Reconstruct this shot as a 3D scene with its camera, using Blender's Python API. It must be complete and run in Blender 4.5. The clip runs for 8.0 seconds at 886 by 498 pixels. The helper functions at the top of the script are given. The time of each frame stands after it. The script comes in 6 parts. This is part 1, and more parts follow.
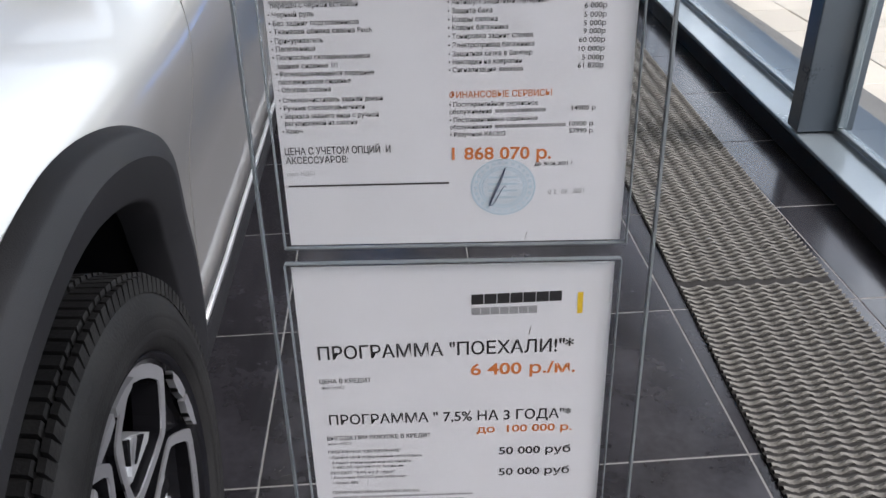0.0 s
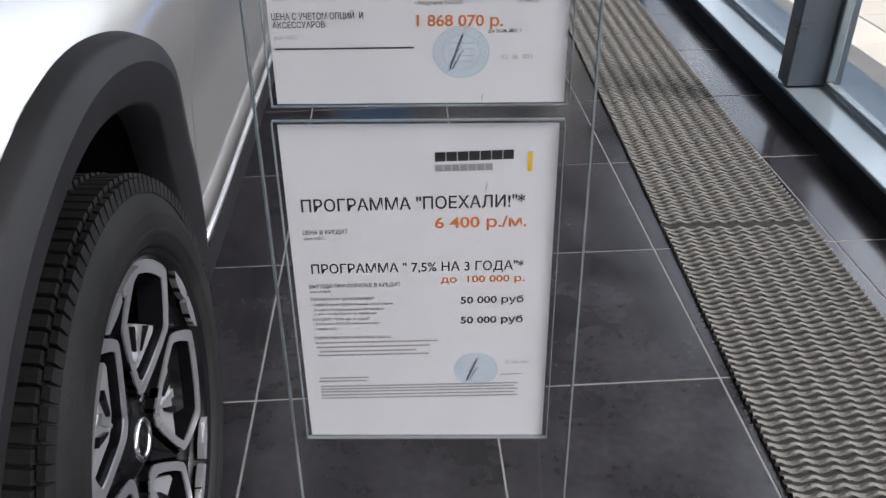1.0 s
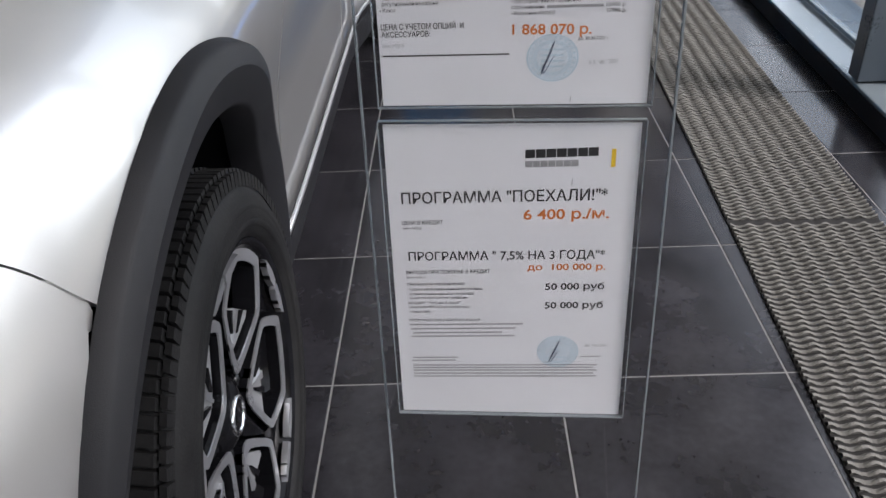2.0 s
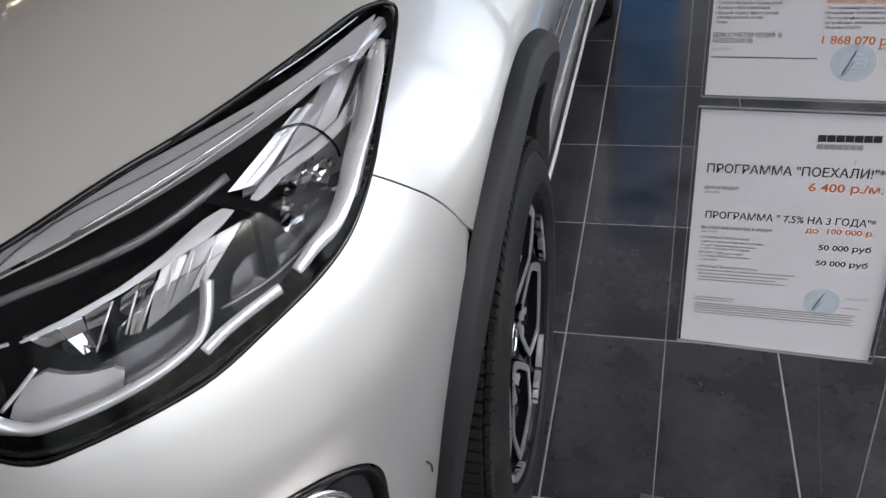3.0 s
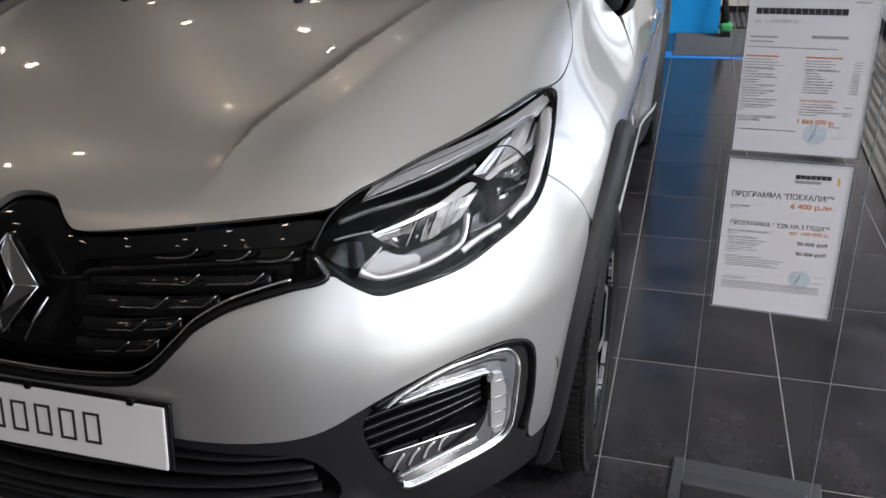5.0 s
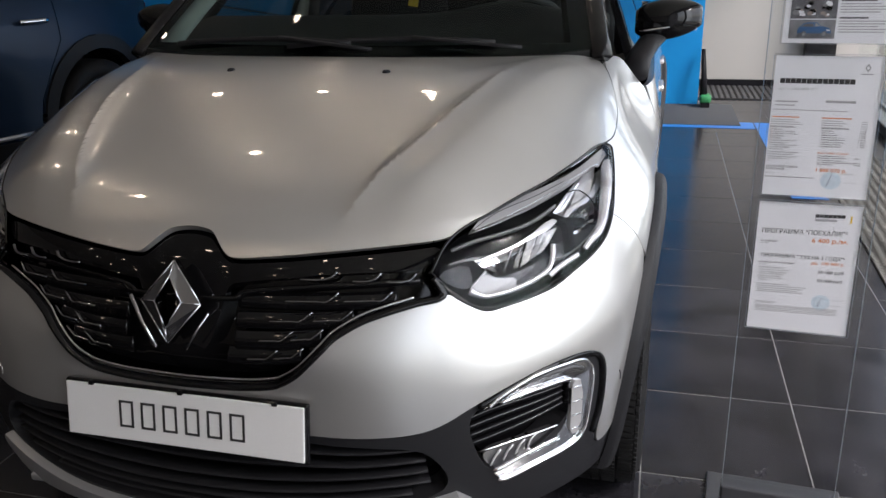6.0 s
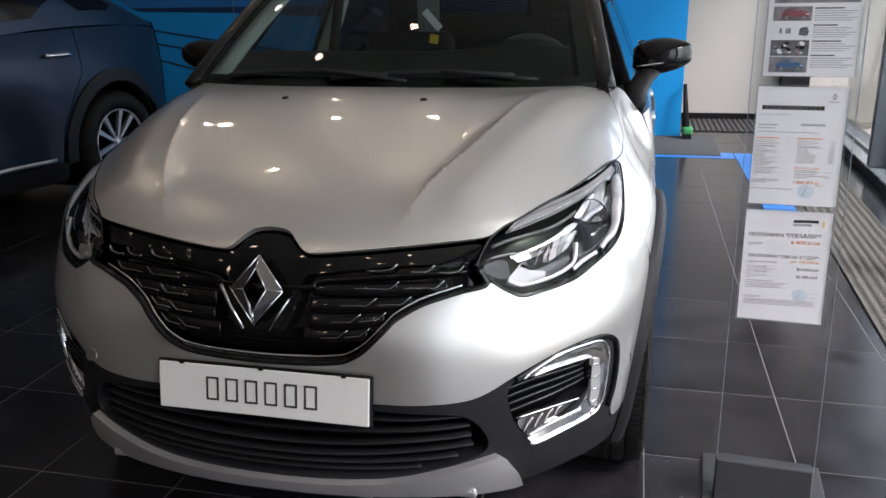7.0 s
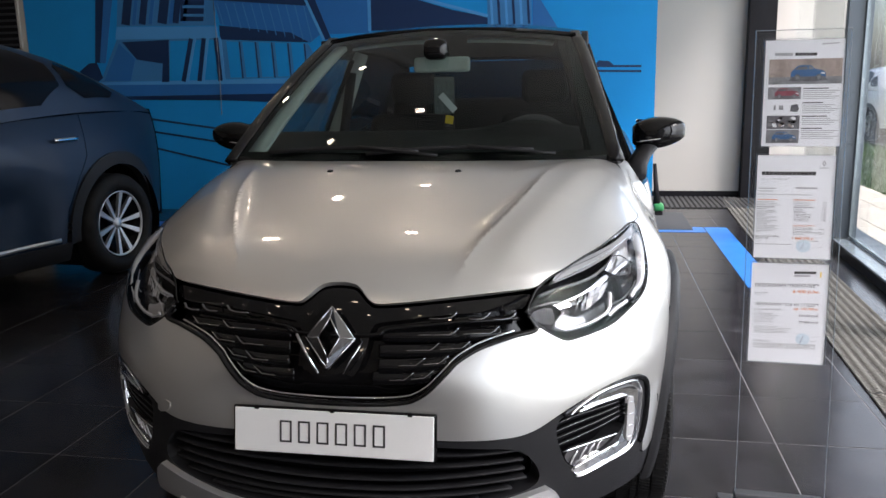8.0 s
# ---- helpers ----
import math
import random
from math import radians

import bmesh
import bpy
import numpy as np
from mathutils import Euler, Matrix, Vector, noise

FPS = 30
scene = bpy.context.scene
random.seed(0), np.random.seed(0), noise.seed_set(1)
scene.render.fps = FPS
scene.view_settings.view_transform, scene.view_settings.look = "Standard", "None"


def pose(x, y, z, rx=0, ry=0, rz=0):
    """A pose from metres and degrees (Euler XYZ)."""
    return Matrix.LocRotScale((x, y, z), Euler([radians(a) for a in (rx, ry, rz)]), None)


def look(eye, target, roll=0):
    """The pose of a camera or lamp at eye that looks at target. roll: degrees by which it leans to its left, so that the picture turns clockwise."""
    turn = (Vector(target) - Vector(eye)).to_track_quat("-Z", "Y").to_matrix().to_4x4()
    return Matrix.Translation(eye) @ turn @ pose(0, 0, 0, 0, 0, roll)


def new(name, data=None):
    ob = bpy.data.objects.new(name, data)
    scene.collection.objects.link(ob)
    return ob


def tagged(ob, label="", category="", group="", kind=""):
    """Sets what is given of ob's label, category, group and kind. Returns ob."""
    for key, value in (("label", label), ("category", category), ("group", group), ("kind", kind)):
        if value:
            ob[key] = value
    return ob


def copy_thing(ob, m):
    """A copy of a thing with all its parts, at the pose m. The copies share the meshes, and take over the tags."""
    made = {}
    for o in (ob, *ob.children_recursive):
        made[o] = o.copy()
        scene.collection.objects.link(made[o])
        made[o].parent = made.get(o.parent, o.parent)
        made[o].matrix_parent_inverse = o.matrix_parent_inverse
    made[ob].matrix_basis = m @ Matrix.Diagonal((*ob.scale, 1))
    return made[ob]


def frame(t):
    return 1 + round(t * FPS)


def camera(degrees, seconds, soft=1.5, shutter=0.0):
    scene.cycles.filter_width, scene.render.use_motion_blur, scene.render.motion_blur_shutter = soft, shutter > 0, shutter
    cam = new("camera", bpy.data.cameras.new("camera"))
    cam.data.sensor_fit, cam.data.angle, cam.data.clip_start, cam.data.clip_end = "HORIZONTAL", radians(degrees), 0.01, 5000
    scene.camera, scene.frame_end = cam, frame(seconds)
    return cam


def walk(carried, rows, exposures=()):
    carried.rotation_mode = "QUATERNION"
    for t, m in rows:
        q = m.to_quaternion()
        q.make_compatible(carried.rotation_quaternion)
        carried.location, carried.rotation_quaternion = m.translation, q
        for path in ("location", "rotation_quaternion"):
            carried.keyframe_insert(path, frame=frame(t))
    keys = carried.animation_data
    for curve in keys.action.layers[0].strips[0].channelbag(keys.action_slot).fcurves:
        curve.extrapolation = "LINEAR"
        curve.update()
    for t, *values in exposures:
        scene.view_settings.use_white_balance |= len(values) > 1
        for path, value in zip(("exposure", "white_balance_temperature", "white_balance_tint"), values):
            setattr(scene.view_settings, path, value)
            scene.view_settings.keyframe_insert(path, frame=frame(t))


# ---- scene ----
cam = camera(57.0, 8.0)
PATH = [
    (0, (1.174, 0.182, 1.124), (1.269, 1.899, 0.103), -1.5),
    (0.5, (1.185, 0.124, 1.108), (1.281, 1.822, 0.057), -1.2),
    (1, (1.194, 0.071, 1.094), (1.277, 1.752, 0.014), -0.9),
    (1.2, (1.194, 0.07, 1.091), (1.265, 1.746, 0.002), -1.0),
    (2.3, (1.144, -0.037, 1.143), (0.936, 1.636, 0.066), -4.5),
    (2.5, (1.127, -0.087, 1.161), (0.783, 1.569, 0.094), -5.7),
    (3, (1.049, -0.193, 1.226), (0.572, 1.401, 0.117), -6.3),
    (3.5, (0.972, -0.391, 1.274), (0.463, 1.22, 0.204), -4.6),
    (4, (0.952, -0.559, 1.299), (0.442, 1.066, 0.251), -1.8),
    (4.2, (0.976, -0.613, 1.305), (0.461, 1.018, 0.268), -0.5),
    (5.3, (1.01, -0.996, 1.362), (0.473, 0.779, 0.611), -2.3),
    (5.5, (0.958, -1.055, 1.377), (0.421, 0.734, 0.661), -2.2),
    (6, (0.862, -1.223, 1.375), (0.38, 0.596, 0.698), -1.4),
    (6.5, (0.81, -1.373, 1.383), (0.364, 0.466, 0.735), -0.9),
    (7, (0.804, -1.554, 1.399), (0.362, 0.302, 0.799), -1.0),
    (7.2, (0.786, -1.604, 1.407), (0.354, 0.269, 0.861), -1.1),
    (7.5, (0.752, -1.687, 1.399), (0.325, 0.222, 0.983), -1.5),
    (8, (0.632, -1.835, 1.39), (0.275, 0.091, 0.986), -1.2),
]
walk(cam, [(t, look(eye, target, roll)) for t, eye, target, roll in PATH], [(0, 0.25, 6500, 18), (1.2, 0.22, 6500, 18), (2.5, 0.0, 6500, 18), (4.2, 0.0, 6500, 18), (5.5, 0.15, 6500, 18), (6.3, 0.34, 6500, 18), (7, 0.48, 6500, 18), (8, 0.76, 6500, 18)])

# ---- light ----
world = bpy.data.worlds.new("sky")
scene.world = world
world.use_nodes = True
wn = world.node_tree
sky = wn.nodes.new("ShaderNodeTexSky")
sky.sky_type, sky.sun_disc = "NISHITA", False
sky.sun_elevation, sky.sun_rotation = radians(48), radians(115)
sky.dust_density, sky.ozone_density = 3.0, 1.0
wn.links.new(sky.outputs["Color"], wn.nodes["Background"].inputs["Color"])
wn.nodes["Background"].inputs["Strength"].default_value = 0.15

sun = new("sun", bpy.data.lights.new("sun", "SUN"))
sun.data.energy, sun.data.angle, sun.data.color = 4.0, radians(18), (1.0, 0.97, 0.93)
sun.matrix_world = look((30, -14, 34), (0, 0, 0))

WALL_TURN = -2.2   # the glass front stands a little askew to the tiles


def front_wall(x, y, z=0.0):
    """A place beside the glass front: x metres out from its inner face, y along it."""
    c, s = math.cos(radians(WALL_TURN)), math.sin(radians(WALL_TURN))
    return Vector((2.46 + c * x - s * (y - 1.9), 1.9 + s * x + c * (y - 1.9), z))


for i, (y0, y1) in enumerate(((-7.6, -5.05), (-5.05, -2.5), (-2.5, 0.01), (0.01, 2.565), (2.565, 5.12), (5.12, 7.7))):
    lamp = new("window_light", bpy.data.lights.new("window_light", "AREA"))
    lamp.data.shape, lamp.data.size, lamp.data.size_y = "RECTANGLE", 3.2, y1 - y0
    lamp.data.energy, lamp.data.color = (30 if y1 < -2 else 46 if y1 < 5.5 else 32) * (y1 - y0) / 2.5, (0.93, 0.97, 1.0)
    lamp.matrix_world = look(front_wall(0.62, (y0 + y1) / 2, 1.73), front_wall(-2.38, (y0 + y1) / 2, 2.0))


# ---- materials ----
def shade(name, color, rough=0.5, metal=0.0, coat=0.0, vary=0.12, scale=6.0, fine=80.0, bump=0.0, grain=None, ior=1.45, stretch=(1, 1, 1), rvary=0.06, sheen=0.0):
    """A surface with colour and gloss that vary at two sizes, and a fine relief."""
    m = bpy.data.materials.new(name)
    m.use_nodes = True
    t, b = m.node_tree, m.node_tree.nodes["Principled BSDF"]
    co = t.nodes.new("ShaderNodeTexCoord")
    mp = t.nodes.new("ShaderNodeMapping")
    mp.inputs["Scale"].default_value = stretch
    t.links.new(co.outputs["Object"], mp.inputs["Vector"])
    n1, n2 = t.nodes.new("ShaderNodeTexNoise"), t.nodes.new("ShaderNodeTexNoise")
    n1.inputs["Scale"].default_value, n2.inputs["Scale"].default_value = scale, fine
    n1.inputs["Detail"].default_value, n2.inputs["Detail"].default_value = 5.0, 3.0
    for n in (n1, n2):
        t.links.new(mp.outputs["Vector"], n.inputs["Vector"])
    add = t.nodes.new("ShaderNodeMath")
    add.operation = "MULTIPLY_ADD"
    add.inputs[1].default_value = 0.45
    t.links.new(n2.outputs["Fac"], add.inputs[0])
    t.links.new(n1.outputs["Fac"], add.inputs[2])
    ramp = t.nodes.new("ShaderNodeValToRGB")
    lo, hi = 1 - vary, 1 + vary
    ramp.color_ramp.elements[0].position, ramp.color_ramp.elements[1].position = 0.45, 1.0
    ramp.color_ramp.elements[0].color = (*[min(1, c * lo) for c in color], 1)
    ramp.color_ramp.elements[1].color = (*[min(1, c * hi) for c in (grain or color)], 1)
    t.links.new(add.outputs[0], ramp.inputs["Fac"])
    t.links.new(ramp.outputs["Color"], b.inputs["Base Color"])
    rr = t.nodes.new("ShaderNodeMapRange")
    rr.inputs["From Min"].default_value, rr.inputs["From Max"].default_value = 0.4, 1.0
    rr.inputs["To Min"].default_value, rr.inputs["To Max"].default_value = max(0.0, rough - rvary), min(1.0, rough + rvary)
    t.links.new(add.outputs[0], rr.inputs["Value"])
    t.links.new(rr.outputs["Result"], b.inputs["Roughness"])
    b.inputs["Metallic"].default_value, b.inputs["IOR"].default_value = metal, ior
    b.inputs["Coat Weight"].default_value, b.inputs["Coat Roughness"].default_value = coat, 0.03
    b.inputs["Sheen Weight"].default_value = sheen
    if bump:
        bp = t.nodes.new("ShaderNodeBump")
        bp.inputs["Strength"].default_value, bp.inputs["Distance"].default_value = bump, 0.002
        t.links.new(n2.outputs["Fac"], bp.inputs["Height"])
        t.links.new(bp.outputs["Normal"], b.inputs["Normal"])
    return m


def glass(name, color=(1, 1, 1), rough=0.0, base=0.04, tint=(1, 1, 1)):
    """Clear sheets: a mirror that grows towards grazing view over a tinted, straight passage."""
    m = bpy.data.materials.new(name)
    m.use_nodes = True
    t = m.node_tree
    t.nodes.remove(t.nodes["Principled BSDF"])
    out = t.nodes["Material Output"]
    tr, gl, mx, lw, pw, ma = (t.nodes.new(k) for k in ("ShaderNodeBsdfTransparent", "ShaderNodeBsdfGlossy", "ShaderNodeMixShader", "ShaderNodeLayerWeight", "ShaderNodeMath", "ShaderNodeMath"))
    tr.inputs["Color"].default_value = (*tint, 1)
    gl.inputs["Color"].default_value, gl.inputs["Roughness"].default_value = (*color, 1), rough
    lw.inputs["Blend"].default_value = 0.5
    pw.operation, ma.operation = "POWER", "MULTIPLY_ADD"
    pw.inputs[1].default_value = 5.0
    ma.inputs[1].default_value, ma.inputs[2].default_value = 0.9 - base, base
    t.links.new(lw.outputs["Facing"], pw.inputs[0])
    t.links.new(pw.outputs[0], ma.inputs[0])
    t.links.new(ma.outputs[0], mx.inputs["Fac"])
    t.links.new(tr.outputs["BSDF"], mx.inputs[1])
    t.links.new(gl.outputs["BSDF"], mx.inputs[2])
    t.links.new(mx.outputs["Shader"], out.inputs["Surface"])
    return m


def glow(name, color, strength):
    m = bpy.data.materials.new(name)
    m.use_nodes = True
    b = m.node_tree.nodes["Principled BSDF"]
    b.inputs["Base Color"].default_value = (*color, 1)
    b.inputs["Emission Color"].default_value, b.inputs["Emission Strength"].default_value = (*color, 1), strength
    return m


PAINT = shade("pearl_silver_paint", (0.675, 0.672, 0.655), 0.34, 0.83, 1.0, 0.02, 3.0, 900.0, rvary=0.004)
PAINT_B = shade("dark_blue_paint", (0.010, 0.024, 0.050), 0.38, 0.5, 0.1, 0.06, 3.0, 900.0)
ROOF_P = shade("black_roof_paint", (0.007, 0.007, 0.008), 0.16, 0.0, 0.2, 0.1, 3.0, 500.0, ior=1.35)
GLOSS = shade("gloss_black_plastic", (0.004, 0.004, 0.0045), 0.04, 0.0, 0.0, 0.15, 5.0, 200.0, rvary=0.015, ior=1.42)
CLAD = shade("grained_black_plastic", (0.0125, 0.0128, 0.0146), 0.50, 0.0, 0.0, 0.12, 4.0, 900.0, 0.25, ior=1.34)
DARK = shade("dark_void_plastic", (0.006, 0.006, 0.007), 0.8, 0.0, 0.0, 0.2, 6.0, 120.0, ior=1.1)
CHROME = shade("chrome", (0.82, 0.83, 0.85), 0.08, 1.0, 0.0, 0.04, 6.0, 150.0, rvary=0.03)
SATIN = shade("satin_silver_plastic", (0.55, 0.56, 0.57), 0.38, 0.75, 0.2, 0.05, 8.0, 400.0)
ALLOY = shade("machined_alloy", (0.60, 0.61, 0.63), 0.30, 0.85, 0.3, 0.05, 8.0, 600.0)
ALLOY_D = shade("black_alloy", (0.005, 0.005, 0.006), 0.12, 0.0, 0.0, 0.12, 8.0, 300.0, ior=1.22)
RUBBER = shade("tyre_rubber", (0.0085, 0.0085, 0.0092), 0.56, 0.0, 0.0, 0.25, 12.0, 260.0, 0.35, grain=(0.014, 0.014, 0.0138), ior=1.25)
LAMPGREY = shade("smoky_lamp_plastic", (0.060, 0.060, 0.064), 0.18, 0.25, 0.3, 0.15, 30.0, 300.0)
# chrome toned down: the dark room it would mirror is in its colour
BADGE = shade("reflection_dimmed_chrome", (0.30, 0.305, 0.32), 0.07, 1.0, 0.0, 0.05, 12.0, 200.0, rvary=0.02)
REFLECT = shade("lamp_reflector", (0.72, 0.73, 0.75), 0.08, 1.0, 0.0, 0.06, 30.0, 240.0)
LENSGREY = shade("frosted_lamp_plastic", (0.36, 0.36, 0.36), 0.30, 0.3, 0.5, 0.015, 6.0, 300.0, rvary=0.008)
LAMPBAR = shade("dark_ribbed_lamp_plastic", (0.11, 0.11, 0.115), 0.3, 0.2, 0.4, 0.06, 30.0, 300.0)
LIGHTGUIDE = shade("white_light_guide", (0.82, 0.83, 0.85), 0.14, 0.55, 1.0, 0.03, 20.0, 300.0)
LENS = glass("clear_lamp_cover", base=0.012, tint=(0.97, 0.97, 0.98))
PLATEW = shade("white_plate_enamel", (0.74, 0.74, 0.73), 0.35, 0.0, 0.2, 0.03, 6.0, 200.0)
INK = shade("black_ink", (0.03, 0.03, 0.032), 0.5, 0.0, 0.0, 0.1, 60.0, 900.0)
INK_G = shade("grey_ink", (0.33, 0.33, 0.34), 0.6, 0.0, 0.0, 0.1, 60.0, 900.0)
INK_O = shade("orange_ink", (0.66, 0.20, 0.055), 0.55, 0.0, 0.0, 0.06, 60.0, 900.0)
INK_Y = shade("yellow_ink", (0.75, 0.50, 0.03), 0.55, 0.0, 0.0, 0.06, 60.0, 900.0)
INK_B = shade("pale_blue_stamp_ink", (0.45, 0.58, 0.66), 0.6, 0.0, 0.0, 0.14, 90.0, 700.0)
INK_BL = shade("faint_blue_stamp_ink", (0.60, 0.66, 0.71), 0.6, 0.0, 0.0, 0.10, 90.0, 700.0)
INK_P = shade("pen_ink", (0.06, 0.08, 0.16), 0.5, 0.0, 0.0, 0.1, 60.0, 900.0)
PAPER = shade("printer_paper", (0.72, 0.72, 0.74), 0.65, 0.0, 0.0, 0.025, 14.0, 400.0, 0.05)
ACRYL = glass("clear_acrylic", base=0.02, tint=(0.97, 0.975, 0.98))
ACRYL_E = shade("bright_acrylic_edge", (0.20, 0.225, 0.24), 0.2, 0.0, 0.2, 0.1, 20.0, 200.0)
WIND = glass("windscreen_glass", base=0.011, tint=(0.46, 0.54, 0.53))
PRIVACY = glass("dark_side_glass", base=0.025, tint=(0.035, 0.04, 0.042))
PANE = glass("window_glass", base=0.03, tint=(0.94, 0.97, 0.97))
def tile_shade(name, color, rough, scale, spread, ior=1.4):
    """Stone-like tiles: each piece takes its own tone and its own stretch of a soft cloud."""
    m = shade(name, color, rough, 0.0, 0.0, spread, scale, 55.0, rvary=0.03, ior=ior)
    t = m.node_tree
    mp = next(n for n in t.nodes if n.bl_idname == "ShaderNodeMapping")
    info, geo = t.nodes.new("ShaderNodeObjectInfo"), t.nodes.new("ShaderNodeNewGeometry")
    both = t.nodes.new("ShaderNodeMath")
    both.operation = "ADD"
    t.links.new(info.outputs["Random"], both.inputs[0])
    t.links.new(geo.outputs["Random Per Island"], both.inputs[1])
    far = t.nodes.new("ShaderNodeVectorMath")
    far.operation = "SCALE"
    far.inputs[0].default_value = (31.0, 17.0, 7.0)
    t.links.new(both.outputs[0], far.inputs["Scale"])
    t.links.new(far.outputs["Vector"], mp.inputs["Location"])
    b, ramp = t.nodes["Principled BSDF"], next(n for n in t.nodes if n.bl_idname == "ShaderNodeValToRGB")
    tone = t.nodes.new("ShaderNodeMapRange")
    tone.inputs["From Max"].default_value = 2.0
    tone.inputs["To Min"].default_value, tone.inputs["To Max"].default_value = 0.84, 1.16
    t.links.new(both.outputs[0], tone.inputs["Value"])
    mul = t.nodes.new("ShaderNodeVectorMath")
    mul.operation = "SCALE"
    t.links.new(ramp.outputs["Color"], mul.inputs[0])
    t.links.new(tone.outputs["Result"], mul.inputs["Scale"])
    t.links.new(mul.outputs["Vector"], b.inputs["Base Color"])
    return m


TILE = tile_shade("dark_slate_tile", (0.0185, 0.0182, 0.0212), 0.18, 5.5, 0.60, ior=1.45)
GROUT = shade("light_grout", (0.16, 0.16, 0.156), 0.8, 0.0, 0.0, 0.15, 20.0, 200.0)
BLUEW = shade("blue_wall_film", (0.007, 0.285, 0.68), 0.5, 0.0, 0.0, 0.05, 2.0, 60.0, ior=1.25)
BLUE_D = shade("dark_blue_film", (0.006, 0.030, 0.10), 0.45, 0.0, 0.0, 0.06, 2.0, 60.0)
BLUE_M = shade("mid_blue_film", (0.016, 0.150, 0.44), 0.45, 0.0, 0.0, 0.06, 2.0, 60.0)
BLUE_G = shade("grey_blue_film", (0.038, 0.205, 0.47), 0.45, 0.0, 0.0, 0.06, 2.0, 60.0)
BLUE_L = shade("light_blue_film", (0.07, 0.32, 0.68), 0.45, 0.0, 0.0, 0.06, 2.0, 60.0)
BLUEF = shade("blue_floor_film", (0.02, 0.17, 0.52), 0.32, 0.0, 0.0, 0.07, 4.0, 60.0)
WALLP = shade("off_white_wall_paint", (0.45, 0.435, 0.40), 0.75, 0.0, 0.0, 0.04, 1.2, 120.0, 0.06)
WALLD = shade("taupe_wall_paint", (0.36, 0.33, 0.30), 0.75, 0.0, 0.0, 0.06, 1.2, 120.0, 0.06)
CEIL = shade("warm_white_ceiling_panel", (0.56, 0.52, 0.46), 0.8, 0.0, 0.0, 0.06, 1.5, 90.0, 0.05)
FRAME = shade("slate_grey_aluminium", (0.060, 0.075, 0.090), 0.30, 0.1, 0.0, 0.06, 4.0, 120.0)
FRAME_L = shade("pale_grey_aluminium", (0.17, 0.205, 0.225), 0.22, 0.3, 0.0, 0.06, 4.0, 120.0)
SKIRT = shade("black_skirting", (0.010, 0.010, 0.012), 0.5, 0.0, 0.0, 0.2, 5.0, 90.0, ior=1.2)
TINTED = shade("black_tinted_glass", (0.004, 0.004, 0.005), 0.08, 0.0, 0.0, 0.1, 3.0, 90.0, ior=1.22)
MAT = shade("worn_grey_rubber_matting", (0.105, 0.104, 0.096), 0.75, 0.0, 0.0, 0.25, 2.2, 70.0, 0.25, grain=(0.135, 0.133, 0.122), ior=1.25)
PIT = shade("dark_matting_pit", (0.009, 0.0085, 0.008), 0.85, 0.0, 0.0, 0.3, 9.0, 80.0)
STEEL = shade("painted_dark_steel", (0.050, 0.052, 0.057), 0.45, 0.3, 0.0, 0.1, 6.0, 140.0)
PAVING = tile_shade("beige_paving_slab", (0.62, 0.58, 0.51), 0.8, 2.5, 0.10)
GRASS = shade("grass_leaf", (0.055, 0.11, 0.028), 0.6, 0.0, 0.0, 0.35, 3.0, 40.0)
SOIL = shade("lawn_ground", (0.05, 0.075, 0.03), 0.9, 0.0, 0.0, 0.35, 1.5, 30.0)
ASPHALT = shade("asphalt", (0.055, 0.055, 0.056), 0.85, 0.0, 0.0, 0.2, 1.0, 60.0, 0.3)
BEIGE = shade("beige_render", (0.74, 0.72, 0.67), 0.8, 0.0, 0.0, 0.05, 1.0, 80.0, 0.1)
CLOTH = shade("dark_seat_cloth", (0.006, 0.006, 0.007), 0.85, 0.0, 0.0, 0.2, 20.0, 500.0, 0.3)
DASH = shade("dark_dashboard_plastic", (0.009, 0.0095, 0.010), 0.6, 0.0, 0.0, 0.15, 12.0, 500.0, 0.15)
LINER = shade("pale_headliner", (0.52, 0.54, 0.50), 0.8, 0.0, 0.0, 0.05, 10.0, 300.0)
RED = shade("red_lamp_plastic", (0.45, 0.012, 0.02), 0.2, 0.0, 0.6, 0.1, 10.0, 100.0)
GREEN = shade("green_plastic", (0.03, 0.22, 0.08), 0.4, 0.0, 0.0, 0.1, 10.0, 100.0)
WHITEP = shade("white_car_paint", (0.62, 0.64, 0.66), 0.35, 0.2, 1.0, 0.03, 3.0, 300.0)
SPOT = glow("lit_spot_lens", (1.0, 0.82, 0.60), 50.0)


# ---- mesh tools ----
def link(name, verts, faces, mat, parent=None, label="", smooth=False, normals=None):
    me = bpy.data.meshes.new(name)
    me.from_pydata([tuple(map(float, v)) for v in verts], [], [tuple(map(int, f)) for f in faces])
    me.materials.append(mat)
    me.polygons.foreach_set("use_smooth", [bool(smooth)] * len(me.polygons))
    if normals is not None:
        me.normals_split_custom_set(normals)
    me.update()
    ob = new(name, me)
    if parent is not None:
        ob.parent = parent
    if label:
        ob["label"] = label
    return ob


def part(name, bm, mat, parent=None, label="", smooth=False):
    """Links a bmesh as one mesh object."""
    me = bpy.data.meshes.new(name)
    bm.to_mesh(me)
    bm.free()
    me.materials.append(mat)
    me.polygons.foreach_set("use_smooth", [bool(smooth)] * len(me.polygons))
    ob = new(name, me)
    if parent is not None:
        ob.parent = parent
    if label:
        ob["label"] = label
    return ob


def thing(name, m=None, label="", category="", group="", kind=""):
    ob = new(name)
    ob.empty_display_size = 0.1
    if m is not None:
        ob.matrix_basis = m
    return tagged(ob, label, category, group, kind)


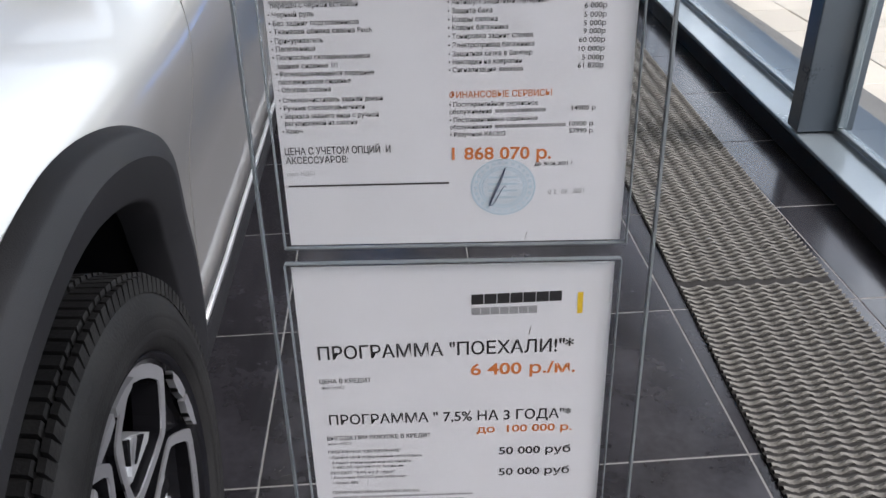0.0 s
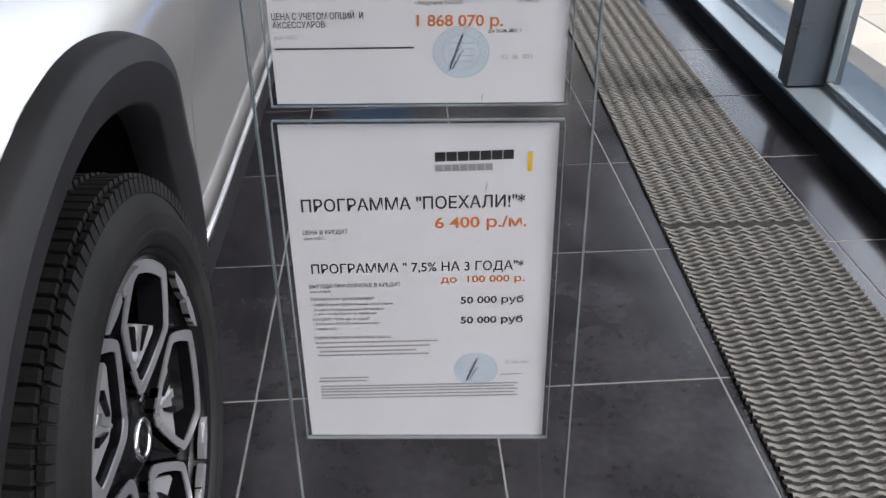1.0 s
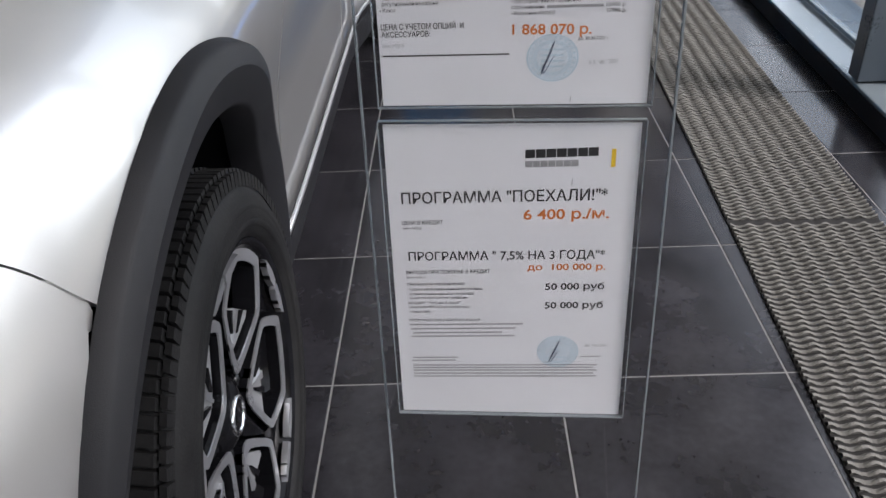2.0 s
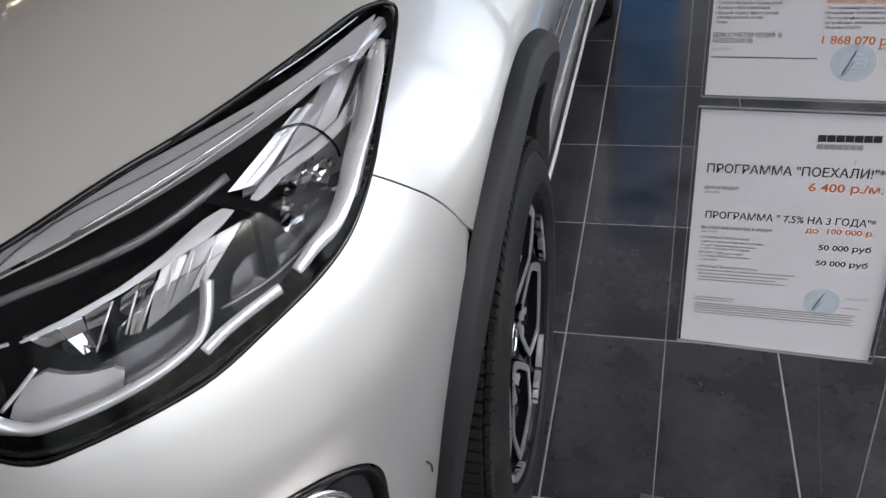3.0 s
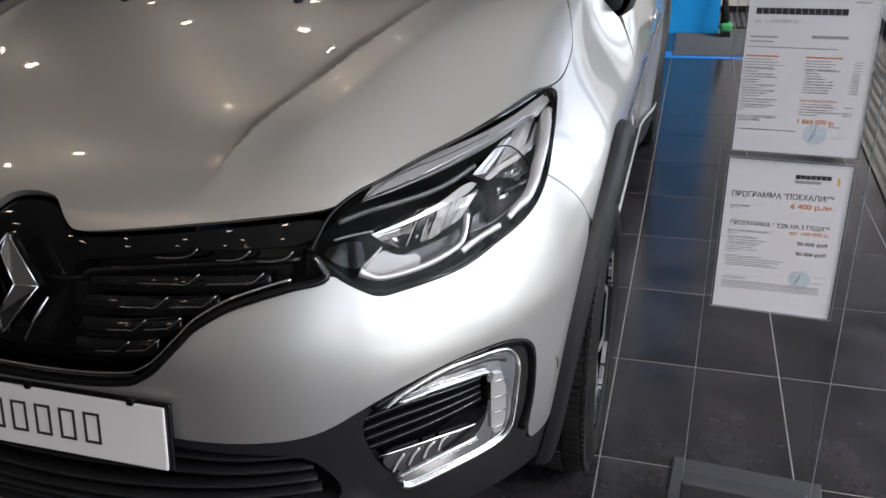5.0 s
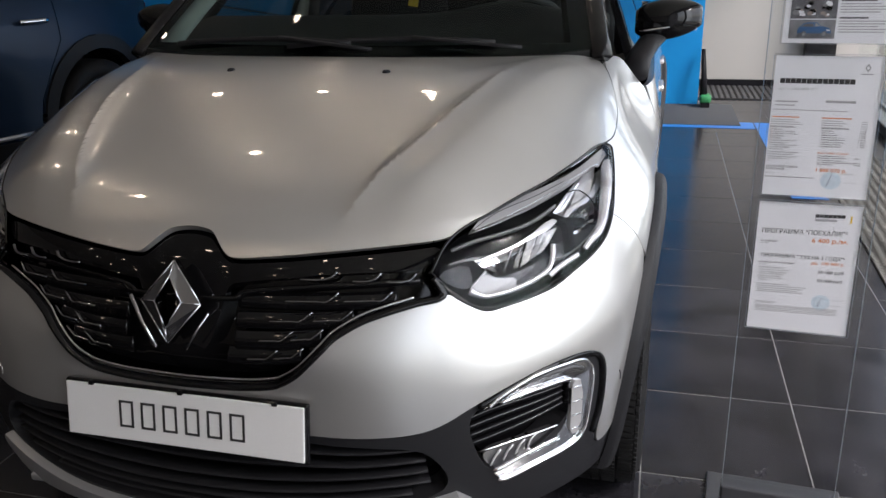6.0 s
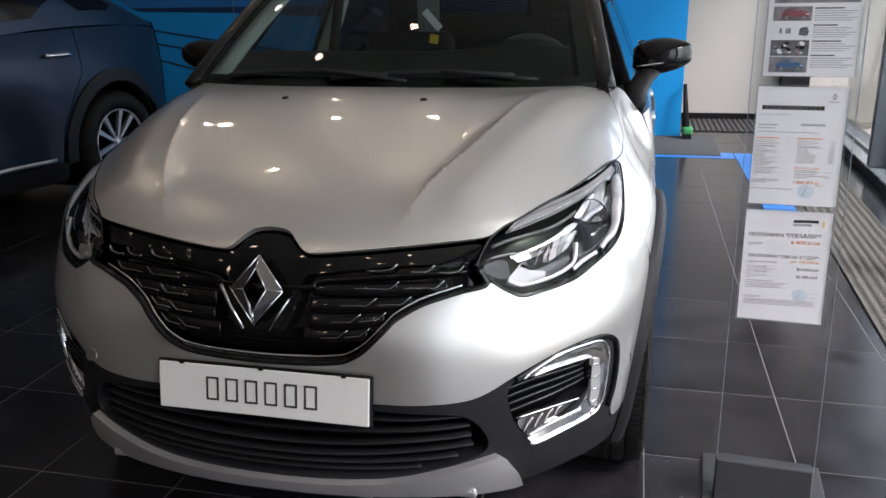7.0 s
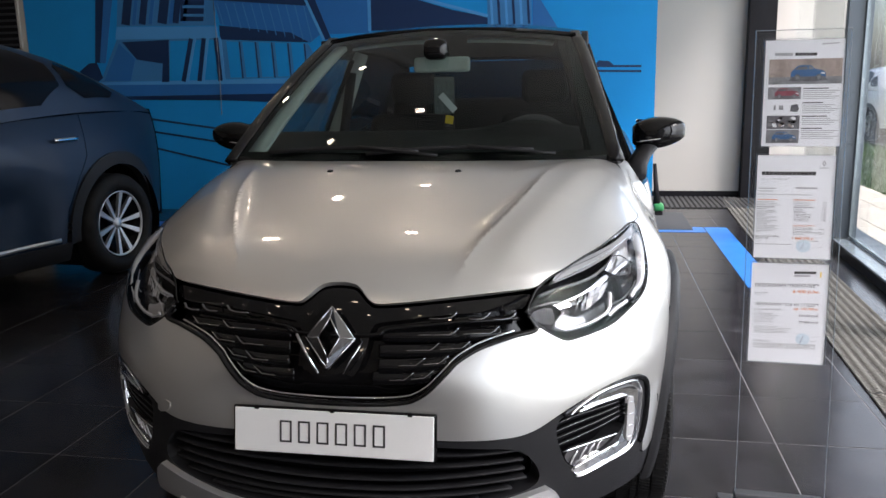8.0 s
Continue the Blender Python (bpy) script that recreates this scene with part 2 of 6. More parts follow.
def box_bm(size, at=(0, 0, 0), bevel=0.004, seg=2, turn=None):
    bm = bmesh.new()
    bmesh.ops.create_cube(bm, size=1.0, matrix=Matrix.Diagonal((*size, 1)))
    if bevel:
        bmesh.ops.bevel(bm, geom=list(bm.edges), offset=min(bevel, min(size) * 0.45), segments=seg, profile=0.5, affect="EDGES")
    bm.transform(Matrix.Translation(at) @ (turn if turn is not None else Matrix()))
    return bm


def box(name, size, at, mat, parent=None, label="", bevel=0.004, turn=None):
    return part(name, box_bm(size, at, bevel, 2, turn), mat, parent, label)


def sweep(name, path, ring, mat, parent=None, label="", up=(0, 0, 1), closed=False, caps=True):
    """A ring of (side, up) offsets carried along a path."""
    path = [Vector(p) for p in path]
    n, k, verts, faces = len(path), 0, [], []
    for i, p in enumerate(path):
        a = path[(i - 1) % n] if closed or i else path[0]
        b = path[(i + 1) % n] if closed or i < n - 1 else path[-1]
        d = (b - a).normalized()
        side = d.cross(Vector(up))
        side = side.normalized() if side.length > 1e-5 else Vector((1, 0, 0))
        top = side.cross(d)
        r = ring(i / max(1, n - 1)) if callable(ring) else ring
        k = len(r)
        verts += [p + side * u + top * v for u, v in r]
    for i in range(n if closed else n - 1):
        for j in range(k):
            a, b = i * k + j, i * k + (j + 1) % k
            c, d2 = ((i + 1) % n) * k + (j + 1) % k, ((i + 1) % n) * k + j
            faces.append((a, b, c, d2))
    if caps and not closed:
        faces += [tuple(range(k))[::-1], tuple((n - 1) * k + j for j in range(k))]
    return link(name, verts, faces, mat, parent, label, True)


def disc(r, k=10, ry=None):
    return [(r * math.cos(2 * math.pi * j / k), (ry or r) * math.sin(2 * math.pi * j / k)) for j in range(k)]


def lathe(name, profile, mat, parent=None, label="", seg=48, axis="x", smooth=True):
    """Turns a profile of (radius, along) about an axis."""
    verts, faces, n = [], [], len(profile)
    for i in range(seg):
        c, s = math.cos(2 * math.pi * i / seg), math.sin(2 * math.pi * i / seg)
        for r, h in profile:
            verts.append({"x": (h, r * c, r * s), "y": (r * c, h, r * s), "z": (r * c, r * s, h)}[axis])
    for i in range(seg):
        for j in range(n - 1):
            a, b = i * n + j, ((i + 1) % seg) * n + j
            faces.append((a, b, b + 1, a + 1))
    ob = link(name, verts, faces, mat, parent, label, smooth)
    return ob


def curve_through(pts, per=8, closed=False):
    """A smooth line through points (Catmull-Rom)."""
    p = np.array(pts, float)
    n, out = len(p), []
    for i in range(n if closed else n - 1):
        a, b = p[(i - 1) % n if closed else max(0, i - 1)], p[i]
        c, d = p[(i + 1) % n], p[(i + 2) % n if closed else min(n - 1, i + 2)]
        for k in range(per):
            u = k / per
            out.append(0.5 * (2 * b + (c - a) * u + (2 * a - 5 * b + 4 * c - d) * u * u + (3 * b - a - 3 * c + d) * u ** 3))
    if not closed:
        out.append(p[-1])
    return np.array(out)


def cut_corners(pts, times=2):
    p = np.array(pts, float)
    for _ in range(times):
        q = np.roll(p, -1, 0)
        p = np.stack((0.75 * p + 0.25 * q, 0.25 * p + 0.75 * q), 1).reshape(-1, p.shape[1])
    return p


def spaced(p, step):
    out, n = [], len(p)
    for i in range(n):
        a, b = p[i], p[(i + 1) % n]
        k = max(1, int(np.ceil(np.linalg.norm(b - a) / step)))
        out += [a + (b - a) * j / k for j in range(k)]
    return np.array(out)


def within(q, poly):
    x, y = q[:, 0][:, None], q[:, 1][:, None]
    a, b = poly, np.roll(poly, -1, 0)
    hit = ((a[:, 1] > y) != (b[:, 1] > y)) & (x < (b[:, 0] - a[:, 0]) * (y - a[:, 1]) / np.where(b[:, 1] == a[:, 1], 1e-12, b[:, 1] - a[:, 1]) + a[:, 0])
    return hit.sum(1) % 2 == 1


def normals_of(lift, q, eps, sign):
    du, dv = np.array((eps, 0)), np.array((0, eps))
    n = np.cross(lift(q + du) - lift(q - du), lift(q + dv) - lift(q - dv)) * sign
    return n / np.maximum(np.linalg.norm(n, axis=1), 1e-12)[:, None]


def patch(name, outline, lift, mat, parent=None, label="", step=2.0, holes=(), skirt=0.012, off=0.0, sign=1.0, eps=0.05, extra=None):
    """A sheet of bodywork: an outline in a surface's two coordinates, lifted onto that surface, with its edge turned in."""
    from mathutils.geometry import delaunay_2d_cdt
    loops = [spaced(np.array(o, float), step * 0.6) for o in (outline, *holes)]
    rim = np.concatenate(loops)
    lo, hi = loops[0].min(0), loops[0].max(0)
    gx, gy = np.meshgrid(np.arange(lo[0] + step / 2, hi[0], step), np.arange(lo[1] + step / 2, hi[1], step))
    g = np.stack((gx.ravel(), gy.ravel()), 1)
    if extra is not None:
        g = np.concatenate((g, extra))
    keep = within(g, loops[0])
    for h in loops[1:]:
        keep &= ~within(g, h)
    g = g[keep]
    if len(g):
        far = np.array([np.min(np.sum((rim - p) ** 2, 1)) for p in g]) > (0.45 * min(step, .3 if extra is not None else step)) ** 2
        g = g[far]
    flat, edges, base = [], [], 0
    for l in loops:
        edges += [(base + i, base + (i + 1) % len(l)) for i in range(len(l))]
        base += len(l)
        flat += [Vector(p) for p in l]
    flat += [Vector(p) for p in g]
    vs, _, fs, *_ = delaunay_2d_cdt(flat, edges, [], 0, 1e-6)
    uv = np.array([tuple(v) for v in vs])
    tri = np.array(fs)
    mid = uv[tri].mean(1)
    ok = within(mid, loops[0])
    for h in loops[1:]:
        ok &= ~within(mid, h)
    tri = tri[ok]
    nr = normals_of(lift, uv, eps, sign)
    pos = lift(uv) + nr * off
    a, b, c = pos[tri[:, 0]], pos[tri[:, 1]], pos[tri[:, 2]]
    wrong = np.einsum("ij,ij->i", np.cross(b - a, c - a), nr[tri].sum(1)) < 0
    tri[wrong] = tri[wrong][:, ::-1]
    verts, faces, ln = list(pos), [tuple(t) for t in tri], [tuple(nr[i]) for t in tri for i in t]
    if skirt:
        count, owner = {}, {}
        for t in tri:
            for i in range(3):
                e = (t[i], t[(i + 1) % 3])
                count[tuple(sorted(e))] = count.get(tuple(sorted(e)), 0) + 1
                owner[tuple(sorted(e))] = e
        down = {}
        for e, n in count.items():
            if n == 1:
                i, j = owner[e]
                for v in (i, j):
                    if v not in down:
                        down[v] = len(verts)
                        verts.append(pos[v] - nr[v] * skirt)
                faces.append((j, i, down[i], down[j]))
                d = np.cross(pos[j] - pos[i], nr[i])
                d /= max(np.linalg.norm(d), 1e-12)
                ln += [tuple(d)] * 4
    return link(name, verts, faces, mat, parent, label, True, ln)


# ---- floor, walls, glass front, ceiling ----
X0, Y0, Y1, CEILING = -8.6, -6.4, 8.0, 3.45
floor = box("floor", (11.9, 15.2, 0.2), (-2.95, 0.9, -0.1014), GROUT, None, "", 0)
tagged(floor, "dark slate-grey square floor tiles with pale grout", "floor", kind="structure")

ceiling = box("ceiling", (12.4, 15.4, 0.16), (-2.75, 0.9, CEILING + 0.08), CEIL, None, "", 0)
tagged(ceiling, "flat warm grey showroom ceiling", "ceiling", kind="structure")
wall_south = box("wall_south", (12.4, 0.2, CEILING), (-2.75, Y0 - 0.1, CEILING / 2), WALLD, None, "", 0)
tagged(wall_south, "plain taupe painted wall", "wall", kind="structure")
wall_west = box("wall_west", (0.2, 14.6, CEILING), (X0 - 0.1, 0.9, CEILING / 2), WALLD, None, "", 0)
tagged(wall_west, "plain taupe painted wall", "wall", kind="structure")
wall_north = box("wall_north", (12.4, 0.2, CEILING), (-2.75, Y1 + 0.1, CEILING / 2), WALLP, None, "", 0)
tagged(wall_north, "off-white painted wall at the end of the aisle", "wall", kind="structure")
baseboard = box("baseboard", (1.3, 0.02, 0.07), (1.85, Y1 - 0.011, 0.036), SKIRT)
tagged(baseboard, "low black baseboard under the off-white wall", "baseboard", kind="structure")

# the blue mural wall stands before the end wall
MY = 6.78
wall_mural = box("wall_mural", (6.98, 0.16, CEILING - 0.004), (-2.25, MY + 0.08, CEILING / 2), BLUEW, None, "", 0)
tagged(wall_mural, "bright blue film-covered partition wall with a drawn mural", "wall", kind="structure")
wall_niche = box("wall_niche", (2.85, 0.16, CEILING - 0.004), (-7.17, MY + 0.082, CEILING / 2), WALLP, None, "", 0)
tagged(wall_niche, "off-white painted wall beside the blue mural", "wall", kind="structure")


def decal(name, pts, mat, lift=0.002):
    """A flat cut of film on the mural wall, by (x, z) corners."""
    n = len(pts)
    v = [(x, MY - lift, z) for x, z in pts] + [(x, MY - 0.0005, z) for x, z in pts]
    f = [tuple(range(n)), tuple(range(n, 2 * n))[::-1]] + [(i, i + n, (i + 1) % n + n, (i + 1) % n) for i in range(n)]
    return link(name, v, f, mat, wall_mural)


def stroke(name, a, b, w, mat, lift=0.004):
    d = (Vector(b) - Vector(a)).normalized()
    s = Vector((-d.y, d.x)) * w / 2
    return decal(name, [Vector(a) + s, Vector(a) - s, Vector(b) - s, Vector(b) + s], mat, lift)


# a drawn facade: tower, bays under a band, roof planes, long shadow lines
decal("mural_tower", [(-4.92, 1.67), (-4.79, 1.66), (-4.46, 3.1), (-4.75, 3.1)], BLUE_D, 0.003)
decal("mural_tower", [(-4.86, 1.67), (-4.79, 1.66), (-4.46, 3.1), (-4.60, 3.1)], BLUE_M, 0.005)
decal("mural_shrub", [(-5.12, 1.58), (-5.0, 1.66), (-4.90, 1.67), (-4.84, 1.50), (-4.95, 1.42), (-5.08, 1.46)], BLUE_D, 0.003)
decal("mural_facade", [(-4.88, 1.45), (-4.62, 1.92), (-3.42, 1.90), (-3.39, 1.88), (-2.39, 1.81), (-2.20, 1.46)], BLUE_G, 0.002)
decal("mural_band", [(-4.64, 1.915), (-4.61, 2.05), (-3.42, 2.02), (-3.41, 1.895)], BLUE_L, 0.004)
decal("mural_facade", [(-4.61, 2.055), (-4.46, 3.1), (-3.30, 3.1), (-3.44, 2.03)], BLUE_G, 0.002)
decal("mural_roof", [(-3.43, 2.30), (-2.37, 2.23), (-2.19, 1.94), (-2.36, 1.82), (-3.38, 2.04)], BLUE_M, 0.003)
decal("mural_shadow", [(-3.39, 2.03), (-2.58, 1.93), (-2.37, 1.82), (-3.39, 1.88)], BLUE_D, 0.005)
decal("mural_shadow", [(-3.60, 2.38), (-3.60, 2.31), (-2.40, 2.20), (-2.32, 2.26)], BLUE_D, 0.006)
# the open bay and its inner wall
decal("mural_bay", [(-4.83, 1.46), (-4.60, 1.87), (-4.42, 1.70), (-4.50, 1.46)], BLUE_M, 0.004)
decal("mural_shadow", [(-4.56, 1.885), (-3.99, 1.895), (-4.09, 1.64), (-4.40, 1.69)], BLUE_D, 0.006)
decal("mural_shadow", [(-4.09, 1.66), (-4.00, 1.88), (-4.03, 1.44), (-4.12, 1.44)], BLUE_D, 0.007)
for x0, x1, x2, x3 in ((-4.03, -3.86, -3.98, -3.75), (-3.84, -3.70, -3.71, -3.60), (-3.64, -3.44, -3.56, -3.46)):
    decal("mural_bay", [(x0, 1.45), (x1, 1.45), (x3, 1.88), (x2, 1.88)], BLUEW, 0.005)
for a, b in ((-3.86, -3.73), (-3.67, -3.58), (-3.42, -3.44)):
    stroke("mural_column", (a, 1.44), (b, 1.90), 0.050, BLUE_D, 0.007)
    stroke("mural_column", (a + 0.045, 1.44), (b + 0.045, 1.90), 0.030, BLUE_L, 0.007)
for i in range(5):
    x = -3.30 + 0.185 * i
    decal("mural_bay", [(x, 1.47), (x + 0.13, 1.47), (x + 0.115, 1.85 - 0.010 * i), (x - 0.02, 1.86 - 0.010 * i)], BLUEW, 0.005)
    stroke("mural_column", (x + 0.145, 1.46), (x + 0.13, 1.85 - 0.010 * i), 0.014, BLUE_D, 0.006)
# upper storey
for x, w in ((-4.50, 0.10), (-4.30, 0.08), (-4.06, 0.11), (-3.90, 0.07)):
    stroke("mural_column", (x, 2.07), (x + 0.22, 3.1), w, BLUE_D, 0.006)
    stroke("mural_column", (x + 0.10, 2.07), (x + 0.32, 3.1), 0.04, BLUE_M, 0.006)
decal("mural_bay", [(-3.84, 2.09), (-3.57, 2.08), (-3.50, 2.62), (-3.78, 2.64)], BLUE_D, 0.006)
for z in (2.15, 2.24, 2.33, 2.42):
    stroke("mural_line", (-3.80, z), (-3.54, z - 0.01), 0.03, BLUE_G, 0.008)
for i in range(11):
    stroke("mural_line", (-3.34 + 0.10 * i, 2.03 - 0.020 * i), (-3.40 + 0.098 * i, 2.27 - 0.006 * i), 0.010, BLUE_G, 0.006)
# slanted post and the planes beside it
decal("mural_facade", [(-2.18, 1.90), (-1.71, 1.90), (-1.69, 3.1), (-2.70, 3.1)], BLUE_M, 0.002)
decal("mural_beam", [(-2.70, 3.0), (-2.58, 3.0), (-2.13, 1.86), (-2.19, 1.84)], BLUE_D, 0.009)
decal("mural_beam", [(-2.73, 3.0), (-2.70, 3.0), (-2.19, 1.84), (-2.22, 1.83)], BLUE_L, 0.009)
decal("mural_shadow", [(-1.70, 1.92), (-1.69, 2.34), (-1.25, 2.24), (-0.80, 2.10), (-0.45, 2.02), (-0.45, 1.92)], BLUE_D, 0.003)
stroke("mural_line", (-1.70, 1.92), (-1.69, 3.0), 0.035, BLUE_L, 0.005)
stroke("mural_line", (-1.69, 2.36), (-1.22, 2.25), 0.03, BLUE_L, 0.005)
stroke("mural_line", (-1.22, 2.25), (-0.45, 2.03), 0.03, BLUE_L, 0.005)
decal("mural_facade", [(-0.45, 1.92), (-0.45, 2.6), (0.0, 2.5), (0.0, 1.92)], BLUE_G, 0.003)
for i in range(6):
    stroke("mural_column", (-0.40 + 0.075 * i, 1.94), (-0.43 + 0.075 * i, 2.5), 0.024, BLUE_D if i % 2 else BLUE_L, 0.006)
decal("mural_facade", [(0.01, 1.90), (0.26, 1.90), (0.06, 2.22), (0.01, 2.22)], BLUE_M, 0.003)
# ledge, its shadow, and lines over the ground
decal("mural_ledge", [(-4.90, 1.45), (-2.20, 1.45), (-2.20, 1.39), (-4.90, 1.42)], BLUE_L, 0.004)
decal("mural_ledge", [(-4.88, 1.42), (-2.20, 1.39), (-2.20, 1.29), (-4.66, 1.29)], BLUE_M, 0.003)
decal("mural_shadow", [(-4.68, 1.29), (-2.20, 1.29), (-2.20, 1.17), (-3.37, 1.225), (-4.55, 1.25)], BLUE_D, 0.005)
for a, z0, z1 in ((-4.7, 1.09, 0.76), (-4.7, 0.955, 0.60), (-4.6, 0.78, 0.28)):
    stroke("mural_line", (a, z0), (-2.4, z1), 0.022, BLUE_D, 0.003)
for z, a in ((1.505, 0.60), (1.455, 0.66)):
    stroke("mural_line", (a, z), (1.10, z - 0.012), 0.022, BLUE_D, 0.003)
decal("mural_mark", [(0.62, 1.50), (0.68, 1.56), (0.78, 1.55), (0.84, 1.50)], BLUE_D, 0.004)

corner = box("corner_column", (0.29, 0.12, CEILING - 0.01), (2.44, 7.925, CEILING / 2), SKIRT, None, "", 0.006)
tagged(corner, "near-black corner column beside the off-white wall", "column", kind="structure")

# a cable that hangs down the mural
cable = sweep("hanging_cable", [(-3.42 + 0.006 * math.sin(i), MY - 0.03, 3.4 - 0.233 * i) for i in range(11)], disc(0.004, 6), ACRYL_E)
tagged(cable, "thin pale cable hanging down the blue mural wall", "cable")

# vent in the off-white niche
vent = thing("wall_vent", pose(-6.12, MY, 2.13), "dark slatted ventilation grille in the off-white wall", "vent")
box("backing", (0.62, 0.012, 0.56), (0, -0.008, 0), SKIRT, vent)
for i in range(8):
    box("slat", (0.58, 0.02, 0.022), (0, -0.024, -0.24 + 0.068 * i), STEEL, vent, "", 0.003, Matrix.Rotation(0.5, 4, "X"))
for s in (-1, 1):
    box("frame", (0.03, 0.03, 0.56), (0.31 * s, -0.018, 0), WALLP, vent)

# film stripes laid on the tiles
strip = box("floor_stripe", (6.0, 0.26, 0.002), (-1.345, 5.83, 0.0022), BLUEF, None, "", 0)
tagged(strip, "flat bright blue film stripe stuck across the floor tiles", "floor marking", "blue floor stripes", "structure")
strip = box("floor_stripe", (0.20, 2.26, 0.002), (1.765, 4.825, 0.0022), BLUEF, None, "", 0)
tagged(strip, "flat bright blue film stripe stuck along the floor tiles", "floor marking", "blue floor stripes", "structure")
strip = box("floor_mat", (0.66, 1.0, 0.008), (1.22, 6.3, 0.0045), shade("grey_mat_cloth", (0.055, 0.058, 0.062), 0.8, 0, 0, 0.15, 9, 300, 0.3), None, "", 0.003)
tagged(strip, "flat grey textile mat on the tiles behind the blue stripe", "mat")
pit2 = box("entrance_grating", (2.2, 0.85, 0.006), (1.9, 7.54, 0.004), PIT, None, "", 0.002)
tagged(pit2, "dark ribbed entrance grating in the floor before the wall", "grating", kind="structure")
for i in range(40):
    box("rib", (0.03, 0.83, 0.008), (0.84 + 0.054 * i, 7.54, 0.009), STEEL, pit2, "", 0)

# the glass front
FW = Matrix.Translation(front_wall(0, 0)) @ Matrix.Rotation(radians(WALL_TURN), 4, "Z")
LEN0, LEN1 = -8.4, 6.15 + 1.9


def on_front(size, at):
    """A bar of the glass front, in that wall's own axes (out, along, up)."""
    return box_bm(size, at, 0.004)


def front(name, size, at, mat, label, category, parent=None):
    bm = on_front(size, at)
    bm.transform(FW)
    ob = part(name, bm, mat, parent, label if parent else "")
    return ob if parent else tagged(ob, label, category, kind="structure")


mid, run = (LEN0 + LEN1) / 2, LEN1 - LEN0
front("skirting", (0.16, run, 0.068), (0.037, mid, 0.034), SKIRT, "black skirting along the foot of the glass front", "baseboard")
front("window_sill", (0.185, run, 0.014), (0.0495, mid, 0.0752), FRAME_L, "pale grey polished sill under the glass front", "sill")
front("wall_header", (0.2, run, CEILING - 3.36), (0.12, mid, 3.36 + (CEILING - 3.36) / 2), FRAME, "slate-grey band over the glass front", "wall")
front("kerb", (0.16, run, 0.10), (0.20, mid, 0.030), FRAME, "low grey plinth under the glass front", "kerb")
MULLIONS = (-7.65, -5.10, -2.545, 0.01, 2.565, 5.12, 7.86)
for i, y in enumerate(MULLIONS[:-1]):
    front("mullion", (0.18, 0.08, 3.265), (0.048, y, 1.722), FRAME, "dark slate-grey aluminium mullion of the glass front", "mullion")
for i, (a, b) in enumerate(zip(MULLIONS, MULLIONS[1:])):
    y, l = (a + b) / 2, b - a - 0.084
    win = thing(f"window_{i + 1}", None, "tall clear window pane in slate-grey aluminium frame", "window", "windows of the glass front", "structure")
    front("window_rail", (0.022, l - 0.004, 0.016), (0.092, y, 0.0975), FRAME_L, "pale grey lower bead", "", win)
    front("window_rail", (0.07, l - 0.004, 0.06), (0.095, y, 3.325), FRAME, "slate-grey upper rail", "", win)
    for s in ((-1, 1) if i < 5 else (-1,)):
        front("window_frame", (0.030, 0.016, 3.18), (0.092, y + s * (l / 2 - 0.010), 1.698), FRAME_L if s > 0 else WHITEP, "pale side bead", "", win)
    pane = front("pane", (0.012, l - 0.04, 3.18), (0.094, y, 1.698), PANE, "clear glass", "", win)
    pane.visible_shadow = False

# spots in the ceiling
# this list's last five are unseen, added to brighten the hall's dark left
SPOTS = [(-0.50, 2.12), (-0.55, 3.35), (-1.30, 3.12), (-2.26, 3.17), (-1.45, 1.95), (-2.10, 0.85), (-2.67, 0.50), (-0.76, -1.50), (-3.37, 2.66), (-4.40, 0.90), (-4.40, 3.20), (-1.60, -1.50), (-3.00, -1.30), (-5.60, -0.90), (-6.20, 1.60), (-5.90, 4.40), (-3.60, 4.90), (-1.90, 5.00)]
SPOTS += [(-6.2 + 1.25 * i + 0.35 * (j % 2), -2.7 - 1.15 * j) for j in range(3) for i in range(6)] + [(0.9, -2.4), (1.3, -3.9), (0.6, -5.2)]
spot = thing("ceiling_spot", pose(0, 0, CEILING), "small round recessed ceiling spot, lit warm white", "ceiling light", "ceiling spots")
lathe("ring", [(0.042, -0.001), (0.060, -0.004), (0.063, -0.010), (0.049, -0.014), (0.042, -0.006)], SATIN, spot, seg=24, axis="z")
lathe("lens", [(0.0, -0.005), (0.042, -0.005)], SPOT, spot, "glowing lens", 24, "z")
first = True
for x, y in SPOTS:
    m = pose(x, y, CEILING)
    if first:
        spot.matrix_basis = m
        first = False
    else:
        copy_thing(spot, m)
# ---- outside ----
ground = box("ground", (160, 160, 0.2), (82.6, 0, -0.26), SOIL, None, "", 0)
tagged(ground, "lawn and ground outside the glass front", "ground", kind="structure")
road = box("road", (9.0, 160, 0.06), (11.0, 0, -0.13), ASPHALT, None, "", 0)
tagged(road, "grey asphalt parking lane beyond the lawn", "road", kind="structure")
house = box("neighbour_wall", (0.4, 9.0, 4.2), (3.32, 12.6, 2.0), BEIGE, None, "", 0.01, Matrix.Rotation(radians(-2.2), 4, "Z"))
tagged(house, "pale beige rendered wall of the building outside", "wall", kind="structure")


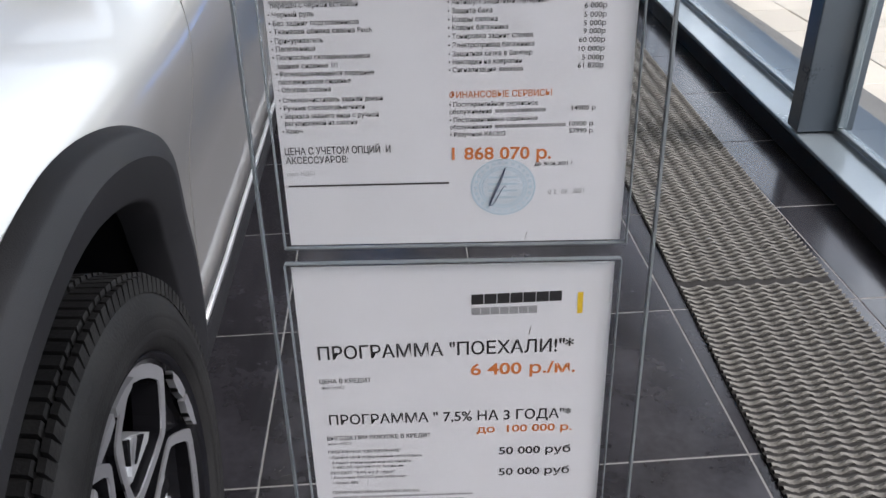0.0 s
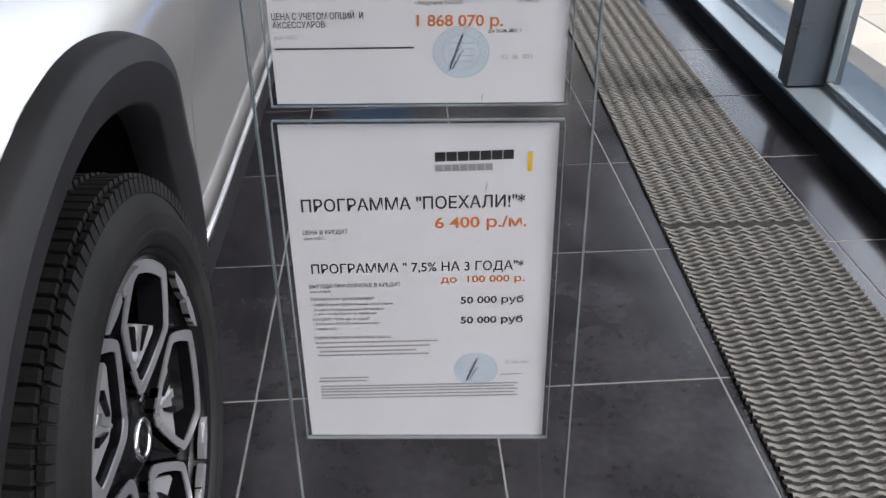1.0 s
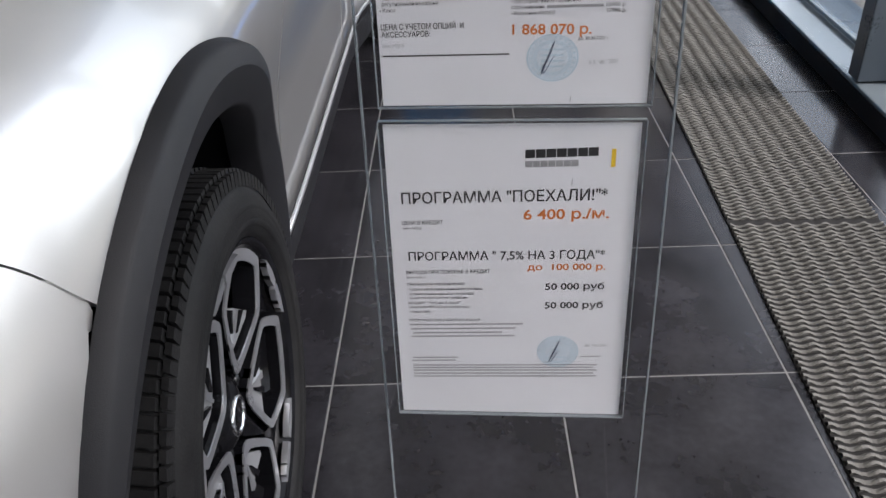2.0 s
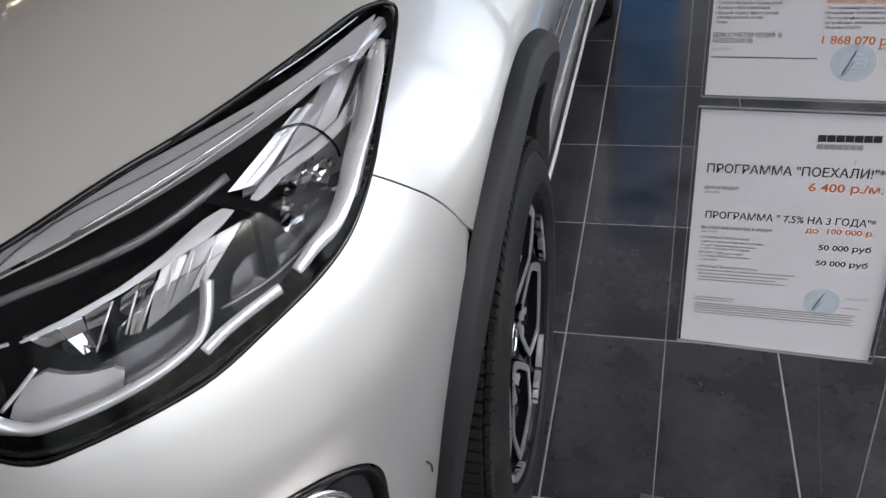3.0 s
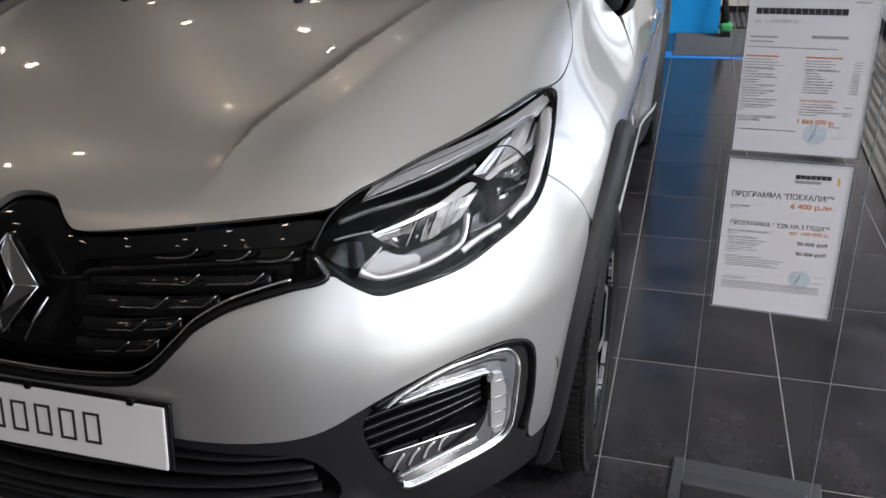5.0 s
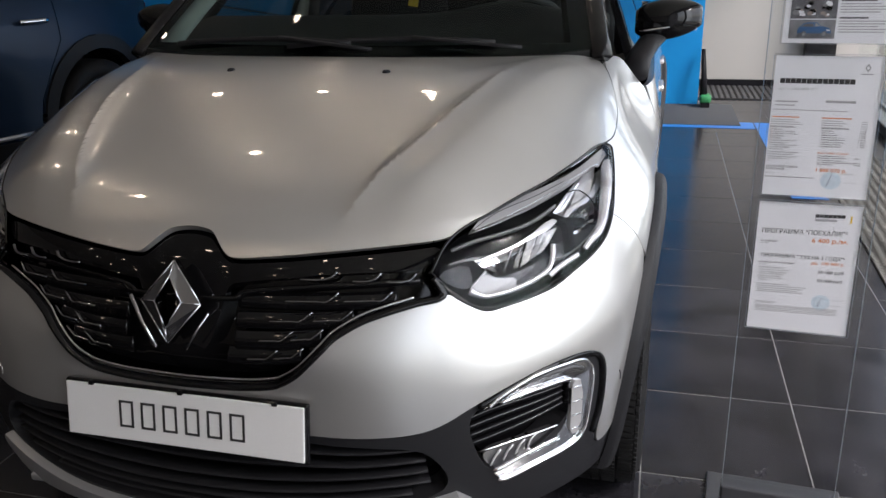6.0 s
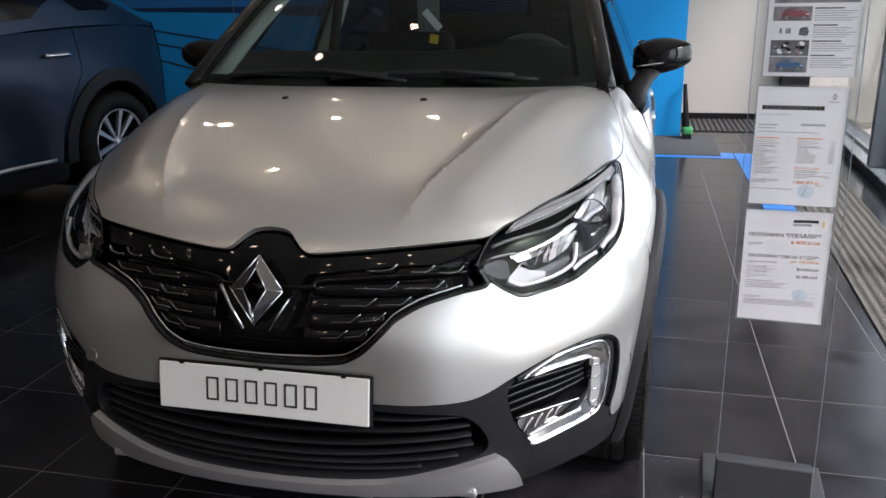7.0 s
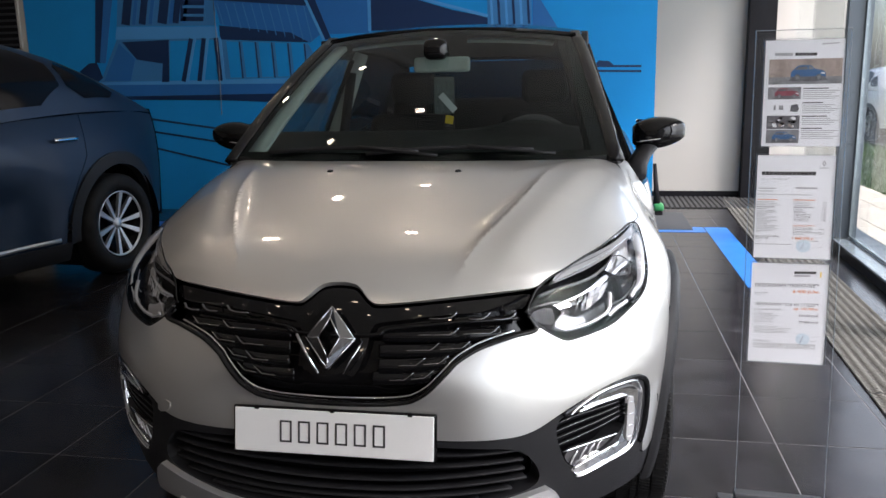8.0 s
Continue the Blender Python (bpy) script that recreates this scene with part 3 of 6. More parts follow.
# ---- the silver crossover ----
def spline(xs, ys):
    """A natural cubic through a few stations."""
    xs, ys = np.array(xs, float), np.array(ys, float)
    n, h = len(xs), np.diff(xs)
    a, b = np.eye(n), np.zeros(n)
    for i in range(1, n - 1):
        a[i, i - 1:i + 2] = h[i - 1], 2 * (h[i - 1] + h[i]), h[i]
        b[i] = 6 * ((ys[i + 1] - ys[i]) / h[i] - (ys[i] - ys[i - 1]) / h[i - 1])
    m = np.linalg.solve(a, b)

    def at(x):
        x = np.clip(x, xs[0], xs[-1])
        i = np.clip(np.searchsorted(xs, x) - 1, 0, n - 2)
        l, r = xs[i + 1] - x, x - xs[i]
        return (m[i] * l ** 3 + m[i + 1] * r ** 3) / (6 * h[i]) + (ys[i] / h[i] - m[i] * h[i] / 6) * l + (ys[i + 1] / h[i] - m[i + 1] * h[i] / 6) * r
    return at


# half width and nose by height, crown of the bonnet by length
HALF = spline((.10, .25, .40, .60, .75, .85, .90, .95, 1.0, 1.06, 1.12, 1.25), (.80, .85, .868, .885, .885, .868, .840, .805, .778, .757, .742, .69))
HALF_D = spline((.10, .25, .40, .60, .75, .85, .95, 1.05, 1.25), (.80, .855, .872, .886, .888, .880, .862, .832, .76))
NOSE = spline((.10, .25, .40, .58, .70, .81, .866, .91, .95, 1.0, 1.06, 1.12, 1.25), (.10, .02, -.02, -.016, .012, .06, .09, .135, .19, .29, .44, .62, .95))
CROWN = spline((-.1, .0, .097, .3, .5, .72, .88, 1.1, 1.5), (.80, .85, .893, .985, 1.055, 1.113, 1.128, 1.14, 1.15))


def smax(a, b, k):
    h = np.clip(.5 + .5 * (a - b) / k, 0, 1)
    return b + (a - b) * h + k * h * (1 - h)


def half_w(y, z):
    w = np.clip((y - 1.12) / .42, 0, 1)
    w = w * w * (3 - 2 * w)
    tail = np.clip((y - 3.25) / 1.05, 0, 1)
    tuck = np.clip((y - .90) / .32, 0, 1) * np.clip((3.0 - y) / .4, 0, 1)
    low = np.clip((.84 - z) / .30, 0, 1)
    return (HALF(z) * (1 - w) + HALF_D(z) * w) * (1 - .30 * tail ** 2.6) - .044 * tuck * tuck * (3 - 2 * tuck) * low * low * (3 - 2 * low)


def bonnet_z(x, y):
    ax = np.abs(x)
    d = ax - (.250 + .330 * y)
    rise = np.clip((y - .07) / .20, 0, 1) * np.clip((1.0 - y) / .45, 0, 1)
    dn, dp = np.minimum(d, 0), np.maximum(d, 0)
    fold = -.024 * (1 - np.exp(dn / .075)) - .0125 * (1 - np.exp(dn / .040)) - .10 * dp * np.exp(-dp / .22) - .034 * (1 - np.exp(-(dp / .10) ** 3))
    return CROWN(y) - .05 * (ax / .74) ** 2 * np.clip(1.6 - y, .4, 1) + rise * (fold + .030)


def CREASE_X(y):
    return .207 + .609 * y - .3025 * y * y


def bonnet_relief(x, y):
    """The sharp crease on either side of the bonnet and the soft ridge outside it."""
    ax, k = np.abs(x), np.clip(y, 0, .9)
    d, e = ax - CREASE_X(k), ax - (.341 + .459 * k - .1375 * k * k)
    dn, dp = np.minimum(d, 0), np.maximum(d, 0)
    u, w = np.clip((y - .12) / .16, 0, 1), np.clip((.86 - y) / .40, 0, 1)
    crease = .018 * np.exp(dn / .024) * np.exp(-dp / .070)
    ridge = .033 * np.exp(-(e / np.where(e < 0, .070, .105)) ** 2)
    return (u * u * (3 - 2 * u)) * (crease * w * w * (3 - 2 * w) + ridge * np.clip((1.05 - y) / .5, 0, 1))


def body_f(p):
    """Below nought inside the bodywork: a rounded plan, leaning back with height, under a bonnet."""
    x, y, z = p[..., 0], p[..., 1], p[..., 2]
    z = z - bonnet_relief(x, y) * np.clip((z - .84) / .06, 0, 1)
    yc = NOSE(z) + .75 + .036 * np.exp(-(x / .30) ** 4 - ((z - .52) / .12) ** 4)
    ax = np.abs(x)
    yc = yc - .006 * np.exp(-((z - .605 - .22 * (ax - .60)) / .045) ** 2) * np.clip((ax - .50) / .12, 0, 1) * np.clip((.86 - ax) / .05, 0, 1)
    g = (np.abs(x) / half_w(y, z)) ** 2.3 + (np.maximum(0, yc - y) / .75) ** 2.3
    return smax((g ** (1 / 2.3) - 1) * .8, (z - bonnet_z(x, y)) * .93, .05 + .035 * np.clip((y - .25) / .2, 0, 1) * np.clip((1.15 - y) / .2, 0, 1))


CORE = np.array((0, 1.3, .5))


def ae(p):
    """Bearing and height, in degrees, of a place as seen from the core of the car."""
    p = np.array(p, float) - CORE
    h = np.hypot(p[:, 0], p[:, 1])
    return np.stack((np.degrees(np.arctan2(p[:, 0], -p[:, 1])), np.degrees(np.arctan2(p[:, 2], h))), 1)


def lift_front(q):
    a, e = np.radians(q[:, 0]), np.radians(q[:, 1])
    d = np.stack((np.cos(e) * np.sin(a), -np.cos(e) * np.cos(a), np.sin(e)), 1)
    lo, hi = np.full(len(q), .1), np.full(len(q), 2.2)
    for _ in range(34):
        m = (lo + hi) / 2
        out = body_f(CORE + d * m[:, None]) > 0
        lo, hi = np.where(out, lo, m), np.where(out, m, hi)
    return CORE + d * hi[:, None]


def lift_flank(side):
    def at(q):
        y, z = q[:, 0], q[:, 1]
        g = np.clip((np.maximum(0, NOSE(z) + .75 - y) / .75) ** 2.3, 0, .999)
        return np.stack((side * half_w(y, z) * (1 - g) ** (1 / 2.3), y, z), 1)
    return at


def on_body(pts, off=0.0, per=6, side=1, closed=False):
    """A smooth line on the front bodywork, off metres proud of it."""
    q = curve_through(ae(pts), per, closed)
    n = normals_of(lift_front, q, .05, 1)
    p = lift_front(q) + n * off
    p[:, 0] *= side
    return p


def inset(p, d):
    """Draws a closed outline in by d."""
    area = np.sum(p[:, 0] * np.roll(p[:, 1], -1) - p[:, 1] * np.roll(p[:, 0], -1))
    t = np.roll(p, -1, 0) - np.roll(p, 1, 0)
    t /= np.maximum(np.linalg.norm(t, axis=1), 1e-9)[:, None]
    n = np.stack((-t[:, 1], t[:, 0]), 1) * (1 if area > 0 else -1)
    return p + n * d


def mirrored(o):
    o = np.array(o, float)
    return np.concatenate((o, (o * (-1, 1, 1))[::-1][(1 if o[-1, 0] == 0 else 0):(-1 if o[0, 0] == 0 else None)]))


def flip(q):
    return np.array(q) * (-1, 1)


def sheet(name, pts, mat, parent, label="", gap=.05, off=0.0, step=1.6, skirt=.014, holes=(), rounds=2, side=1, extra=None):
    """A panel of the front bodywork from the corners of its outline."""
    o = inset(cut_corners(ae(pts), rounds), gap)
    hs = [inset(cut_corners(ae(h), rounds), -gap) for h in holes]
    if side < 0:
        o, hs = flip(o), [flip(h) for h in hs]
    return patch(name, o, lift_front, mat, parent, label, step, hs, skirt, off, 1.0, extra=extra)


car = thing("crossover_car", None, "pearl silver crossover car with black roof and black grille", "car")

# outlines on one side, from the middle outward
BONNET_F = [(0, .12, .889), (.034, .117, .886), (.052, .11, .880), (.086, .081, .848), (.107, .078, .842), (.174, .086, .847), (.297, .114, .857), (.418, .155, .864), (.499, .192, .867)]
LAMP_T = [(.522, .224, .884), (.557, .264, .898), (.605, .33, .917), (.655, .405, .932), (.705, .515, .950), (.738, .612, .962)]
LAMP_O = [(.772, .66, .952), (.779, .605, .925), (.786, .525, .890), (.788, .462, .854)]
LAMP_B = [(.779, .412, .820), (.760, .366, .798), (.727, .312, .778), (.693, .266, .759), (.657, .229, .750), (.605, .185, .742), (.577, .166, .740), (.552, .156, .751), (.512, .147, .777)]
LAMP_TIP = [(.475, .148, .816)]
GRILLE_B = [(.498, .139, .775), (.451, .114, .765), (.405, .091, .754), (.358, .07, .739), (.312, .047, .713), (.289, .034, .690), (.266, .022, .666), (.242, .012, .642), (.217, .004, .625), (.192, -.001, .615), (.127, -.008, .607), (0, -.013, .604)]
SEAM = [(.809, .481, .834), (.838, .516, .796), (.860, .548, .740)]
BLACK_T = [(.778, .351, .353), (.790, .347, .45), (.796, .350, .54), (.793, .345, .573), (.780, .325, .597), (.750, .282, .615), (.687, .213, .613), (.625, .158, .593), (.562, .111, .562), (.507, .079, .529), (.459, .056, .517), (.39, .03, .515), (.26, -.002, .513), (0, -.018, .513)]
ARCH_F = [(.855, .507, .686), (.850, .475, .61), (.840, .446, .532), (.826, .432, .439), (.814, .42, .385)]
SIDE_L = [(.757, .655, .962), (.772, .72, .962), (.773, .829, .986), (.769, .888, 1.001), (.748, 1.0, 1.056), (.722, 1.075, 1.118)]
REAR_L = [(.60, 1.00, 1.13), (.45, .94, 1.13), (.25, .895, 1.13), (0, .88, 1.128)]
HUB = (.832, .338)


def arch(r0, a0, a1, n, x=.88, c=HUB):
    return [(x, c[0] + r0 * math.cos(radians(a0 + (a1 - a0) * i / n)), c[1] + r0 * math.sin(radians(a0 + (a1 - a0) * i / n))) for i in range(n + 1)]


CREASE = [(s * (CREASE_X(min(y, .9)) + d), y) for s in (1, -1) for y in np.arange(.10, .98, .010) for d in (-.055, -.036, -.022, -.011, -.004, 0, .004, .012, .030)]
CREASE = ae([(x, y, float(bonnet_z(np.array(x), np.array(y)))) for x, y in CREASE])
sheet("bonnet", mirrored(BONNET_F + LAMP_T + SIDE_L + REAR_L), PAINT, car, "silver bonnet with two long creases", gap=.09, step=.7, extra=CREASE)
bumper = sheet("bumper", mirrored([(0, -.013, .604)] + GRILLE_B[-2::-1] + LAMP_B[::-1] + LAMP_O[-1:] * 3 + SEAM + [(x, y + .012, z) for x, y, z in ARCH_F] + [(.803, .40, .353)] + BLACK_T), PAINT, car, "silver front bumper cover", step=1.4)
for s in (1, -1):
    sheet("fender", LAMP_O[-1:] * 2 + LAMP_O[::-1] + SIDE_L[:-1] + [(.730, 1.07, 1.108), (.740, 1.17, 1.108), (.775, 1.26, 1.065), (.83, 1.33, 1.015), (.86, 1.375, .985), (.885, 1.375, .75), (.87, 1.375, .45), (.86, 1.37, .30), (.86, 1.30, .30)] + arch(.475, 8, 126, 24) + SEAM[::-1], PAINT, car, "silver front fender", side=s)

sheet("tow_cover", [(.476, .067, .564), (.523, .088, .554), (.527, .088, .520), (.479, .066, .532)], PAINT, bumper, "small silver tow-eye cover", gap=0, off=.0014, skirt=.004, rounds=1, side=-1)
sweep("paint_chip", on_body([(.822, .407, .514), (.8255, .413, .501), (.824, .416, .487)], .0004, 4), disc(.0014, 5), STEEL, bumper, "dark paint scratch", up=(0, -1, 0))

# grille: gloss black ground, lip, bars
GR = mirrored([(0, .12, .885), (.034, .117, .882), (.052, .11, .876), (.086, .081, .844), (.107, .078, .838), (.297, .114, .853), (.418, .155, .860), (.499, .192, .863)] + LAMP_TIP + GRILLE_B)
grille = sheet("grille", GR, GLOSS, car, "gloss black grille", gap=0, off=-.045, skirt=0, step=1.6)
# raised black frame under the bonnet edge and round the badge
sheet("brow", mirrored([(0, .118, .884), (.034, .115, .881), (.052, .108, .875), (.086, .079, .843), (.107, .076, .837), (.297, .112, .852), (.418, .153, .859), (.499, .19, .862), (.478, .15, .822), (.40, .118, .822), (.28, .085, .820), (.13, .05, .806), (.095, .045, .80), (.088, .02, .74), (.06, .0, .668), (0, -.01, .655)]), GLOSS, grille, gap=.1, off=-.012, skirt=.04)
sweep("lip", on_body(mirrored([(.478, .147, .807)] + GRILLE_B)[::1], .002), disc(.010, 8, .007), GLOSS, grille, "gloss black lower lip")
sweep("trim", on_body(mirrored([(x, y, z + .012) for x, y, z in GRILLE_B[1:]]), -.006), disc(.0035, 6), CHROME, grille, "thin chrome line")
BARS = [(.776, .12, .44), (.737, .115, .35), (.700, .115, .285), (.664, .10, .245)]
for s in (1, -1):
    for z, x0, x1 in BARS:
        pts = [(x0 + (x1 - x0) * k / 5, .05, z + .012 * (k / 5) ** 2) for k in range(6)]
        bar = sweep("bar", on_body(pts, -.020, side=s), [(-.016, -.006), (.014, -.008), (.018, 0), (.014, .008), (-.016, .006)], GLOSS, grille, up=(0, -1, .3))
        for k0, k1 in ((.30, .56), (.66, .90)):
            seg = [(x0 + (x1 - x0) * (k0 + (k1 - k0) * k / 4), .05, z - .001 + .012 * (k0 + (k1 - k0) * k / 4) ** 2) for k in range(5)]
            seg.append((seg[-1][0] + .022, .05, seg[-1][2] + .018))
            sweep("inlay", on_body(seg, -.002, 3, s), disc(.0029, 6, .0020), BADGE, grille, "inlay of darkened chrome")
sweep("upper_bar", on_body(mirrored([(.46, .14, .803), (.30, .09, .800), (.14, .05, .79), (.10, .045, .775)])[:19], -.008), disc(.006, 6), GLOSS, grille)
sweep("upper_bar", on_body([(.46, .14, .803), (.30, .09, .800), (.14, .05, .79), (.10, .045, .775)], -.008, side=-1), disc(.006, 6), GLOSS, grille)

for s in (1, -1):
    for x0, x1 in ((.455, .400), (.385, .335), (.300, .235)):
        z = [.806 + .012 * (x - .2) for x in (x0, x1)]
        sweep("inlay", on_body([(x0, .12, z[0] + .012), (x0 - .012, .12, z[0]), ((x0 + x1) / 2, .1, sum(z) / 2), (x1, .1, z[1])], -.004, 3, s), disc(.0040, 6, .0022), BADGE, grille, "inlay of darkened chrome")

# badge: a plain chrome rhombus
bc = lift_front(ae([(0, .03, .757)]))[0] + np.array((0, -.014, .014))
rh = lambda w, h, d: [(0, -d, h), (w, -d, 0), (0, -d, -h), (-w, -d, 0)]
v = rh(.073, .090, -.012) + rh(.071, .088, .006) + rh(.031, .056, .019) + rh(.029, .054, -.012)
f = [(4 * k + i, 4 * k + (i + 1) % 4, 4 * k + 4 + (i + 1) % 4, 4 * k + 4 + i) for k in range(3) for i in range(4)]
badge = link("badge", v, f, BADGE, car, "plain chrome rhombus badge")
badge.matrix_basis = Matrix.Translation(bc) @ Matrix.Rotation(radians(-22), 4, "X") @ Matrix.Scale(.89, 4)
# bright chrome beads stand in for the glints along the facet edges
for w, h, d, r in ((.071, .088, .006, .0016), (.031, .056, .019, .0016)):
    for i in range(4):
        p = rh(w, h, d + .0005)
        sweep("badge_edge", [p[i], tuple((np.array(p[i]) + p[(i + 1) % 4]) / 2), p[(i + 1) % 4]], disc(r, 6), CHROME, badge, "bright edge", up=(0, -1, 0))
for i in range(4):
    p, q = rh(.071, .088, .0065)[i], rh(.031, .056, .0195)[i]
    sweep("badge_edge", [p, tuple((np.array(p) + q) / 2), q], disc(.0011, 6), CHROME, badge, "bright edge", up=(0, -1, 0))
sweep("badge_edge", [(-.100, .0, .008), (-.066, -.002, -.048), (-.030, .0, -.098)], [(-.004, -.004), (.004, -.004), (.004, .004), (-.004, .004)], CHROME, badge, up=(0, -1, 0))
sweep("badge_edge", [(.040, .002, -.098), (.062, .0, -.058), (.086, .002, -.018)], disc(.0024, 6), CHROME, badge, up=(0, -1, 0))

# number plate with a plain mark
plate = thing("number_plate", pose(0, -.002, .527, -9), "white show plate with six dark outlined marks in black holder")
plate.parent = car
box("plate", (.52, .006, .112), (0, -.002, 0), PLATEW, plate, "white enamelled plate", .003)
box("holder", (.532, .012, .122), (0, .008, -.001), GLOSS, plate, "black plastic holder", .004)
for x in (-.20, 0, .20):
    box("clip", (.012, .010, .010), (x, -.003, .058), GLOSS, plate, "", .002)
# six plain outlined blocks in place of lettering
for i in range(6):
    x = -.122 + .0487 * i
    for dx in (-.0135, .0135):
        box("mark", (.0046, .0015, .056), (x + dx, -.0055, 0), INK, plate, "", 0)
    for dz in (-.0257, .0257):
        box("mark", (.0224, .0015, .0046), (x, -.0055, dz), INK, plate, "", 0)

# lower bumper, intake, skid
INTAKE = mirrored([(0, -.02, .492), (.26, 0, .492), (.40, .03, .490), (.47, .06, .478), (.50, .08, .44), (.515, .09, .40), (.50, .085, .372), (.43, .06, .352), (.30, .029, .328), (0, 0, .315)])
FOG_IN = [(.548, .104, .540), (.60, .14, .556), (.71, .232, .557), (.735, .26, .552), (.732, .258, .477), (.66, .20, .428), (.60, .145, .40), (.575, .12, .43)]
sheet("lower_bumper", mirrored([(0, -.018, .513)] + BLACK_T[-2::-1] + [(.800, .40, .350), (.815, .425, .385), (.834, .458, .372), (.836, .468, .310), (.806, .425, .256), (.731, .30, .264), (.653, .22, .260), (.585, .165, .248), (.40, .07, .240), (0, .0, .24)]), CLAD, car, "grained black lower bumper", gap=.12, step=1.6, holes=[INTAKE, FOG_IN, np.array(FOG_IN) * (-1, 1, 1)], off=-.004, skirt=.05)
sheet("intake_back", mirrored([(0, -.02, .50), (.47, .06, .50), (.53, .09, .40), (.50, .085, .35), (.30, .029, .31), (0, 0, .30)]), DARK, car, gap=0, off=-.09, skirt=0, step=3)
for i, z in enumerate((.475, .447, .419, .391, .363, .340)):
    w = (.46, .48, .485, .49, .45, .36)[i]
    sweep("intake_slat", on_body([(-w, .06, z + .002), (-.25, 0, z - .006), (0, -.02, z - .010), (.25, 0, z - .006), (w, .06, z + .002)], -.030), [(-.022, -.003), (.016, -.004), (.020, 0), (.016, .003), (-.022, .002)], CLAD, car, "black intake slat", up=(0, 0, 1))
SKID = [(0, 0, .308), (.16, .008, .310), (.303, .029, .318), (.431, .06, .345), (.494, .085, .360), (.540, .106, .370), (.585, .172, .262), (.56, .16, .255), (.457, .096, .262), (.30, .038, .275), (0, .01, .278)]
skid = sheet("skid_plate", mirrored(SKID), SATIN, car, "satin silver skid trim", gap=0, off=.014, skirt=.05, rounds=1)
for x in (-.42, -.18, .18, .42):
    box("skid_foot", (.13, .05, .02), (x, .045 + .35 * x * x, .262), SATIN, skid, "", .006)
sheet("under_tray", mirrored([(0, 0, .27), (.4, .07, .26), (.58, .16, .25), (.58, .16, .205), (.4, .07, .20), (0, 0, .20)]), DARK, car, gap=0, off=-.02, skirt=.02)

# fog lamp units
for s in (1, -1):
    sheet("fog_back", [(.54, .1, .56), (.76, .27, .57), (.75, .27, .44), (.59, .14, .37)], DARK, car, gap=0, off=-.06, skirt=0, side=s)
    for i in range(4):
        k = .2 * i
        p = [(.552 + .022 * k, .1, .530 - .095 * k), (.62 + .012 * k, .15, .545 - .097 * k), (.728 + .004 * k, .24, .549 - .070 * k)]
        slat = sweep("fog_slat", on_body(p, -.024, side=s), [(-.014, -.008), (.010, -.009), (.011, .002), (.009, .003), (-.014, -.002)], DARK, car, "black fog lamp slat", up=(0, 0, 1))
        # grey bead stands in for the light reflected along the glossy slat edge
        sweep("slat_glint", on_body(p, -.0125, side=s), disc(.0017, 6, .0013), LAMPGREY, slat, "grey bead for the slat edge's reflection", up=(0, -1, 0))
    fog = thing("fog_lamp", None, "chrome bracket daytime lamp beside black slats")
    fog.parent = car
    outer = [(.582, .123, .558), (.606, .14, .578), (.664, .187, .604), (.724, .248, .608), (.752, .283, .602), (.765, .301, .587), (.773, .312, .565), (.774, .313, .537), (.768, .31, .474), (.76, .307, .422), (.739, .282, .397), (.673, .207, .385), (.612, .157, .371), (.598, .145, .377), (.589, .134, .397)]
    outer = [tuple(np.array(q) * .955 + np.array((.690, .225, .485)) * .045) for q in outer]
    inner = [(.594, .137, .404), (.654, .183, .425), (.71, .238, .436), (.723, .249, .46), (.729, .255, .486), (.729, .254, .557), (.722, .246, .567), (.66, .182, .568), (.606, .139, .559)]
    sheet("bracket", outer + inner, CHROME, fog, "chrome bracket", gap=0, off=-.002, skirt=.022, step=.8, rounds=1, side=s)
    sweep("bracket_edge", on_body(outer[:14], .001, 5, s), disc(.0046, 8, .0042), CHROME, fog, "chrome bracket edge", up=(0, -1, 0))
    sweep("bracket_edge", on_body(inner[:3], .001, 5, s), disc(.0052, 8, .0046), CHROME, fog, "chrome bracket edge", up=(0, -1, 0))
    sweep("bracket_edge", on_body(inner[5:], .001, 5, s), disc(.0046, 8, .0042), CHROME, fog, "chrome bracket edge", up=(0, -1, 0))
    sweep("light_guide", on_body([(.65, .178, .590), (.70, .225, .592), (.735, .262, .588), (.752, .285, .574)], .0, 5, s), disc(.005, 8, .004), LAMPGREY, fog, "clear light guide", up=(0, -1, 0))
    sheet("light_guide", [(.732, .255, .560), (.752, .282, .552), (.748, .289, .425), (.730, .262, .430), (.731, .256, .486)], LENSGREY, fog, "frosted light guide", gap=0, off=.0035, skirt=.006, rounds=1, side=s)
    for k in range(4):
        q = on_body([(.732, .258, .545 - .033 * k), (.750, .284, .540 - .033 * k)], .005, 2, s)
        sweep("rib", q, disc(.0016, 6), CHROME, fog)
    sheet("led_pane", [(.567, .128, .452), (.643, .186, .459), (.717, .264, .457), (.708, .257, .425), (.653, .199, .416), (.588, .149, .40)], LAMPGREY, fog, "smoky led pane", gap=0, off=-.012, skirt=.01, side=s)
    sweep("pane_edge", on_body([(.570, .128, .454), (.643, .186, .461), (.715, .262, .459)], -.008, 4, s), disc(.003, 6), REFLECT, fog, up=(0, -1, 0))
    for k in range(4):
        x = .590 + .032 * k
        q = on_body([(x, .14, .412 + .005 * k), (x + .004, .15, .430 + .006 * k), (x + .013, .16, .447 + .003 * k)], -.008, 3, s)
        sweep("led", q, disc(.0022, 6), LIGHTGUIDE, fog)
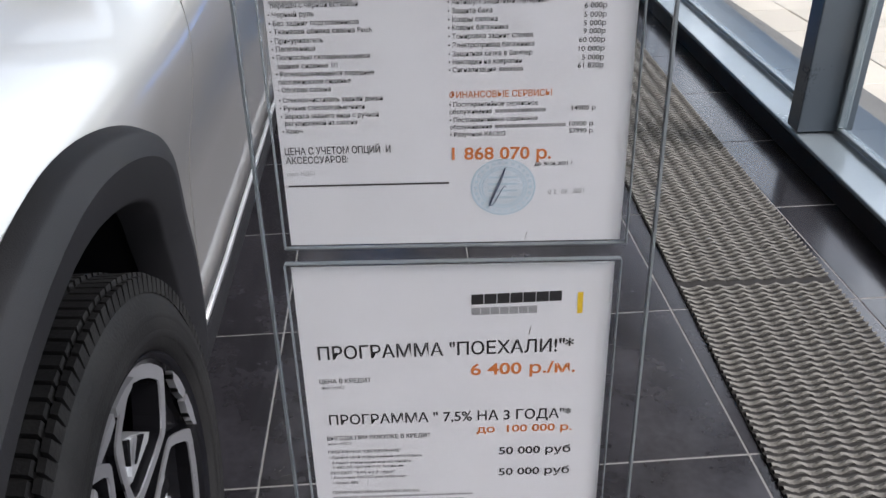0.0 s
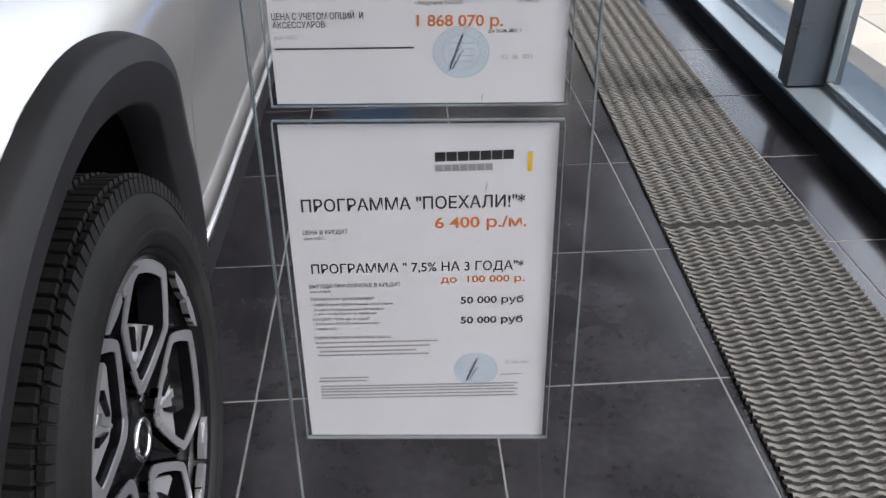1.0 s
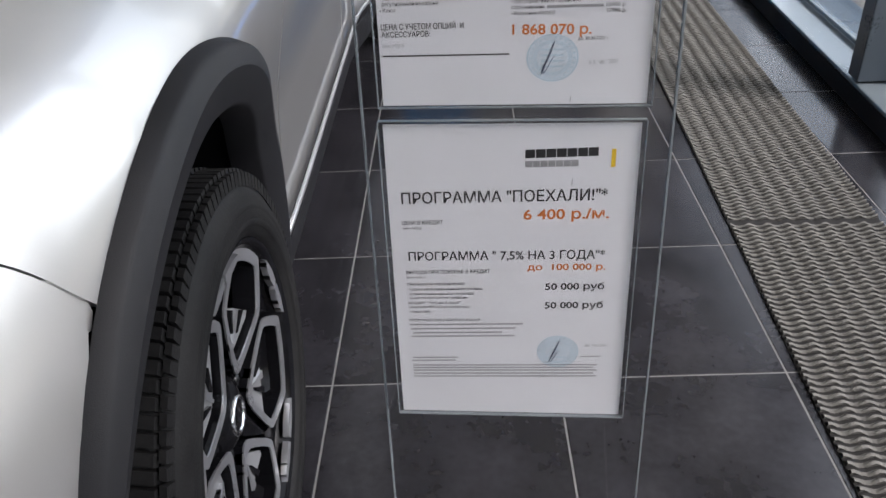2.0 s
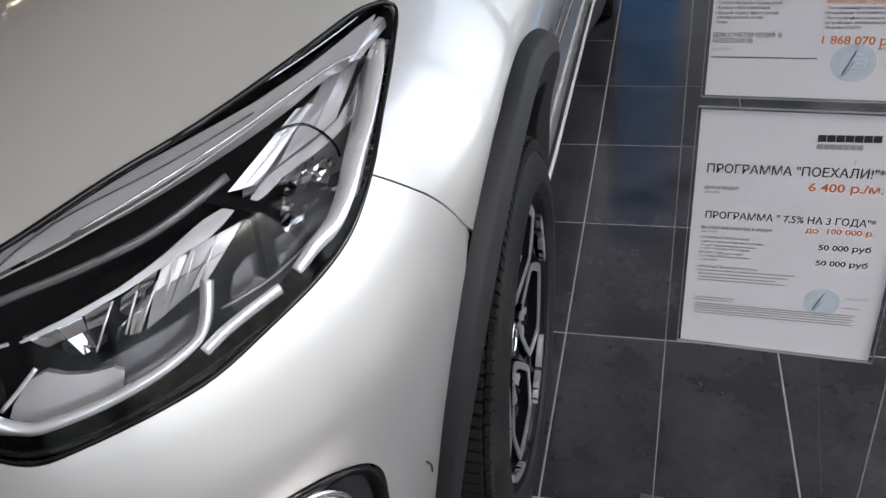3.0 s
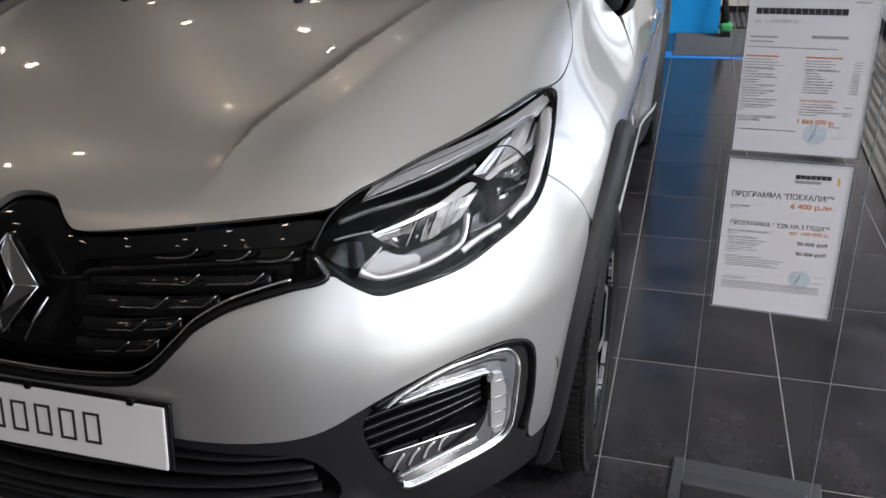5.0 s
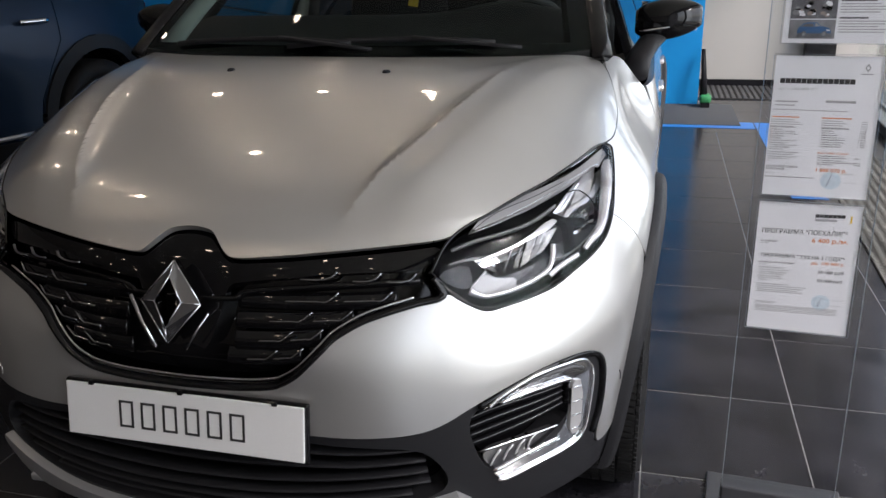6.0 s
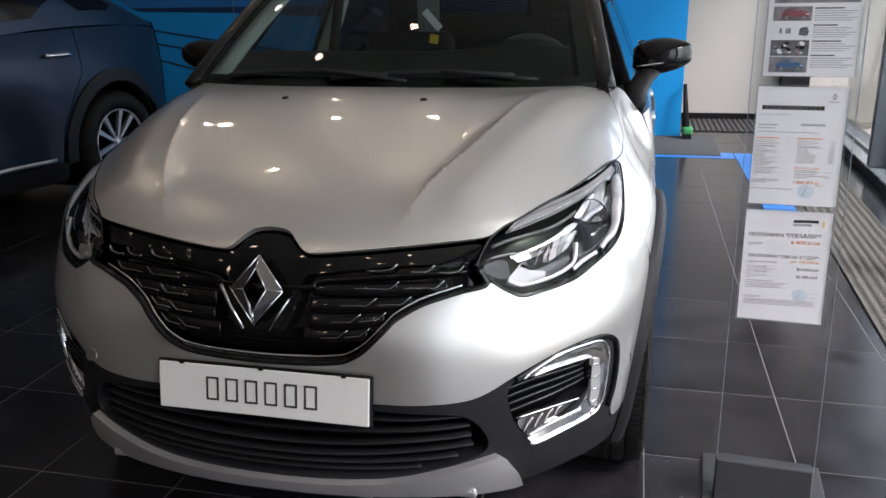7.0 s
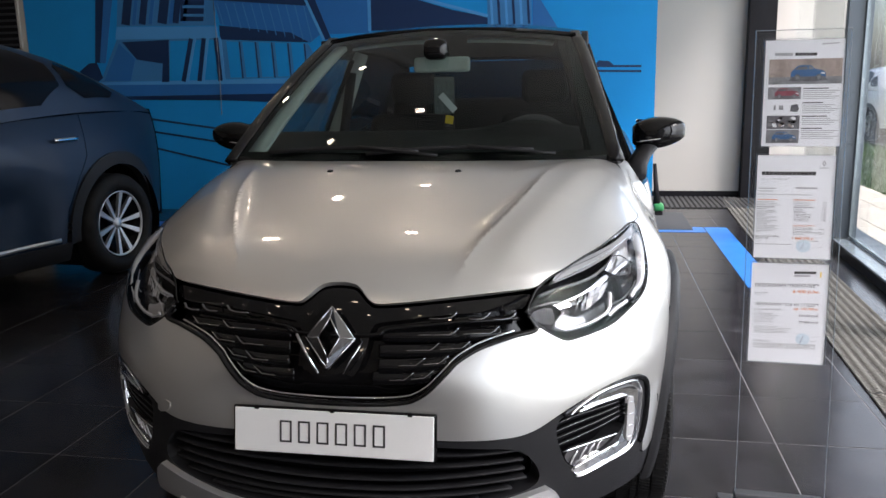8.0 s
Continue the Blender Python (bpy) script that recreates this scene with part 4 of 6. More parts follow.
    sweep("fog_rim", on_body([(.778, .32, .40), (.787, .335, .46), (.788, .338, .55), (.778, .322, .588), (.748, .28, .604), (.687, .213, .603), (.625, .158, .583), (.57, .115, .556)], .0, 5, s), disc(.009, 8, .003), GLOSS, car, "black fog lamp rim", up=(0, -1, 0))

# head lamps
def facet_field(name, quad, nu, nv, off, tilt, mat, parent, label, side, seed):
    """Small mirror facets over a four-cornered field, each at its own slant."""
    r, q, at, lift = random.Random(seed), ae(quad), [], []
    for i in range(nu):
        for j in range(nv):
            tu, tv = r.uniform(-tilt, tilt), r.uniform(-tilt, tilt)
            for du, dv in ((.02, .02), (.98, .02), (.98, .98), (.02, .98)):
                u, w = (i + du) / nu, (j + dv) / nv
                at.append((q[0] * (1 - w) + q[1] * w) * (1 - u) + (q[3] * (1 - w) + q[2] * w) * u)
                lift.append(off + tu * (du - .5) + tv * (dv - .5))
    at = np.array(at)
    v = lift_front(at) + normals_of(lift_front, at, .05, 1) * np.array(lift)[:, None]
    return link(name, v * (side, 1, 1), [(k, k + 1, k + 2, k + 3) for k in range(0, len(at), 4)], mat, parent, label)


LAMP = LAMP_TIP * 2 + [(.494, .183, .860)] + LAMP_T + [(.757, .650, .962)] * 2 + LAMP_O + LAMP_B
for s in (1, -1):
    lamp = thing("head_lamp", None, "clear wrap-around head lamp with chrome internals")
    lamp.parent = car
    sheet("bucket", LAMP, DARK, lamp, "black lamp housing", gap=0, off=-.078, skirt=0, side=s)
    sheet("wall", LAMP, GLOSS, lamp, gap=0, off=-.0785, skirt=-.076, side=s, step=6)
    cover = sheet("cover", LAMP, LENS, lamp, "clear plastic cover", gap=.1, off=.001, skirt=0, side=s)
    cover.visible_shadow = False
    # black surround
    sweep("rim", on_body(LAMP, .0, 4, s, True), disc(.0030, 8, .002), GLOSS, lamp, up=(0, -1, 0), closed=True)
    sweep("lower_band", on_body([(.49, .15, .797), (.525, .152, .769), (.556, .158, .748), (.580, .168, .742), (.603, .186, .741), (.65, .223, .748), (.695, .271, .760), (.734, .322, .775)], -.012, 5, s), disc(.006, 8, .004), GLOSS, lamp, up=(0, -1, 0))
    # turn-signal strip along the top, over the black blade
    sheet("signal_strip", [(.534, .220, .879), (.561, .279, .909), (.639, .378, .926), (.701, .485, .938), (.757, .654, .960), (.757, .623, .950), (.754, .574, .937), (.738, .545, .938), (.713, .477, .927), (.668, .389, .914), (.605, .295, .897), (.550, .234, .883)], LENSGREY, lamp, "frosted grey signal strip", gap=0, off=-.010, skirt=.02, rounds=1, side=s)
    for r, off, mat, way in ((.0010, -.004, CHROME, [(.563, .276, .909), (.596, .322, .919), (.635, .384, .931), (.697, .496, .945), (.746, .627, .961)]), (.0009, -.0085, CHROME, [(.592, .279, .894), (.642, .35, .909), (.686, .427, .922), (.711, .482, .931), (.738, .544, .938), (.755, .579, .937)]), (.0008, -.0086, LAMPGREY, [(.539, .226, .880), (.577, .285, .903), (.640, .364, .917), (.690, .448, .929)]), (.0013, -.009, LENSGREY, [(.539, .222, .877), (.59, .271, .889), (.644, .344, .904), (.681, .41, .917), (.703, .457, .925)])):
        sweep("strip_line", on_body(way, off, 5, s), disc(r, 5), mat, lamp, "thin line", up=(0, -1, 0))
    sweep("ribbed_bar", on_body([(.509, .186, .853), (.55, .218, .865), (.595, .256, .872), (.647, .312, .883), (.687, .386, .901)], -.022, 5, s), disc(.0042, 6, .0016), LAMPBAR, lamp, "dark ribbed bar", up=(0, -1, 0))
    sweep("tip_line", on_body([(.505, .171, .826), (.529, .183, .831), (.561, .200, .834)], -.010, 4, s), disc(.0018, 6), LENSGREY, lamp, "", up=(0, -1, 0))
    # daytime light: a bright hook and an outer ribbon in two lengths
    hook = [(.547, .164, .777), (.562, .170, .769), (.580, .179, .764), (.623, .211, .768), (.658, .243, .777), (.680, .269, .788), (.687, .280, .797), (.689, .291, .813), (.688, .304, .834)]
    sweep("daylight", on_body(hook, -.008, 5, s), lambda u: [(a * (1 + .9 * max(0, 1 - u / .14) + .45 * max(0, u - .6)), c) for a, c in ((-.0036, -.006), (.0036, -.006), (.0040, .003), (-.0040, .003))], LIGHTGUIDE, lamp, "white daytime light guide", up=(0, -1, 0))
    sweep("ribbon", on_body([(.688, .271, .779), (.701, .289, .788), (.714, .307, .794), (.728, .326, .799), (.738, .339, .802)], -.008, 5, s), [(-.0050, -.003), (.0050, -.003), (.0052, .0), (0, .0012), (-.0052, .0)], LIGHTGUIDE, lamp, "bright lower ribbon", up=(0, -1, 0))
    out = [(.748, .357, .810), (.758, .379, .821), (.769, .403, .830), (.775, .431, .848), (.776, .468, .873), (.775, .516, .897), (.770, .571, .922), (.766, .615, .938)]
    sweep("ribbon", on_body(out, -.008, 5, s), lambda u: [(a * (.42 + .75 * u * (1 if u < .85 else (1 - u) / .15)), c) for a, c in ((-.012, -.003), (.012, -.003), (.0125, .0), (.0, .0012), (-.0125, .0))], LIGHTGUIDE, lamp, "bright upper ribbon", up=(0, -1, 0))
    sweep("edge_strip", on_body([(x + .010, y + .006, z - .001) for x, y, z in out[3:]], -.013, 4, s), disc(.006, 8, .003), LENSGREY, lamp, "clear cover edge", up=(0, -1, 0))
    for k in range(15):
        u = k / 14
        x, y, z = (.7745 - .008 * abs(u - .45) * 2, .445 + .165 * u, .848 + .084 * u)
        sweep("edge_rib", on_body([(x + .005, y, z), (x + .012, y + .010, z - .004)], -.0075, 1, s), disc(.0010, 5), LAMPBAR, lamp, up=(0, -1, 0))
    sheet("inner_panel", [(.479, .168, .809), (.534, .207, .823), (.547, .197, .788), (.541, .186, .775), (.507, .171, .785)], GLOSS, lamp, "black inner facet", gap=0, off=-.024, skirt=.03, rounds=1, side=s)
    # silver bowl and smoky tray inside the hook
    sheet("silver_bowl", [(.574, .197, .806), (.603, .207, .791), (.636, .231, .789), (.634, .218, .766), (.589, .184, .763), (.563, .170, .768), (.553, .167, .776)], LENSGREY, lamp, "satin silver bowl", gap=0, off=-.026, skirt=.012, rounds=1, side=s)
    sweep("bowl_edge", on_body([(.576, .198, .808), (.565, .185, .796), (.551, .170, .782)], -.020, 4, s), disc(.0022, 6), LIGHTGUIDE, lamp, "bright bowl edge", up=(0, -1, 0))
    sheet("tray", [(.605, .208, .790), (.665, .263, .803), (.691, .292, .811), (.695, .286, .793), (.689, .276, .785), (.667, .249, .773), (.639, .221, .765), (.632, .226, .780)], LAMPGREY, lamp, "smoky lower tray", gap=0, off=-.036, skirt=.02, rounds=0, side=s)
    sweep("tray_line", on_body([(.588, .184, .767), (.633, .219, .772), (.661, .246, .779), (.681, .271, .790)], -.016, 4, s), disc(.0012, 5), LENSGREY, lamp, "thin tray line", up=(0, -1, 0))
    # low-beam reflectors, deep under a bright arm
    cells = [[(.560, .201, .832), (.598, .209, .800), (.623, .230, .805), (.624, .252, .841)], [(.632, .258, .840), (.630, .234, .803), (.649, .249, .805), (.656, .297, .862)], [(.658, .301, .865), (.652, .251, .804), (.696, .307, .827), (.712, .368, .873)]]
    for i, cell in enumerate(cells):
        facet_field("reflector", cell, (3, 2, 3)[i], (2, 3, 2)[i], (-.050, -.055, -.053)[i], (.012, .012, .005)[i], (REFLECT, REFLECT, LENSGREY)[i], lamp, "faceted reflector cell", s, 11 + i)
    for x0, y0, z0, x1, y1, z1 in ((.626, .254, .841, .616, .223, .803), (.643, .269, .843, .637, .242, .809), (.657, .283, .846, .647, .248, .807), (.668, .306, .859, .663, .272, .823), (.679, .322, .863, .677, .292, .832), (.693, .341, .867, .689, .302, .830)):
        sweep("rib", on_body([(x0, y0, z0), (x1, y1, z1)], -.040, 2, s), disc(.0012, 5), LIGHTGUIDE, lamp, "clear rib", up=(0, -1, 0))
    sheet("arm", [(.561, .201, .831), (.621, .254, .847), (.654, .298, .864), (.671, .330, .877), (.683, .350, .884), (.706, .384, .886), (.690, .339, .867), (.666, .306, .860), (.622, .250, .841), (.565, .201, .827)], LIGHTGUIDE, lamp, "bright reflector arm", gap=0, off=-.034, skirt=.008, rounds=1, side=s)
    sheet("arm", [(.708, .376, .881), (.718, .417, .895), (.746, .469, .902), (.763, .526, .911), (.766, .598, .937), (.780, .612, .927), (.778, .540, .906), (.756, .474, .894), (.734, .430, .891), (.718, .383, .878)], LIGHTGUIDE, lamp, "bright outer arm", gap=0, off=-.034, skirt=.008, rounds=1, side=s)
    # outer main-beam reflector with its pale panels, dark divider and ring
    for k, (off, tilt, quad) in enumerate(((-.042, .006, [(.690, .378, .895), (.724, .500, .932), (.738, .518, .930), (.712, .403, .893)]), (-.038, .006, [(.722, .425, .897), (.738, .555, .943), (.762, .603, .942), (.758, .510, .908)]), (-.018, .004, [(.735, .544, .940), (.762, .655, .957), (.774, .665, .949), (.760, .582, .936)]))):
        facet_field("outer_panel", quad, 2, 1, off, tilt, LIGHTGUIDE, lamp, "pale outer panel", s, 51 + k)
    # pale sheet added to brighten the voids behind the outer panels
    sheet("outer_fill", [(.690, .378, .895), (.724, .500, .935), (.760, .630, .950), (.774, .640, .942), (.782, .540, .900), (.784, .470, .860), (.745, .440, .890)], LENSGREY, lamp, "added pale fill behind the outer lamp panels", gap=0, off=-.058, skirt=.006, side=s, rounds=1)
    sheet("divider", [(.674, .358, .893), (.684, .371, .895), (.723, .387, .875), (.732, .385, .865), (.737, .366, .843), (.722, .367, .859), (.717, .373, .869), (.706, .369, .877)], DARK, lamp, "black divider", gap=0, off=-.030, skirt=.02, side=s, rounds=0)
    sheet("divider", [(.722, .367, .859), (.737, .366, .843), (.742, .353, .816), (.735, .340, .809)], DARK, lamp, "black divider", gap=0, off=-.030, skirt=.02, side=s, rounds=0)
    sweep("ring", on_body([(.71, .453, .919), (.72, .469, .919), (.734, .482, .915), (.752, .484, .904), (.764, .482, .891), (.771, .474, .881)], -.032, 4, s), disc(.0016, 6), GLOSS, lamp, "dark reflector ring", up=(0, -1, 0))
    for i, fac in enumerate(([(.736, .407, .877), (.741, .445, .895), (.761, .477, .895), (.786, .470, .863)], [(.748, .378, .841), (.736, .407, .877), (.786, .470, .863), (.779, .437, .850)])):
        facet_field("facet", fac, 5, 4, -.052, .018, REFLECT, lamp, "chrome reflector facets", s, 31 + i)
    sheet("smoked_bowl", [(.715, .332, .832), (.742, .371, .840), (.776, .430, .847), (.790, .450, .842), (.783, .413, .814), (.754, .354, .796), (.722, .309, .783), (.712, .307, .798)], LAMPGREY, lamp, "smoky outer bowl", gap=0, off=-.050, skirt=.01, side=s, rounds=1)
    sweep("bowl_line", on_body([(.703, .299, .803), (.737, .342, .809), (.764, .391, .826), (.778, .430, .845)], -.028, 4, s), disc(.0010, 5), LENSGREY, lamp, "", up=(0, -1, 0))

# painted filler added behind the corner of fender, bumper and arch, hiding a notch
for s in (1, -1):
    sheet("corner_filler", [(.842, .520, .780), (.856, .552, .768), (.866, .550, .715), (.852, .512, .722)], PAINT, car, "silver filler behind the panel corner", gap=0, off=-.004, skirt=.01, rounds=1, side=s)

# dark backing added behind the gaps, its colour standing in for their shade
sheet("gap_backing", mirrored([(0, .1, .88), (.48, .2, .88), (.70, .5, .93), (.74, .70, .95), (.72, 1.05, 1.08), (0, .86, 1.11)]), DARK, car, gap=0, off=-.03, skirt=0, step=3)
sheet("gap_backing", mirrored([(0, -.02, .65), (.30, .04, .72), (.56, .16, .72), (.76, .40, .78), (.82, .46, .77), (.82, .44, .40), (.56, .12, .52), (0, -.02, .50)]), DARK, car, gap=0, off=-.13, skirt=0, step=3)

# arches, wells, sills
for s in (1, -1):
    for c, front_one in ((HUB, True), ((3.505, .338), False)):
        r_out = spline((-20, 60, 90, 111, 130, 150, 166, 190), (.490, .500, .498, .494, .477, .447, .422, .415) if front_one else (.490, .500, .498, .498, .498, .496, .492, .490))
        r_in = spline((-20, 60, 111, 150, 190), (.412, .414, .412, .392, .372) if front_one else (.412, .414, .412, .412, .412))
        fl, prof = lift_flank(s), ((0, .0), (.07, .015), (.14, .019), (.40, .023), (.40, .023), (.92, .006), (.98, .001), (1.0, -.045))
        v, na = [], 64
        for k in range(na + 1):
            an = -12 + (206 if front_one else 204) * k / na
            a, ro, ri = radians(an), float(r_out(an)), float(r_in(an))
            for u, off in prof:
                r = ro + (ri - ro) * u
                p = fl(np.array([(c[0] + r * math.cos(a), c[1] + r * math.sin(a))]))[0]
                v.append((p[0] + s * off, p[1], p[2]))
        n = len(prof)
        link("arch_cladding", v, [(k * n + i, k * n + i + 1, (k + 1) * n + i + 1, (k + 1) * n + i) for k in range(na) for i in range(n - 1) if prof[i] != prof[i + 1]], CLAD, car, "grained black wheel arch cladding", True)
        w = []
        for k in range(19):
            an = -25 + (218 if front_one else 235) * k / 18
            a, ri = radians(an), float(r_in(max(-20, min(190, an)))) + .006
            w += [(s * .52, c[0] + ri * math.cos(a), c[1] + ri * math.sin(a)), (s * .83, c[0] + ri * math.cos(a), c[1] + ri * math.sin(a))]
        link("wheel_well", w, [(2 * k, 2 * k + 1, 2 * k + 3, 2 * k + 2) for k in range(18)], DARK, car, "dark wheel well", True)
        link("well_wall", [(s * .52, c[0], c[1])] + [(s * .52, c[0] + .45 * math.cos(radians(20 * k)), c[1] + .45 * math.sin(radians(20 * k))) for k in range(18)], [(0, 1 + k, 1 + (k + 1) % 18) for k in range(18)], DARK, car)
    sill = [(1.31, .30), (3.03, .30), (3.02, .19), (1.31, .19)]
    patch("sill", np.array(sill), lift_flank(s), CLAD, car, "black plastic sill", .06, (), .06, .012, s, .002)
    fl = lift_flank(s)
    sweep("sill_trim", [p + np.array((s * .016, 0, 0)) for p in fl(np.array([(1.30 + .1 * k, .335 + .0 * k) for k in range(18)]))], [(-.003, -.006), (.003, -.006), (.003, .006), (-.003, .006)], SATIN, car, "chrome sill strip")

# flanks behind the front wheels
BELT = lambda y: .985 + .03 * (y - 1.4)
for s in (1, -1):
    fl = lift_flank(s)
    for name, y0, y1 in (("front_door", 1.381, 2.36), ("rear_door", 2.366, 3.10)):
        o = [(y0, .31), (y1 - .01, .31), (y1, .6), (y1, BELT(y1)), (y0, BELT(y0))]
        if name == "rear_door":
            o = [(y0, .31), (3.00, .31), (3.03, .48), (3.14, .68), (3.20, .8), (3.22, BELT(3.2)), (y0, BELT(y0))]
        door = patch(name, np.array(o), fl, PAINT, car, "silver door", .05, (), .02, 0, s, .002)
        hy = y1 - .17 if name == "front_door" else 3.03
        hp = fl(np.array([(hy + .02 * k, .865) for k in range(-4, 5)])) + np.array((s * .003, 0, 0))
        sweep("door_handle", hp, disc(.009, 8, .012), PAINT, door, "silver door handle")
    o = [(3.035, .30)] + [(y, z) for _, y, z in arch(.487, 176, 4, 14, c=(3.505, .338))] + [(4.0, .30), (4.20, .32), (4.24, .55), (4.22, .8), (4.15, 1.03), (3.6, 1.06), (3.226, BELT(3.2)), (3.205, .8), (3.145, .68), (3.035, .48)]
    patch("rear_quarter", np.array(o), fl, PAINT, car, "silver rear quarter", .05, (), .02, 0, s, .002)

# tail, kept plain
tq = []
for k in range(13):
    z = .30 + .75 * k / 12
    for i in range(15):
        u = -1 + 2 * i / 14
        tq.append((u * half_w(np.array(4.21), np.array(z)) * 1.0, 4.20 + .10 * (1 - abs(u) ** 3) - .05 * max(0, z - .8), z))
link("tailgate", tq, [(15 * k + i, 15 * k + i + 1, 15 * k + 16 + i, 15 * k + 15 + i) for k in range(12) for i in range(14)], PAINT, car, "silver tailgate", True)
for s in (1, -1):
    box("tail_lamp", (.16, .05, .14), (s * .56, 4.285, .93), RED, car, "red tail lamp", .02)

# roof, pillars, glass
ROOFZ = spline((1.80, 2.2, 2.8, 3.4, 3.75), (1.615, 1.652, 1.648, 1.60, 1.54))


def lift_roof(q):
    x, y = q[:, 0], q[:, 1]
    return np.stack((x, y, ROOFZ(y) - .042 * (np.abs(x) / .57) ** 2.4), 1)


ro = [(.0, 1.775), (.3, 1.79), (.55, 1.845), (.572, 1.9), (.585, 2.6), (.565, 3.3), (.53, 3.74), (.0, 3.78)]
patch("roof", np.concatenate((ro, [(-x, y) for x, y in ro[-2:0:-1]])), lift_roof, ROOF_P, car, "gloss black roof", .07, (), .02, 0, 1, .004)


def lift_screen(q):
    u, w = q[:, 0], q[:, 1]
    b = np.stack((.70 * u, .93 + .14 * u * u, 1.122 + 0 * u), 1)
    t = np.stack((.548 * u, 1.775 + .065 * u * u, 1.608 - .04 * u * u), 1)
    return b + (t - b) * w[:, None] + np.array((0, -.30, .5)) * (.16 * w * (1 - w))[:, None]


patch("windscreen", np.array([(-1, 0), (1, 0), (1, 1), (-1, 1)]), lift_screen, WIND, car, "clear windscreen", .08, (), 0, 0, 1, .004)
for o in ([(.905, .04), (1, .03), (1, .96), (.92, .95), (.895, .5)], [(-1, .03), (-.945, .04), (-.94, .5), (-.95, .95), (-1, .96)], [(-1, 0), (1, 0), (1, .035), (.9, .045), (-.9, .045), (-1, .035)], [(-1, .955), (-.9, .945), (.9, .945), (1, .955), (1, 1), (-1, 1)]):
    patch("screen_band", np.array(o), lift_screen, GLOSS, car, "black printed screen border", .06, (), 0, -.004, 1, .004)
for s in (1, -1):
    a = lift_screen(np.array([(s * 1.015, w) for w in np.linspace(-.02, 1.05, 12)]))
    sweep("a_pillar", a, [(-.030, -.02), (.018, -.022), (.030, -.004), (.016, .010), (-.024, .008)] if s > 0 else [(.030, -.02), (.024, .008), (-.016, .010), (-.030, -.004), (-.018, -.022)], ROOF_P, car, "gloss black windscreen pillar")
    # same inner trim: its lit left is coloured pale, the unlit right dark
    a = lift_screen(np.array([(s * .945, w) for w in np.linspace(.03, .96, 10)])) + np.array((0, .05, -.015))
    sweep("door_pillar", [(s * .735, 2.33, .98), (s * .68, 2.34, 1.2), (s * .565, 2.37, 1.54)], [(-.012, -.045), (.012, -.045), (.012, .045), (-.012, .045)], LINER if s < 0 else CLOTH, car, "inner door pillar")
    sweep("seat_belt", [(s * .66, 2.31, .80), (s * .655, 2.31, 1.1), (s * .60, 2.33, 1.44)], [(-.002, -.024), (.002, -.024), (.002, .024), (-.002, .024)], CLAD, car, "black seat belt")
    sweep("pillar_trim", a, [(-.05, -.01), (.05, -.01), (.05, .01), (-.05, .01)], LINER if s < 0 else CLOTH, car, "inner pillar trim")

    def lift_side(q, s=s):
        y, z = q[:, 0], q[:, 1]
        k = np.clip((z - 1.0) / .54, 0, 1.2)
        return np.stack((s * (.812 - .225 * k ** 1.12) * (1 - .10 * np.clip((y - 3.0) / .9, 0, 1) ** 2), y, z), 1)
    for name, o in (("front_side_window", [(1.42, 1.06), (1.46, 1.02), (2.32, 1.04), (2.32, 1.515), (1.90, 1.515)]), ("rear_side_window", [(2.39, 1.04), (3.10, 1.07), (3.45, 1.14), (3.30, 1.46), (2.9, 1.51), (2.39, 1.515)])):
        g = patch(name, np.array(o), lift_side, PRIVACY if "rear" in name else WIND, car, "side window glass", .08, (), 0, 0, s, .004)
        g.visible_shadow = False
    fr = np.array([(1.36, 1.035), (1.42, 1.00), (2.36, 1.02), (3.15, 1.05), (3.9, 1.08), (3.74, 1.35), (3.5, 1.52), (2.9, 1.556), (1.86, 1.556)])
    patch("window_frame", fr, lift_side, ROOF_P, car, "black window frame", .08, [np.array([(1.43, 1.065), (1.47, 1.028), (2.31, 1.045), (2.31, 1.51), (1.91, 1.51)]), np.array([(2.40, 1.045), (3.10, 1.075), (3.44, 1.145), (3.29, 1.455), (2.9, 1.505), (2.40, 1.51)])], .025, -.002, s, .004)
    sweep("belt_trim", lift_side(np.array([(1.40 + .14 * k, 1.03 + .002 * k) for k in range(14)])) + np.array((s * .012, 0, -.012)), disc(.007, 6, .012), GLOSS, car, "black belt strip")
rg = np.array([(-.52, 3.77, 1.515), (.52, 3.77, 1.515), (.60, 4.12, 1.06), (-.60, 4.12, 1.06)])
link("rear_window", list(rg), [(0, 1, 2, 3)], PRIVACY, car, "dark rear window").visible_shadow = False

# scuttle and wipers
cw = []
for k in range(21):
    u = -1 + .1 * k
    cw += [(.715 * u, .868 + .185 * u * u, 1.105), (.715 * u, .90 + .17 * u * u, 1.098), (.70 * u, .95 + .15 * u * u, 1.118)]
link("scuttle", cw, [(3 * k + i, 3 * k + 1 + i, 3 * k + 4 + i, 3 * k + 3 + i) for k in range(20) for i in range(2)], CLAD, car, "black scuttle panel", True)
